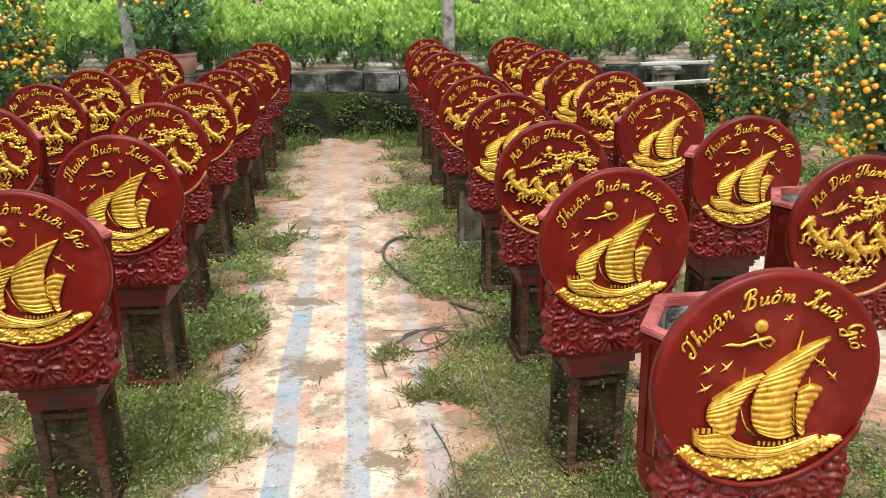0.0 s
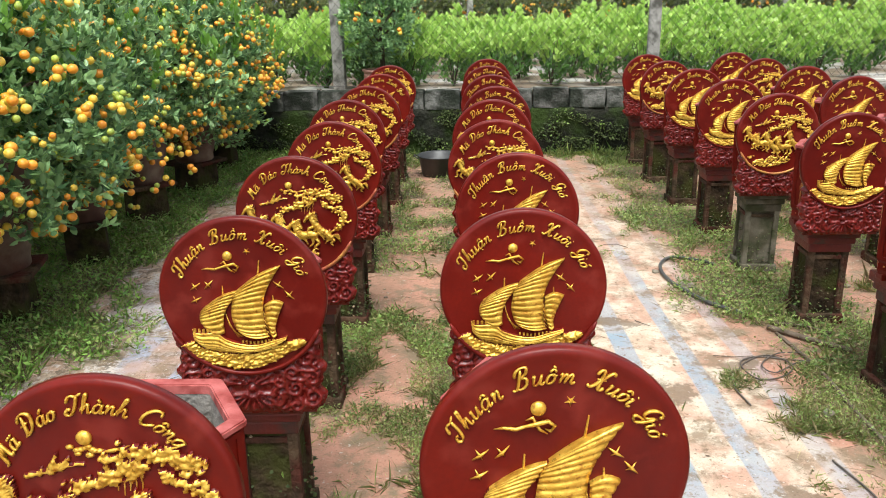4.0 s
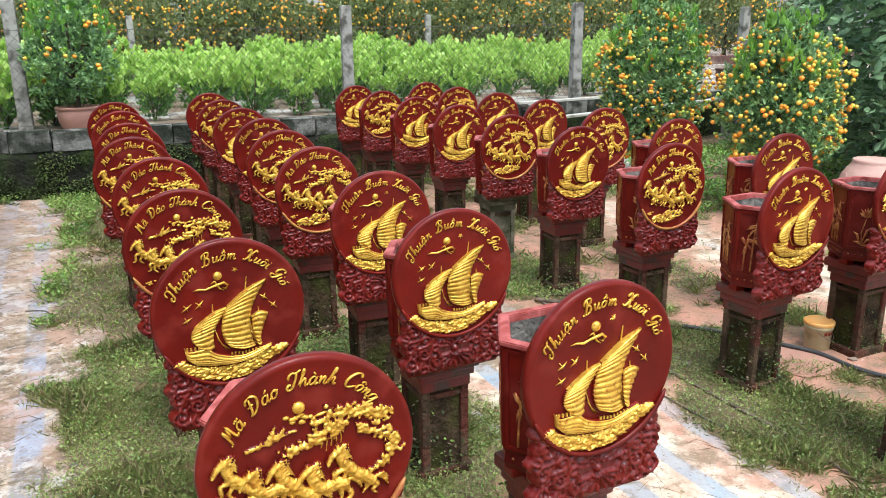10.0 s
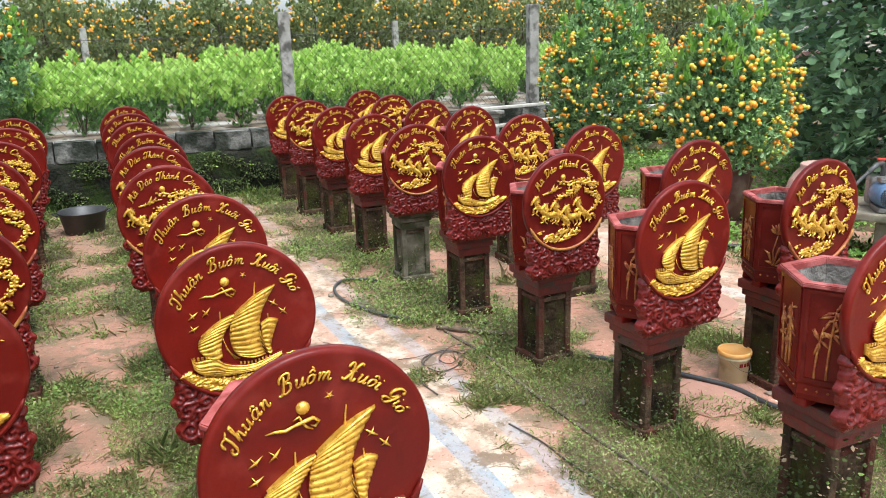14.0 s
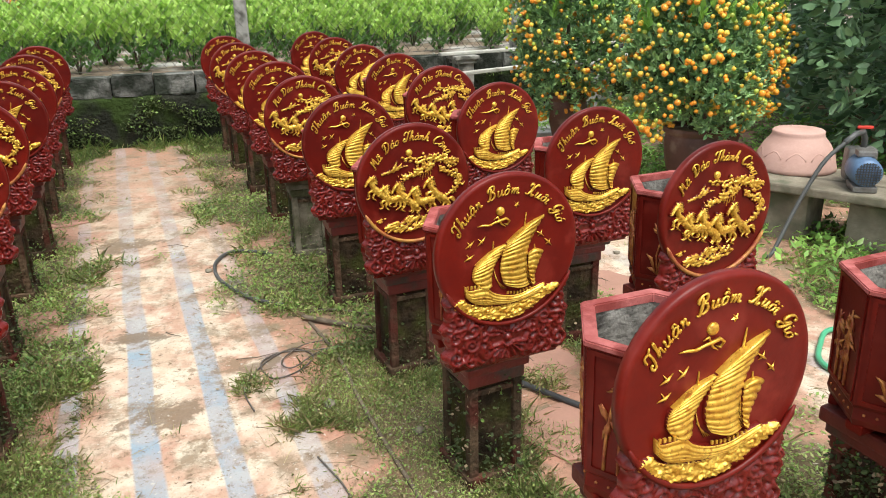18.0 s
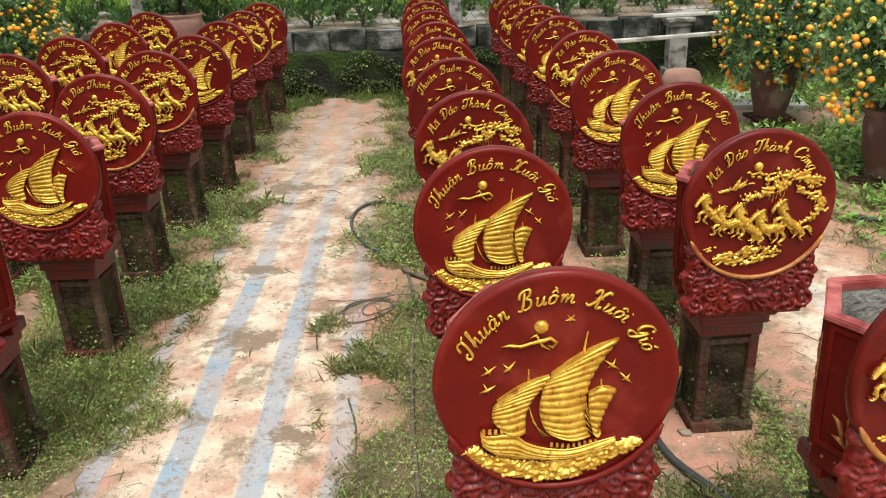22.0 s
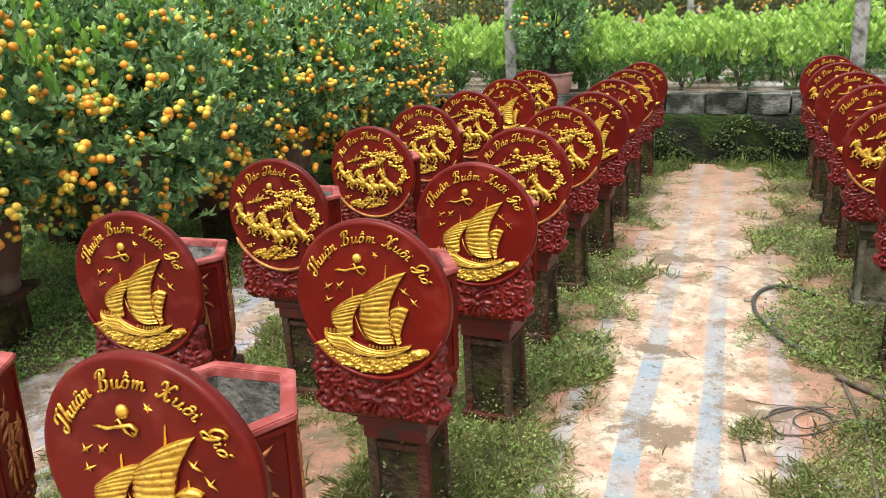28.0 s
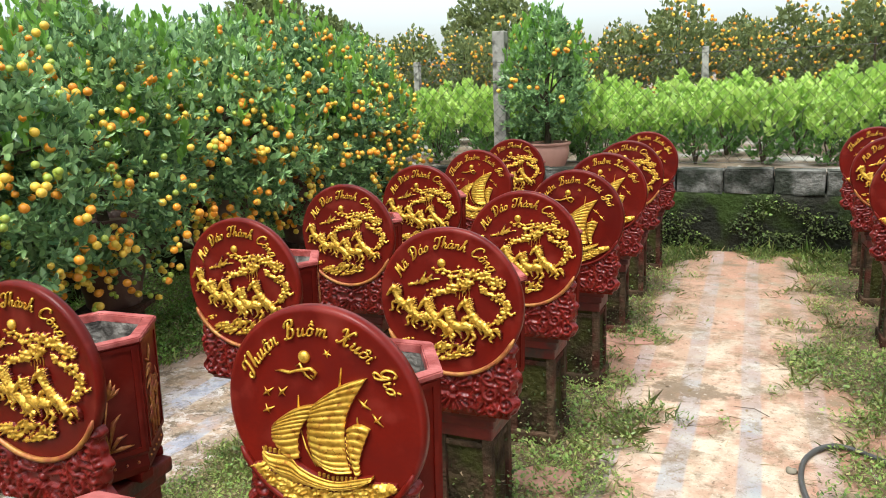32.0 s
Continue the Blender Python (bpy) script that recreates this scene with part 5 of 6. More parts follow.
def left_trees():
    protos = [kumquat(21, 2.05, 0.76, 0.56, 0.23, 0.30, 165, low=0.44, leaves=1200), kumquat(22, 1.98, 0.74, 0.54, 0.22, 0.30, 165, low=0.60, leaves=1150),
              kumquat(23, 2.12, 0.80, 0.58, 0.24, 0.28, 165, low=0.42, leaves=1250), kumquat(24, 2.1, 0.75, 0.6, 0.22, 0.24, 16)]
    spots = [[], [], [], []]
    rnd = random.Random(2)
    k = 0
    for y in (1.75, 2.72, 3.68, 4.68, 5.72, 6.75, 7.7):
        spots[k % 3].append((-4.16 - 0.09 * (y - 3.7) + rnd.uniform(-0.05, 0.05), y, 0, rnd.uniform(0, 360), rnd.uniform(0.96, 1.04)))
        k += 1
    for y in (2.3, 3.3, 4.3, 5.3, 6.3, 7.3):
        spots[3].append((-5.45 - 0.09 * (y - 3.7) + rnd.uniform(-0.1, 0.1), y, 0, rnd.uniform(0, 360), rnd.uniform(1.0, 1.1)))
        k += 1
    for p, s in zip(protos, spots):
        scatter(p, s)


left_trees()


def right_trees():
    a = kumquat(31, 2.0, 0.61, 0.52, 0.23, 0.06, 180, CLAY, 0.86, 1100, group="potted kumquats by the bench")
    b = kumquat(32, 2.25, 0.66, 0.48, 0.20, 0.10, 190, CLAY, 0.62, 1150, group="potted kumquats by the bench")
    scatter(a, [(3.1, 5.17, 0, 40, 0.9), (3.97, 6.05, 0, 150, 0.8)])
    scatter(b, [(2.87, 6.88, 0, 10, 0.92)])
    c = kumquat(33, 1.64, 0.46, 0.30, 0.22, 0.0, 20, CLAY_PALE, 0.9, 560, "kumquat on the wall")
    scatter(c, [(-3.03, 8.98, WALL_H - 0.09, 0, 1.0)])


right_trees()


# ---------------------------------------------------------------- wall, field, fence
def wall_y(x):
    """The wall's front face; it falls back further beyond the planters."""
    return WALL_Y + WALL_SLOPE * x + 0.16 * max(x - 0.6, 0.0)


def back_wall():
    bm = bmesh.new()
    nx, nz = 200, 10
    front = []
    for j in range(nz + 1):
        row = []
        for i in range(nx + 1):
            x = -14 + 28 * i / nx
            z = -0.1 + 0.60 * j / nz
            p = Vector((x * 3, z * 6, 0.0))
            row.append(bm.verts.new((x, wall_y(x) + 0.02 * noise.noise(p) + 0.012 * noise.noise(p * 3.1), z)))
        front.append(row)
    for a, b in zip(front, front[1:]):
        for i in range(nx):
            bm.faces.new((a[i], a[i + 1], b[i + 1], b[i]))
    rear = [bm.verts.new((v.co.x, wall_y(v.co.x) + 0.24, v.co.z)) for v in front[-1]]
    for i in range(nx):
        bm.faces.new((front[-1][i], front[-1][i + 1], rear[i + 1], rear[i]))
    w = tagged(new("wall_back", mesh_of(bm, "wall_back", WALL_DARK, True)), "low black mossy retaining wall topped with pale blocks", "wall", kind="structure")
    shapes = []
    for k in range(5):
        rnd = random.Random(70 + k)
        bm = bmesh.new()
        box(bm, (0, 0, 0), (0.385, 0.21, 0.205), 0.012)
        bmesh.ops.subdivide_edges(bm, edges=bm.edges[:], cuts=1, use_grid_fill=True)
        for v in bm.verts:
            v.co += Vector((rnd.uniform(-1, 1), rnd.uniform(-1, 1), rnd.uniform(-1, 1))) * 0.006
        shapes.append(mesh_of(bm, "block", WALL_BLOCK))
    rnd = random.Random(9)
    x = -13.0
    while x < 13:
        ob = part("block", rnd.choice(shapes), None, w)
        ob.location = (x, wall_y(x) + 0.10 + rnd.uniform(-0.012, 0.012), 0.598 + rnd.uniform(-0.006, 0.006))
        ob.rotation_euler = (0, rnd.uniform(-0.015, 0.015), math.atan(wall_y(x + 0.5) - wall_y(x - 0.5)) + rnd.uniform(-0.02, 0.02))
        x += 0.397
    # creeping plants down the wall's face
    rng = np.random.default_rng(4)
    n = 30000
    xs = rng.uniform(-7, 6, n)
    zs = rng.uniform(0.0, 0.56, n) ** 1.2
    dens = np.array([noise.noise(Vector((a * 2.6, b * 6.0, 2.0))) for a, b in zip(xs, zs)])
    keep = dens > (zs - 0.30) * 0.8
    xs, zs = xs[keep], zs[keep]
    n = len(xs)
    base = np.stack([xs, np.array([wall_y(a) for a in xs]) - 0.015 - rng.random(n) * 0.03, zs], 1)
    way = unit(np.stack([rng.normal(size=n), -0.5 + rng.normal(size=n) * 0.3, rng.normal(size=n) * 0.8 - 0.2], 1))
    ln = rng.uniform(0.014, 0.034, n)
    ob = new("wall_creeper", leaf_mesh("wall_creeper", base, way, sides_of(way, rng), ln, ln * 0.35, [WEED, MOSS], (rng.random(n) < 0.86).astype(int)))
    tagged(ob, "small green creepers hanging on the dark wall", "creeper", kind="stuff")


back_wall()


def field():
    bm = bmesh.new()
    xs = [-300, -60, -20] + [-14 + 0.5 * i for i in range(57)] + [20, 60, 300]
    ys = [0.2] + [0.5 + 0.4 * i for i in range(40)] + [20, 60, 300]
    grid = []
    for d in ys:
        grid.append([bm.verts.new((x, wall_y(max(min(x, 20), -20)) + d, WALL_H - 0.06 + (0.05 * noise.noise(Vector((x * 0.9, d * 0.9, 1))) if d < 18 else 0))) for x in xs])
    for a, b in zip(grid, grid[1:]):
        for i in range(len(xs) - 1):
            bm.faces.new((a[i], a[i + 1], b[i + 1], b[i]))
    tagged(new("field_soil", mesh_of(bm, "field_soil", SOIL, True)), "raised bed of bare brown and pale soil", "soil", kind="structure")

    # broken stone and pale litter along the bed's edge
    rnd = random.Random(41)
    bm = bmesh.new()
    for k in range(700):
        x = rnd.uniform(-8, 7)
        d = 0.22 + abs(rnd.gauss(0, 0.22))
        r = rnd.uniform(0.008, 0.03)
        blob(bm, (x, wall_y(x) + d, WALL_H - 0.055 + r * 0.3), (r * rnd.uniform(1, 1.8), r, r * 0.6), Matrix.Rotation(rnd.uniform(0, 6), 3, "Z"), 1)
    tagged(new("rubble", mesh_of(bm, "rubble", RUBBLE)), "broken grey stones and pale litter on the bed's edge", "rubble", kind="stuff")
    protos = []
    for seed in range(5):
        rng = np.random.default_rng(100 + seed)
        t = thing("citrus_sapling", "young citrus sapling with bright yellow-green leaves", "sapling", "rows of citrus saplings")
        bm = bmesh.new()
        for k in range(5):
            a = TAU * k / 5 + seed
            tube(bm, [(0, 0, -0.03), (math.cos(a) * 0.05, math.sin(a) * 0.05, 0.2), (math.cos(a) * 0.16, math.sin(a) * 0.16, 0.55)], [0.012, 0.008, 0.003], 4)
        part("stem", bm, BARK, t)
        tips, d = crown_points(40, rng, (0.31, 0.31, 0.22), (0, 0, 0.27), 0.5)
        ways = unit(d * 0.6 + np.array([0, 0, 0.8]))
        b, w, s, ln, wd = twigs_to_leaves(tips, ways, 9, rng, 0.085, 0.9, 0.14, 0.3)
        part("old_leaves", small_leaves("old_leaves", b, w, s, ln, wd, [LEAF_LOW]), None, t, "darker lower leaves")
        tips, d = crown_points(40, rng, (0.32, 0.32, 0.24), (0, 0, 0.53), 0.45)
        ways = unit(d * 0.35 + np.array([0, 0, 1.0]))
        tips = tips + ways * rng.uniform(0.0, 0.26, (len(tips), 1)) ** 1.3
        b, w, s, ln, wd = twigs_to_leaves(tips, ways, 11, rng, 0.1, 0.8, 0.15, 0.4)
        part("young_leaves", small_leaves("young_leaves", b, w, s, ln, wd * 1.55, [LEAF_FIELD]), None, t, "yellow-green top growth")
        protos.append(t)
    rnd = random.Random(17)
    spots = [[] for _ in protos]
    for r in range(8):
        y0 = 0.95 + 0.78 * r
        x = -8.6 - 0.5 * r + rnd.uniform(0, 0.3)
        while x < 6.4 + 0.6 * r:
            y = wall_y(x) + y0 + rnd.uniform(-0.1, 0.1)
            spots[rnd.randrange(5)].append((x, y, WALL_H - 0.06, rnd.uniform(0, 360), rnd.uniform(0.68, 1.1) * (0.88 if r == 0 else 1.0)))
            x += rnd.uniform(0.5, 0.72)
    for p, s in zip(protos, spots):
        scatter(p, s)


field()


def fence():
    posts = thing("fence_post", "weathered square concrete fence post", "fence post", "concrete fence posts")
    bm = bmesh.new()
    box(bm, (0, 0, 0.75), (0.145, 0.13, 1.7), 0.012, taper=0.9)
    part("shaft", bm, POST, posts)
    scatter(posts, [(-3.58, 9.12, 0.42, 2, 1.0), (0.06, 9.27, 0.36, -3, 1.0), (3.37, 9.5, 0.40, 3, 1.0), (6.9, 10.35, 0.36, 0, 1.0), (-7.1, 8.95, 0.36, 0, 1.0)])
    small = thing("fence_post", "thin pale concrete post behind the saplings", "fence post", "far fence posts")
    bm = bmesh.new()
    box(bm, (0, 0, 0.7), (0.12, 0.12, 1.5), 0.01, taper=0.92)
    part("shaft", bm, POST, small)
    scatter(small, [(-8.1, 15.3, 0.5, 0, 1.0), (-2.65, 15.6, 0.5, 12, 1.0), (3.35, 16.1, 0.5, 0, 1.0), (9.2, 16.6, 0.5, 0, 1.0)])
    # chain link: two sets of slanted wires
    wire = thing("chain_link_fence", "rusty grey chain-link mesh between concrete posts", "fence")
    z0, z1, pitch = WALL_H, 1.72, 0.108
    h = z1 - z0
    for slant in (1, -1):
        verts, faces = [], []
        x = -10.0
        while x < 10:
            xa, xb = (x, x + h * 0.9) if slant > 0 else (x + h * 0.9, x)
            r = 0.0022
            i = len(verts)
            for xx, zz in ((xa, z0), (xb, z1)):
                yy = wall_y(xx) + 0.55 + 0.004 * slant
                verts += [(xx - r, yy, zz), (xx + r, yy - r, zz), (xx + r, yy + r, zz)]
            faces += [(i, i + 1, i + 4, i + 3), (i + 1, i + 2, i + 5, i + 4), (i + 2, i, i + 3, i + 5)]
            x += pitch
        me = bpy.data.meshes.new("wire_mesh")
        me.from_pydata(verts, [], faces)
        me.materials.append(WIRE)
        tagged(part("wire_mesh", me, None, wire), kind="stuff")
    for z in (z0 + 0.02, z1):
        bm = bmesh.new()
        tube(bm, [(-10, wall_y(-10) + 0.55, z), (0, wall_y(0) + 0.55, z - 0.02), (10, wall_y(10) + 0.55, z)], 0.0025, 4)
        part("line_wire", bm, WIRE, wire)


fence()


def orchard():
    protos = []
    for seed in (201, 202, 203):
        rng = np.random.default_rng(seed)
        t = thing("orchard_tree", "far kumquat tree dotted with orange fruit", "kumquat tree", "far orchard rows")
        bm = bmesh.new()
        tube(bm, [(0, 0, -0.1), (0.03, 0, 0.7), (0, 0.02, 2.0)], [0.05, 0.04, 0.01], 6)
        part("trunk", bm, BARK, t)
        tips, d = crown_points(300, rng, (0.85, 0.85, 1.15), (0, 0, 1.32), 0.4, 12)
        ways = unit(d + np.array([0, 0, 0.6]) + rng.normal(size=d.shape) * 0.3)
        b, w, s, ln, wd = twigs_to_leaves(tips, ways, 6, rng, 0.14, 0.9, 0.2)
        part("leaves", small_leaves("leaves", b, w, s, ln, wd * 1.3, [LEAF_FAR]), None, t)
        for mat, n in ((FRUIT, 55), (FRUIT_YELLOW, 75)):
            bm = bmesh.new()
            pts, _ = crown_points(n, rng, (0.88, 0.88, 1.1), (0, 0, 1.25), 0.9, 12)
            for p in pts:
                blob(bm, p, (0.036, 0.036, 0.036), sub=0 if seed > 201 else 1)
            tagged(part("fruit", bm, mat, t), kind="stuff")
        protos.append(t)
    rnd = random.Random(31)
    spots = [[], [], []]
    for r, (y0, dx) in enumerate(((9.4, 1.1), (11.4, 1.25), (14.0, 2.3))):
        x = -15.5 - 3 * r + rnd.random()
        while x < 15 + 3 * r:
            spots[rnd.randrange(3)].append((x, WALL_Y + y0 + WALL_SLOPE * x + rnd.uniform(-0.2, 0.2), WALL_H - 0.05, rnd.uniform(0, 360), rnd.uniform(0.72, 0.98)))
            x += dx * rnd.uniform(0.85, 1.2)
    for p, s in zip(protos, spots):
        scatter(p, s)
    # one low red-brown bar standing in for the rows of pots at the orchard's foot
    bm = bmesh.new()
    box(bm, (0, 0, 0.12), (36, 0.25, 0.24), 0.02)
    ob = new("brick_kerb", mesh_of(bm, "brick_kerb", CLAY))
    ob.matrix_basis = pose(0, WALL_Y + 8.3, WALL_H - 0.08, 0, 0, math.degrees(math.atan(WALL_SLOPE)))
    tagged(ob, "low red-brown bar for the pot rows before the far orchard", "kerb", kind="structure")


orchard()


def far_trees():
    rng = np.random.default_rng(77)
    t = thing("broadleaf_tree", "distant dark green round-topped tree", "tree", "distant trees")
    bm = bmesh.new()
    tube(bm, [(0, 0, -0.2), (0.1, 0, 2), (0, 0.1, 4)], [0.25, 0.2, 0.06], 7)
    part("trunk", bm, BARK, t)
    tips, d = crown_points(700, rng, (2.6, 2.6, 2.2), (0, 0, 3.9), 0.5, 16)
    b, w, s, ln, wd = twigs_to_leaves(tips, unit(d + np.array([0, 0, 0.3])), 6, rng, 0.32, 0.9, 0.4)
    part("leaves", small_leaves("leaves", b, w, s, ln, wd * 1.5, [LEAF_FAR]), None, t)
    scatter(t, [(-17.5, 40, 0.3, 0, 0.98), (-27, 38, 0.3, 50, 0.9), (-24, 30, 0.3, 110, 0.95), (-34, 42, 0.3, 200, 1.1), (-22, 52, 0.3, 10, 0.8), (10, 50, 0.3, 70, 0.8), (24, 46, 0.3, 140, 0.9), (-8, 58, 0.3, 90, 0.75), (-30, 24, 0.3, 20, 0.9), (-38, 30, 0.3, 77, 1.1)])


far_trees()


def dark_trees():
    """The dense dark tree behind the bench."""
    for seed, x, y, h in ((61, 5.75, 5.6, 3.6), (62, 7.0, 7.6, 3.6), (63, 6.2, 4.2, 3.4)):
        rng = np.random.default_rng(seed)
        t = thing("broadleaf_tree", "dense dark-leaved tree with drooping sprays", "tree", "dark trees by the bench")
        bm = bmesh.new()
        tube(bm, [(0, 0, -0.1), (0.05, 0, 1.0), (0, 0.05, h - 0.4)], [0.07, 0.05, 0.015], 7)
        part("trunk", bm, BARK, t)
        for k in range(7):
            a = TAU * k / 7
            bm = bmesh.new()
            tube(bm, [(0, 0, 0.6 + 0.25 * k), (math.cos(a) * 0.6, math.sin(a) * 0.6, 0.9 + 0.28 * k), (math.cos(a) * 1.1, math.sin(a) * 1.1, 0.8 + 0.3 * k)], [0.03, 0.02, 0.005], 5)
            part("limb", bm, BARK, t)
        tips, d = crown_points(820, rng, (1.35, 1.35, h * 0.55), (0, 0, h * 0.48), 0.5, 14)
        # sprays: paired leaflets along a drooping stalk
        ways = unit(d * np.array([1, 1, 0.3]) + rng.normal(size=d.shape) * 0.35 + np.array([0, 0, -0.1]))
        n, per = len(tips), 9
        side = sides_of(ways, rng)
        base, way = [], []
        for q in range(per):
            f = q / (per - 1)
            p = tips + ways * (f - 0.5) * 0.34 + np.array([0, 0, -0.10]) * f * f
            sgn = 0 if q == per - 1 else (1 if q % 2 else -1)
            base.append(p)
            way.append(unit(ways * 0.6 + side * sgn * 0.8 + np.array([0, 0, -0.15])))
        base, way = np.concatenate(base), np.concatenate(way)
        ln = rng.uniform(0.09, 0.155, len(base))
        part("leaves", leaf_mesh("leaves", base, way, sides_of(way, rng), ln, ln * 0.3, [LEAF_DARK]), None, t)
        t.matrix_basis = pose(x, y, 0, 0, 0, 40 * seed)


dark_trees()


# ---------------------------------------------------------------- grass, weeds, litter
def lie(x, y):
    return 0.03 * noise.noise(Vector((x * 0.5, y * 0.5, 0.3))) + 0.012 * noise.noise(Vector((x * 2.1, y * 2.1, 4.0)))


def field_points(n, seed, x0, x1, y0, y1, cut, soft=0.07):
    rng = np.random.default_rng(seed)
    out = []
    xs, ys, js = rng.uniform(x0, x1, n), rng.uniform(y0, y1, n), rng.normal(size=n) * soft
    for x, y, q in zip(xs, ys, js):
        if y > wall_y(x) - 0.02:
            continue
        if green_amount(x, y) + q > cut:
            out.append((x, y, lie(x, y) - 0.006))
    return np.array(out), rng


def blades(name, pts, rng, low, high, width, mats, share, label):
    n = len(pts)
    way = unit(np.stack([rng.normal(size=n) * 0.75, rng.normal(size=n) * 0.75, np.ones(n)], 1))
    clump = np.array([noise.noise(Vector((x * 2.4, y * 2.4, 8.0))) for x, y, _ in pts])
    ln = rng.uniform(low, high, n) * (0.6 + 0.8 * rng.random(n) ** 2) * np.clip(0.9 + 1.1 * clump, 0.4, 1.7)
    me = small_leaves(name, pts, way, sides_of(way, rng), ln, np.full(n, width) * rng.uniform(0.6, 1.3, n), mats, (rng.random(n) < share).astype(int), 0.25)
    tagged(new(name, me), label, "grass", kind="stuff")


def low_weeds(name, pts, rng, top, size, label, mats=(WEED, GRASS, GRASS_DRY)):
    n = len(pts)
    pts = pts.copy()
    pts[:, 2] += rng.uniform(0.004, top, n)
    way = unit(np.stack([rng.normal(size=n), rng.normal(size=n), rng.uniform(-0.1, 0.8, n)], 1))
    ln = rng.uniform(0.5, 1.5, n) * size
    me = small_leaves(name, pts, way, sides_of(way, rng), ln, ln * rng.uniform(0.13, 0.3, n), list(mats), rng.choice(3, n, p=(0.54, 0.40, 0.06)), -0.1)
    tagged(new(name, me), label, "weeds", kind="stuff")


def undergrowth():
    # thick by the rows that one walks past, thinner further off
    near = [field_points(n, sd, x0, x1, y0, y1, 0.10) for n, sd, x0, x1, y0, y1 in ((86000, 51, -0.35, 1.5, 1.0, 3.4), (76000, 61, -1.5, -0.5, 0.5, 3.6), (110000, 62, -2.9, -1.5, 0.35, 4.0))]
    pts, rng = np.concatenate([p for p, _ in near]), near[0][1]
    blades("grass", pts, rng, 0.02, 0.06, 0.0014, [GRASS, GRASS_DRY], 0.36, "short thick green grass beside the pedestals")
    near = [field_points(n, sd, x0, x1, y0, y1, 0.13) for n, sd, x0, x1, y0, y1 in ((46000, 71, -0.35, 1.5, 1.0, 3.4), (42000, 72, -1.5, -0.5, 0.5, 3.6), (62000, 73, -2.9, -1.5, 0.35, 4.0))]
    pts, rng = np.concatenate([p for p, _ in near]), near[0][1]
    low_weeds("weeds", pts, rng, 0.05, 0.0115, "low broad-leaved weeds beside the pedestals")
    pts, rng = field_points(90000, 58, -4.6, 3.6, 3.3, 8.9, 0.10)
    blades("grass", pts, rng, 0.025, 0.07, 0.0026, [GRASS, GRASS_DRY], 0.3, "patchy green grass in the far part of the yard")
    pts, rng = field_points(80000, 59, -4.6, 3.8, 3.3, 8.9, 0.13)
    low_weeds("weeds", pts, rng, 0.05, 0.02, "low broad-leaved weeds in the far part of the yard")
    pts, rng = field_points(46000, 75, -2.3, 0.6, 3.3, 6.2, 0.11)
    low_weeds("weeds", pts, rng, 0.06, 0.019, "leafy weeds along the middle of the rows")
    pts, rng = field_points(22000, 74, 1.4, 3.0, 1.0, 3.6, 0.10)
    low_weeds("weeds", pts, rng, 0.05, 0.018, "low broad-leaved weeds on the side of the bench")
    # longer tufts here and there
    rng = np.random.default_rng(60)
    tufts = []
    while len(tufts) < 5000:
        x, y = rng.uniform(-4, 2.4), rng.uniform(1.1, 7.5)
        if green_amount(x, y) > 0.22:
            for _ in range(rng.integers(10, 40)):
                a, b = x + rng.normal() * 0.03, y + rng.normal() * 0.03
                tufts.append((a, b, lie(a, b) - 0.005))
    blades("grass_tufts", np.array(tufts), rng, 0.05, 0.1, 0.0014, [GRASS, GRASS_DRY], 0.4, "longer tufts of thin grass")
    # tall tufts against the wall and under the bushes
    pts, rng = field_points(34000, 53, -6.0, 5.5, 7.9, 9.2, 0.1)
    blades("tall_grass", pts, rng, 0.045, 0.11, 0.0022, [GRASS, WEED], 0.4, "taller grass along the foot of the wall")
    pts, rng = field_points(90000, 54, -8.0, -2.85, 0.4, 8.5, 0.12)
    blades("bank_grass", pts, rng, 0.03, 0.09, 0.0026, [LUSH, GRASS], 0.4, "lush grass under the potted bushes")
    pts, rng = field_points(70000, 76, -6.2, -2.85, 0.8, 8.4, 0.08)
    low_weeds("bank_weeds", pts, rng, 0.08, 0.026, "leafy weeds under the potted bushes", (LUSH, GRASS, WEED))
    pts, rng = field_points(30000, 57, 2.5, 6.0, 1.2, 8.5, 0.1)
    low_weeds("bank_weeds", pts, rng, 0.10, 0.05, "leafy weeds round the bench", (LUSH, WEED, LUSH))
    # dry stalks lying along the edges of the lanes
    rng = np.random.default_rng(63)
    spots = []
    while len(spots) < 6500:
        x, y = rng.uniform(-3.6, 2.4), rng.uniform(1.1, 7.8)
        if -0.22 < green_amount(x, y) + rng.normal() * 0.06 < 0.22:
            spots.append((x, y, lie(x, y) + rng.uniform(0.002, 0.02)))
    spots = np.array(spots)
    n = len(spots)
    way = unit(np.stack([rng.normal(size=n), rng.normal(size=n), rng.normal(size=n) * 0.12], 1))
    me = small_leaves("dry_stalks", spots, way, sides_of(way, rng), rng.uniform(0.03, 0.13, n), rng.uniform(0.0006, 0.0013, n), [LITTER, GRASS_DRY], (rng.random(n) < 0.4).astype(int), 0.05)
    tagged(new("dry_stalks", me), "dry brown grass stalks lying on the ground", "dry grass", kind="stuff")
    # dead leaves
    rng = np.random.default_rng(55)
    n = 2200
    p = np.stack([rng.uniform(-4.5, 3.2, n), rng.uniform(0.8, 8.4, n), np.full(n, 0.006)], 1)
    p[:, 2] += np.array([lie(x, y) for x, y, _ in p])
    way = unit(np.stack([rng.normal(size=n), rng.normal(size=n), rng.normal(size=n) * 0.12], 1))
    ln = rng.uniform(0.008, 0.03, n)
    ob = new("leaf_litter", leaf_mesh("leaf_litter", p, way, sides_of(way, rng), ln, ln * rng.uniform(0.05, 0.3, n), [LITTER], None, 0.2, 0.0))
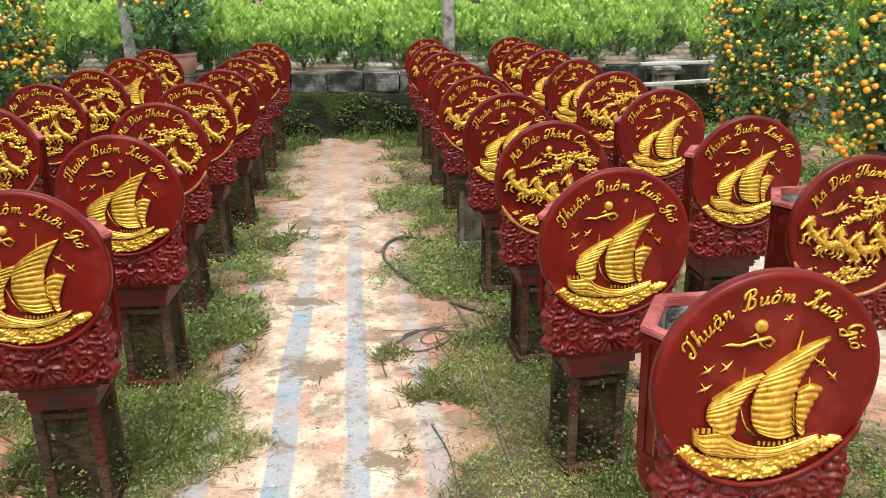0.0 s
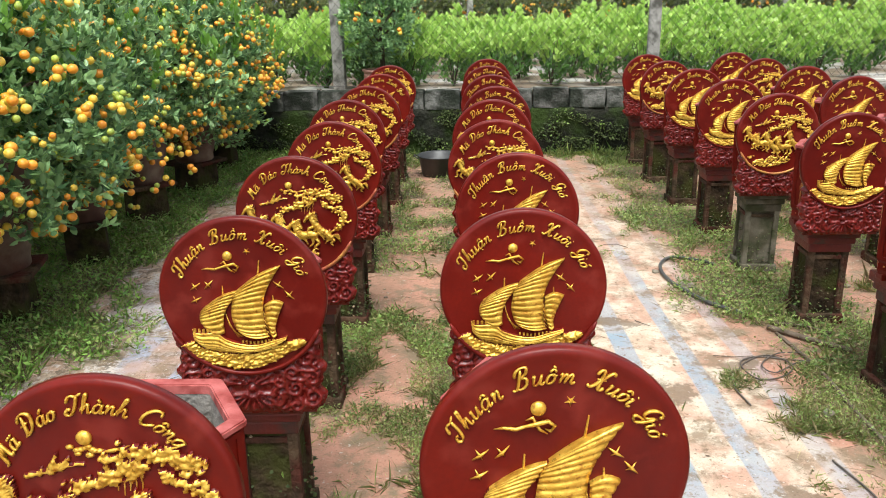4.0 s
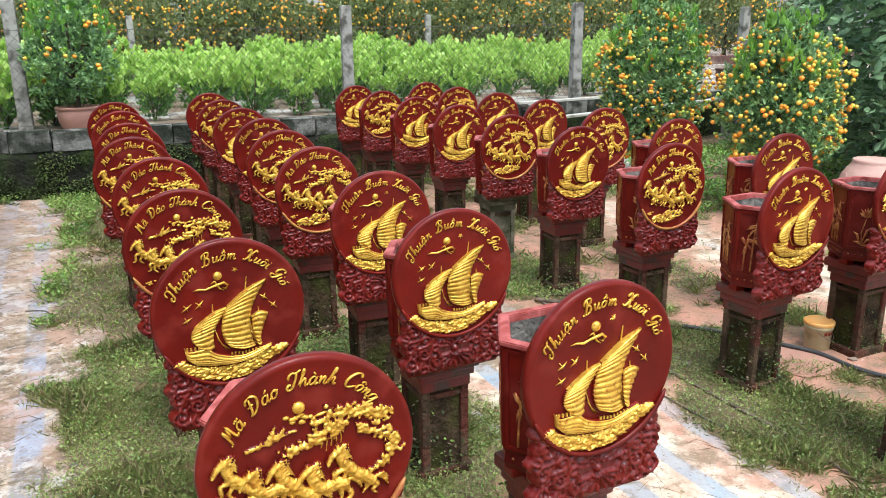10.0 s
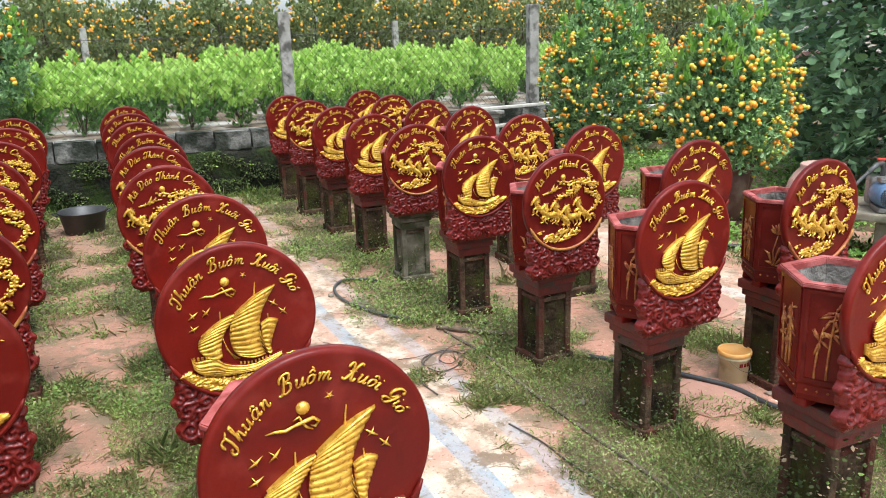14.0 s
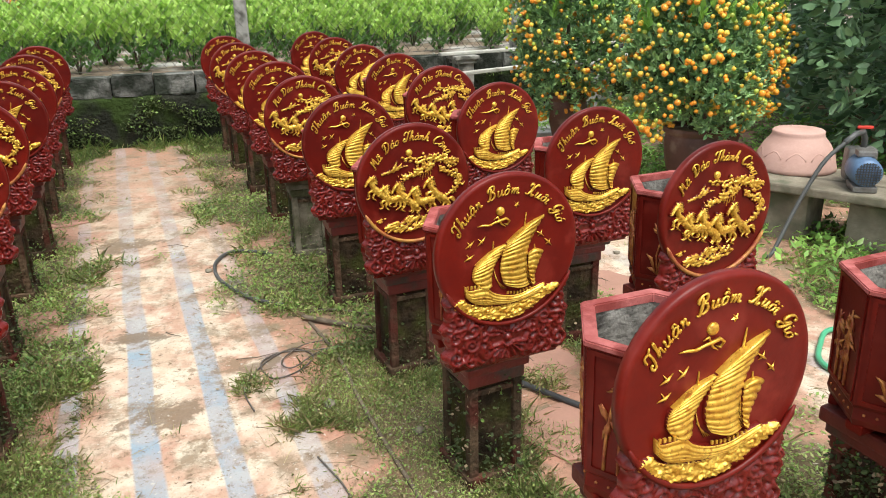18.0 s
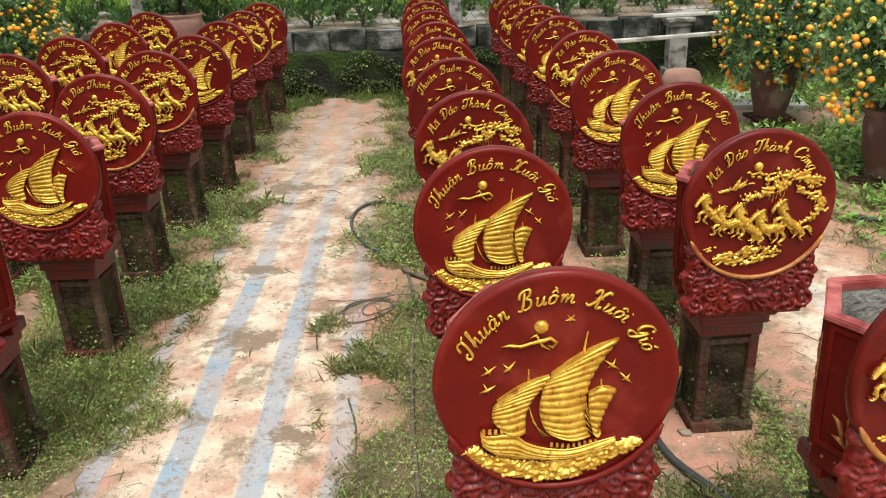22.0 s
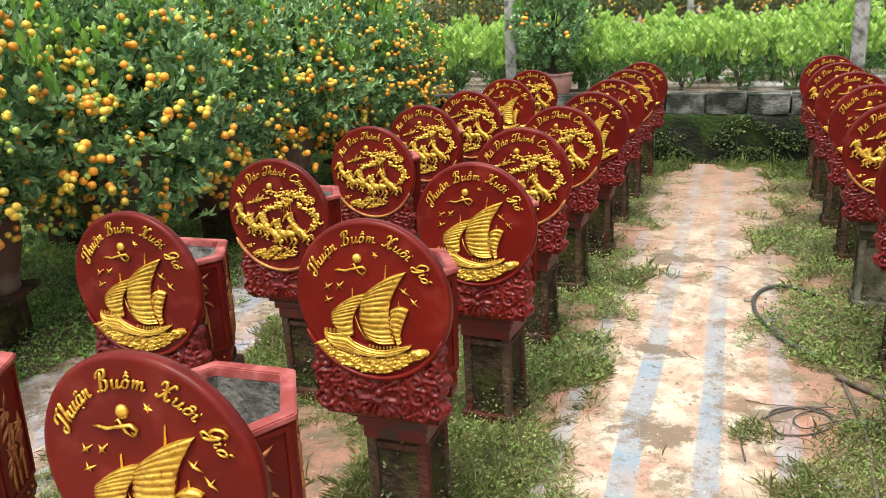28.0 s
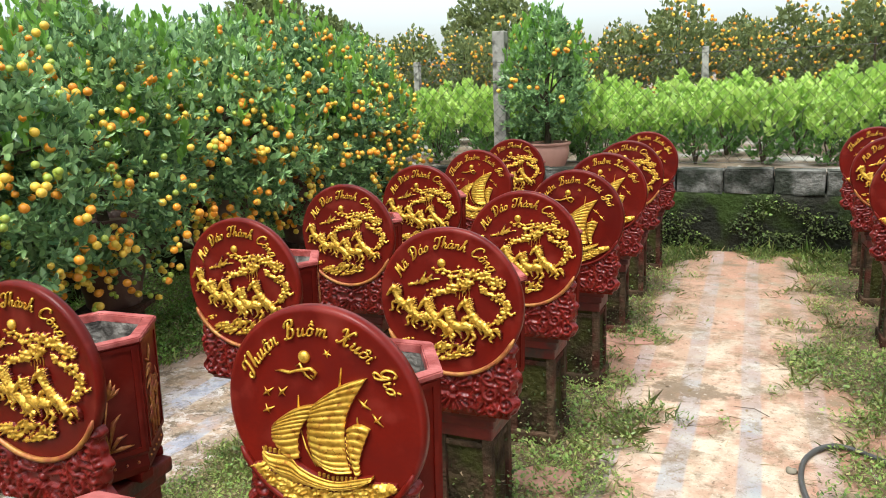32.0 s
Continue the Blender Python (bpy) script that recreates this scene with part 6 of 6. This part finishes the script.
    tagged(ob, "dry brown leaves and stalks on the ground", "leaf litter", kind="stuff")


LITTER = leaf_material("dry_litter", (0.14, 0.095, 0.055), (0.4, 0.3, 0.18), 0.9, 0.05)
undergrowth()


def moss_on_pedestals():
    """Small weeds rooted on the pedestals' lower faces."""
    rng = np.random.default_rng(66)
    base, way = [], []
    for row, (kinds, spots) in ROWS_OF_POTS.items():
        for x, y in spots:
            cx, cy = x + 0.009, y + 0.192
            n = rng.integers(260, 600)
            side = rng.integers(0, 4, n)
            u = rng.uniform(-0.09, 0.09, n)
            z = np.abs(rng.normal(0, 0.13, n)) % 0.40
            for s, uu, zz in zip(side, u, z):
                o = ((0, -1), (1, 0), (-1, 0), (0, 1))[s]
                px, py = cx + o[0] * 0.091 + (uu if o[0] == 0 else 0), cy + o[1] * 0.091 + (uu if o[1] == 0 else 0)
                base.append((px, py, zz))
                way.append((o[0] * 0.8 + rng.normal() * 0.5, o[1] * 0.8 + rng.normal() * 0.5, rng.normal() * 0.5 - 0.1))
    for x, y, count in ((1.385, 1.59, 2600), (0.598, 1.52, 700), (-1.134, 1.345, 500), (0.479, 2.363, 500)):
        side = rng.integers(0, 3, count)
        for s in side:
            o = ((0, -1), (1, 0), (-1, 0))[s]
            uu, zz = rng.uniform(-0.095, 0.095), rng.random() ** (0.8 if count > 2000 else 2.0) * 0.42
            off = 0.094 + rng.random() * 0.012
            base.append((x + o[0] * off + (uu if o[0] == 0 else 0), y + o[1] * off + (uu if o[1] == 0 else 0), zz))
            way.append((o[0] * 0.7 + rng.normal() * 0.6, o[1] * 0.7 + rng.normal() * 0.6, rng.normal() * 0.5 - 0.2))
    base, way = np.array(base), unit(np.array(way))
    n = len(base)
    ln = rng.uniform(0.007, 0.021, n)
    ob = new("pedestal_weeds", leaf_mesh("pedestal_weeds", base, way, sides_of(way, rng), ln, ln * 0.35, [MOSS, WEED, LITTER], rng.choice(3, n, p=(0.76, 0.12, 0.12)), 0.2, 0.2))
    tagged(ob, "tiny weeds and moss clinging to the pedestals", "weeds", kind="stuff")


moss_on_pedestals()


# ---------------------------------------------------------------- loose things in the yard
PIPE = material("grey_plastic_pipe", (0.085, 0.085, 0.08), 0.45, 0.0, (0.06, 0.06, 0.055), 14, 0.6, 60, 0.1, 0.002)
GREEN_HOSE = material("green_garden_hose", (0.1, 0.42, 0.22), 0.4, 0.0, (0.07, 0.32, 0.17), 20, 0.4, 60, 0.05, 0.001)
BLUE_PAINT = material("blue_motor_paint", (0.13, 0.22, 0.36), 0.4, 0.2, (0.08, 0.13, 0.22), 20, 0.5, 80, 0.1, 0.002)
STEEL = material("dull_cast_iron", (0.26, 0.26, 0.25), 0.5, 0.5, (0.16, 0.14, 0.12), 20, 0.6, 80, 0.25, 0.003)
BLACK = material("black_plastic", (0.025, 0.025, 0.027), 0.45, 0.0, (0.05, 0.05, 0.048), 14, 0.5, 60, 0.1, 0.002)
RED_PLASTIC = material("red_plastic", (0.62, 0.05, 0.03), 0.35, 0.0, (0.5, 0.04, 0.025), 20, 0.4, 60, 0.05, 0.001)
STONE = material("grey_stone_slab", (0.3, 0.265, 0.2), 0.9, 0.0, (0.16, 0.135, 0.1), 6, 0.7, 50, 0.5, 0.008, stain=(0.12, 0.12, 0.08), stain_scale=5, stain_amount=0.4)
PALE = material("pale_cement", (0.58, 0.56, 0.5), 0.85, 0.0, (0.4, 0.38, 0.33), 5, 0.7, 50, 0.4, 0.006, stain=(0.24, 0.22, 0.18), stain_scale=4, stain_amount=0.35)
PAIL_WHITE = material("pale_yellow_pail", (0.62, 0.56, 0.36), 0.45, 0.0, (0.5, 0.42, 0.22), 12, 0.6, 60, 0.1, 0.002, stain=(0.35, 0.28, 0.14), stain_scale=9, stain_amount=0.4)
PAIL_ORANGE = material("orange_paint_lid", (0.78, 0.3, 0.04), 0.5, 0.0, (0.72, 0.42, 0.14), 14, 0.7, 60, 0.1, 0.002)
PINK_CLAY = material("pink_clay", (0.44, 0.24, 0.18), 0.8, 0.0, (0.33, 0.19, 0.14), 6, 0.6, 60, 0.3, 0.004)
PINK_POT = material("pale_pink_clay", (0.56, 0.36, 0.3), 0.8, 0.0, (0.46, 0.28, 0.23), 6, 0.6, 60, 0.3, 0.004)
WOOD = material("dead_wood", (0.2, 0.155, 0.115), 0.9, 0.0, (0.11, 0.085, 0.06), 18, 0.7, 70, 0.5, 0.006)
BLUE_TARP = material("blue_plastic_sheet", (0.1, 0.36, 0.6), 0.45, 0.0, (0.07, 0.26, 0.46), 8, 0.6, 40, 0.3, 0.01)


def hose(name, label, category, pts, r, mat, n=6, lift=0.0):
    pts = smooth_curve([(x, y, 0) for x, y in pts], n)
    bm = bmesh.new()
    tube(bm, [(p.x, p.y, lie(p.x, p.y) + r + lift + 0.004) for p in pts], r, 7)
    return tagged(new(name, mesh_of(bm, name, mat, True)), label, category)


hose("garden_hose", "stiff grey hose curving out of the grass", "hose", [(-0.05, 4.78), (-0.14, 4.86), (-0.29, 4.91), (-0.39, 4.74), (-0.37, 4.45), (-0.23, 4.15), (-0.06, 3.98)], 0.011, PIPE)
hose("cable", "thin dark cable lying in loose coils", "cable", [(0.16, 3.42), (0.02, 3.42), (-0.12, 3.44), (-0.21, 3.36), (-0.17, 3.20), (-0.05, 3.24), (0.02, 3.36), (-0.06, 3.46), (-0.16, 3.40), (-0.24, 3.28), (-0.29, 3.12), (-0.26, 2.95)], 0.0036, HOSE, 8)
hose("cable", "thin dark cable looped in the grass", "cable", [(0.22, 3.46), (0.05, 3.38), (-0.08, 3.26), (-0.12, 3.34), (-0.02, 3.47), (0.1, 3.5)], 0.0033, HOSE, 8, 0.006)
hose("irrigation_pipe", "muddy grey pipe half sunk in weeds", "pipe", [(0.05, 3.74), (0.07, 3.65), (0.13, 3.3), (0.15, 2.94), (0.19, 2.56), (0.22, 2.31), (0.28, 1.9), (0.3, 1.5)], 0.009, WOOD, 6, -0.006)
hose("cable", "short black cable end on the mat", "cable", [(-0.06, 2.58), (0.0, 2.40), (0.03, 2.23), (0.1, 1.99), (0.24, 1.88)], 0.0036, HOSE)
hose("black_hose", "black hose running between the pedestals", "hose", [(0.6, 3.05), (0.78, 2.86), (0.93, 2.62), (1.03, 2.46), (1.09, 2.21), (1.3, 1.9)], 0.013, BLACK)
hose("cable", "bent dark wire on the side path", "cable", [(-3.05, 4.75), (-2.93, 4.7), (-2.86, 4.5), (-2.86, 4.4)], 0.0035, HOSE)
hose("branch", "dead branch lying by the pedestal", "branch", [(0.02, 3.79), (0.18, 3.66), (0.34, 3.54)], 0.014, WOOD)
hose("branch", "thin dead twig in the grass", "branch", [(0.06, 3.86), (0.2, 3.84), (0.36, 3.72)], 0.006, WOOD)
hose("branch", "thin dry twig on the side path", "branch", [(-2.45, 2.1), (-2.36, 2.24), (-2.3, 2.28)], 0.006, WOOD)
hose("garden_hose", "coiled bright green garden hose", "hose", [(2.47, 2.86), (2.36, 2.86), (2.25, 2.77), (2.13, 2.64), (2.12, 2.52), (2.25, 2.4), (2.42, 2.45), (2.5, 2.6)], 0.013, GREEN_HOSE)
hose("black_hose", "black water hose in the weeds", "hose", [(2.6, 4.5), (2.9, 4.35), (3.13, 4.25), (3.24, 4.08), (3.43, 3.9), (3.7, 3.7), (4.1, 3.5)], 0.014, BLACK)


def stick_litter():
    rnd = random.Random(90)
    for k in range(46):
        x, y = rnd.uniform(-3.4, 2.4), rnd.uniform(1.2, 6.5)
        a, ln = rnd.uniform(0, TAU), rnd.uniform(0.06, 0.2)
        bm = bmesh.new()
        z = lie(x, y) + 0.006
        tube(bm, [(0, 0, 0), (math.cos(a) * ln * 0.5, math.sin(a) * ln * 0.5, 0.006), (math.cos(a + 0.3) * ln, math.sin(a + 0.3) * ln, 0.0)], [0.002, 0.0025, 0.0012], 4)
        ob = new("twig", mesh_of(bm, "twig", WOOD))
        ob.location = (x, y, z)
        tagged(ob, "thin dry brown twig on the ground", "twig", "scattered twigs")
    for k in range(40):
        x, y = rnd.uniform(-3.2, 2.6), rnd.uniform(1.2, 6.0)
        bm = bmesh.new()
        r = rnd.uniform(0.008, 0.022)
        blob(bm, (0, 0, 0), (r * rnd.uniform(1, 1.6), r, r * 0.6), sub=2)
        for v in bm.verts:
            v.co += v.co.normalized() * noise.noise(v.co * 90) * r * 0.5
        ob = new("pebble", mesh_of(bm, "pebble", STONE if k % 3 else SOIL, True))
        ob.location, ob.rotation_euler = (x, y, lie(x, y) + r * 0.3), (0, 0, rnd.uniform(0, 6))
        tagged(ob, "small muddy stone on the ground", "stone", "scattered stones")
    for x, y, sx, sy in ((-1.27, 4.22, 0.15, 0.11), (-1.42, 6.0, 0.2, 0.14), (0.9, 2.46, 0.24, 0.2), (1.65, 3.62, 0.3, 0.34), (0.95, 3.0, 0.2, 0.16)):
        bm = bmesh.new()
        n = 12
        pts = [Vector((sx * math.cos(TAU * i / n) * rnd.uniform(0.8, 1.1), sy * math.sin(TAU * i / n) * rnd.uniform(0.8, 1.1), 0)) for i in range(n)]
        low = [bm.verts.new(p + Vector((0, 0, -0.02))) for p in pts]
        mid = [bm.verts.new(p + Vector((0, 0, 0.014))) for p in pts]
        top = [bm.verts.new(p * 0.93 + Vector((0, 0, 0.022))) for p in pts]
        bm.faces.new(top)
        for a, b in ((low, mid), (mid, top)):
            for i in range(n):
                bm.faces.new((a[i], a[(i + 1) % n], b[(i + 1) % n], b[i]))
        ob = new("paving_slab", mesh_of(bm, "paving_slab", PINK_CLAY))
        ob.location = (x, y, lie(x, y) - 0.012)
        tagged(ob, "broken flat pinkish slab sunk in the grass", "slab", "broken slabs")


stick_litter()


def pail():
    t = thing("paint_pail", "stained yellow paint pail with an orange lid", "pail", at=pose(1.1, 2.56, lie(1.1, 2.56), 0, 0, 20) @ Matrix.Scale(0.82, 4))
    bm = bmesh.new()
    lathe(bm, [(0.074, 0), (0.078, 0.004), (0.086, 0.15), (0.091, 0.152), (0.091, 0.162), (0.087, 0.165), (0.088, 0.18)], 32)
    part("bucket", bm, PAIL_WHITE, t, smooth=True)
    bm = bmesh.new()
    lathe(bm, [(0.0945, 0.172), (0.0955, 0.18), (0.0945, 0.192), (0.088, 0.196), (0.084, 0.188), (0.002, 0.186)], 32)
    part("lid", bm, PAIL_ORANGE, t, "orange lid", True)
    bm = bmesh.new()
    pts = [(0.094 * math.cos(a), 0.094 * math.sin(a), 0.155 - 0.075 * math.sin((a - 3.4) / 2.9 * PI)) for a in [3.4 + 2.9 * k / 12 for k in range(13)]]
    tube(bm, pts, 0.0022, 5)
    part("handle", bm, STEEL, t, "thin wire handle")
    for k, w in enumerate((0.02, 0.016, 0.02)):
        a = 4.15 + 0.3 * k
        bm = bmesh.new()
        box(bm, (0, 0, 0), (w, 0.0016, 0.022))
        ob = part("label_bar", bm, RED_CARVED, t, "dark red printed mark")
        ob.matrix_basis = Matrix.Translation((0.0855 * math.cos(a), 0.0855 * math.sin(a), 0.125)) @ Matrix.Rotation(a + PI / 2, 4, "Z")


pail()


def basin():
    t = thing("rubber_basin", "black rubber basin standing in the grass", "basin", at=pose(-2.17, 7.42, lie(-2.17, 7.42)))
    bm = bmesh.new()
    lathe(bm, [(0.001, 0.0), (0.14, 0.0), (0.165, 0.01), (0.2, 0.19), (0.215, 0.2), (0.213, 0.212), (0.195, 0.205), (0.16, 0.03), (0.001, 0.025)], 32)
    part("bowl", bm, BLACK, t, smooth=True)
    for s in (-1, 1):
        bm = bmesh.new()
        tube(bm, [(s * 0.2, -0.05, 0.18), (s * 0.245, -0.03, 0.2), (s * 0.245, 0.03, 0.2), (s * 0.2, 0.05, 0.18)], 0.008, 6)
        part("handle", bm, BLACK, t)


basin()


def bench():
    turn = -55
    m = pose(3.43, 3.92, 0, 0, 0, turn)
    t = thing("stone_bench", "low bench of grey cement slabs on rough blocks", "bench", at=m)
    for y, w in ((-0.2, 0.26), (0.12, 0.3)):
        bm = bmesh.new()
        box(bm, (0.23, y, 0.35), (1.7, w, 0.055), 0.012)
        part("slab", bm, STONE, t)
    for x in (-0.36, 0.2, 0.8):
        bm = bmesh.new()
        box(bm, (x, -0.03, 0.145), (0.34, 0.42, 0.355), 0.03)
        part("block", bm, STONE, t)
    # upturned pink clay pot
    p = thing("clay_pot", "upturned pale pink clay pot with scrolled relief", "pot", at=m @ pose(-0.4, 0.14, 0.379, 0, 0, 20) @ Matrix.Diagonal((0.93, 0.93, 0.9, 1.0)))
    bm = bmesh.new()
    lathe(bm, [(0.262, 0), (0.272, 0.008), (0.27, 0.03), (0.252, 0.11), (0.215, 0.185), (0.175, 0.235), (0.17, 0.255), (0.172, 0.272), (0.163, 0.28), (0.03, 0.278), (0.001, 0.272)], 44)
    part("body", bm, PINK_POT, p, smooth=True)
    for k in range(10):
        a0 = TAU * k / 10
        bm = bmesh.new()
        tube(bm, [((0.252 - 0.022 * math.sin(s * PI)) * math.cos(a0 + 0.5 * s), (0.252 - 0.022 * math.sin(s * PI)) * math.sin(a0 + 0.5 * s), 0.10 + 0.05 * math.sin(s * PI)) for s in (0, 0.2, 0.4, 0.6, 0.8, 1.0)], 0.006, 6)
        part("relief_scroll", bm, PINK_POT, p, smooth=True)
    # pump
    q = thing("water_pump", "small electric water pump with a blue motor", "pump", at=m @ pose(0.07, -0.19, 0.379, 0, 0, 25))
    bm = bmesh.new()
    lathe(bm, [(0.001, -0.1), (0.07, -0.1), (0.085, -0.09), (0.088, -0.02), (0.082, 0.08), (0.07, 0.1), (0.001, 0.1)], 28)
    bmesh.ops.rotate(bm, cent=(0, 0, 0), matrix=Matrix.Rotation(PI / 2, 3, "X"), verts=bm.verts)
    bmesh.ops.translate(bm, vec=(0, 0, 0.115), verts=bm.verts)
    motor = part("motor", bm, BLUE_PAINT, q, "blue painted motor", True)
    for k in range(-4, 5):
        h = math.sqrt(max(0.07 ** 2 - (k * 0.015) ** 2, 0))
        for vertical in (True, False):
            bm = bmesh.new()
            c = (k * 0.015, -0.103, 0.115) if vertical else (0, -0.105, 0.115 + k * 0.015)
            box(bm, c, (0.004, 0.004, 2 * h) if vertical else (2 * h, 0.004, 0.004))
            part("grille_bar", bm, BLACK, motor)
    bm = bmesh.new()
    box(bm, (0, 0.0, 0.02), (0.13, 0.18, 0.036), 0.008)
    part("base_plate", bm, STEEL, q)
    bm = bmesh.new()
    box(bm, (0.01, 0.16, 0.12), (0.17, 0.13, 0.2), 0.03)
    part("pump_casing", bm, STEEL, q)
    bm = bmesh.new()
    box(bm, (0.0, 0.02, 0.215), (0.1, 0.09, 0.035), 0.008)
    part("terminal_box", bm, STEEL, q)
    bm = bmesh.new()
    tube(bm, [(0.02, 0.16, 0.21), (0.02, 0.16, 0.27), (0.0, 0.14, 0.315), (-0.05, 0.09, 0.31), (-0.12, 0.02, 0.27)], 0.018, 9)
    part("outlet_pipe", bm, PIPE, q, smooth=True)
    bm = bmesh.new()
    box(bm, (0.01, 0.15, 0.34), (0.085, 0.02, 0.018), 0.005)
    part("valve_handle", bm, RED_PLASTIC, q, "red valve handle")
    bm = bmesh.new()
    a = (m @ pose(0.07, -0.19, 0.379, 0, 0, 25)) @ Vector((-0.115, 0.025, 0.272))
    tube(bm, smooth_curve([a, a + Vector((-0.12, 0.02, -0.12)), a + Vector((-0.26, 0.02, -0.36)), a + Vector((-0.42, -0.02, -0.62)), Vector((a.x - 0.5, a.y - 0.06, lie(a.x - 0.5, a.y - 0.06) + 0.02))], 6), 0.0125, 8)
    tagged(new("suction_hose", mesh_of(bm, "suction_hose", PIPE, True)), "grey rubber hose hanging from the pump", "hose")
    b = thing("trough", "dull grey trough standing behind the pump", "trough", at=m @ pose(0.75, 0.1, 0.379))
    bm = bmesh.new()
    lathe(bm, [(0.15, 0), (0.16, 0.01), (0.2, 0.18), (0.205, 0.19), (0.19, 0.19), (0.15, 0.03), (0.001, 0.03)], 24)
    part("bowl", bm, CLAY_PALE, b, smooth=True)


bench()


def rails():
    """Long pale rails on low pedestals before the wall, where potted trees stood."""
    ped = thing("rail_pedestal", "short weathered cement pedestal under pale rails", "pedestal", "pedestals under the rails")
    for z, s, h in ((0.27, 0.20, 0.6), (0.05, 0.26, 0.12), (0.585, 0.25, 0.05), (0.63, 0.30, 0.045)):
        bm = bmesh.new()
        box(bm, (0, 0, z), (s, s, h), 0.012)
        part("slab" if h < 0.1 else "plinth" if h < 0.2 else "shaft", bm, POST, ped)
    scatter(ped, [(2.49, 8.93, 0.06, 4, 1.0), (4.4, 9.255, 0.06, 8, 1.0), (6.75, 9.66, 0.06, 10, 1.0), (1.36, 7.85, -0.07, 18, 1.0), (4.0, 8.78, -0.07, 20, 1.0), (6.15, 9.55, -0.07, 20, 1.0)])
    for (xa, ya), (xb, yb), z in (((2.2, 8.88), (6.9, 9.68), 0.735), ((1.2, 7.79), (6.4, 9.64), 0.603)):
        bm = bmesh.new()
        box(bm, (0, 0, 0), (math.hypot(xb - xa, yb - ya), 0.085, 0.035), 0.008)
        ob = new("rail", mesh_of(bm, "rail", PALE))
        ob.matrix_basis = pose((xa + xb) / 2, (ya + yb) / 2, z, 0, 0, math.degrees(math.atan2(yb - ya, xb - xa)))
        tagged(ob, "long pale cement rail laid across pedestals", "rail", "rails before the wall")
    b = thing("clay_pot", "squat pink clay pot turned upside down", "pot", at=pose(2.5, 8.6, 0))
    bm = bmesh.new()
    lathe(bm, [(0.2, 0), (0.21, 0.02), (0.215, 0.1), (0.18, 0.18), (0.14, 0.2), (0.001, 0.195)], 30)
    part("body", bm, PINK_CLAY, b, smooth=True)
    bm = bmesh.new()
    box(bm, (0, 0, 0.02), (1.05, 0.8, 0.07), 0.012)
    ob = new("cement_slab", mesh_of(bm, "cement_slab", PALE))
    ob.matrix_basis = pose(2.95, 7.9, lie(2.95, 7.9), 0, 0, -8)
    tagged(ob, "pale cement slab lying on the ground", "slab")
    q = thing("clay_pot", "brown clay pot standing on the rail", "pot", at=pose(5.98, 9.52, 0.752))
    clay_pot(q, 0.3, 0.17, CLAY)
    # blue sheet thrown in a heap
    bm = bmesh.new()
    n, grid = 18, []
    for r in range(n + 1):
        row = []
        for c in range(n + 1):
            u, v = 2 * c / n - 1, 2 * r / n - 1
            k = max(1 - max(abs(u), abs(v)) ** 1.6, 0.0)
            fold = noise.noise(Vector((u * 2.6, v * 2.6, 4.0)))
            row.append(bm.verts.new((0.34 * u + 0.05 * fold, 0.22 * v + 0.04 * noise.noise(Vector((u * 3, v * 3, 9.0))), max(0.44 * k * (0.8 + 0.55 * fold) - 0.01, -0.01))))
        grid.append(row)
    for a, b in zip(grid, grid[1:]):
        for c in range(n):
            bm.faces.new((a[c], a[c + 1], b[c + 1], b[c]))
    ob = new("plastic_sheet", mesh_of(bm, "plastic_sheet", BLUE_TARP, True))
    ob.location = (6.05, 8.45, 0.0)
    tagged(ob, "crumpled blue plastic sheet heaped before the rails", "plastic sheet")


rails()
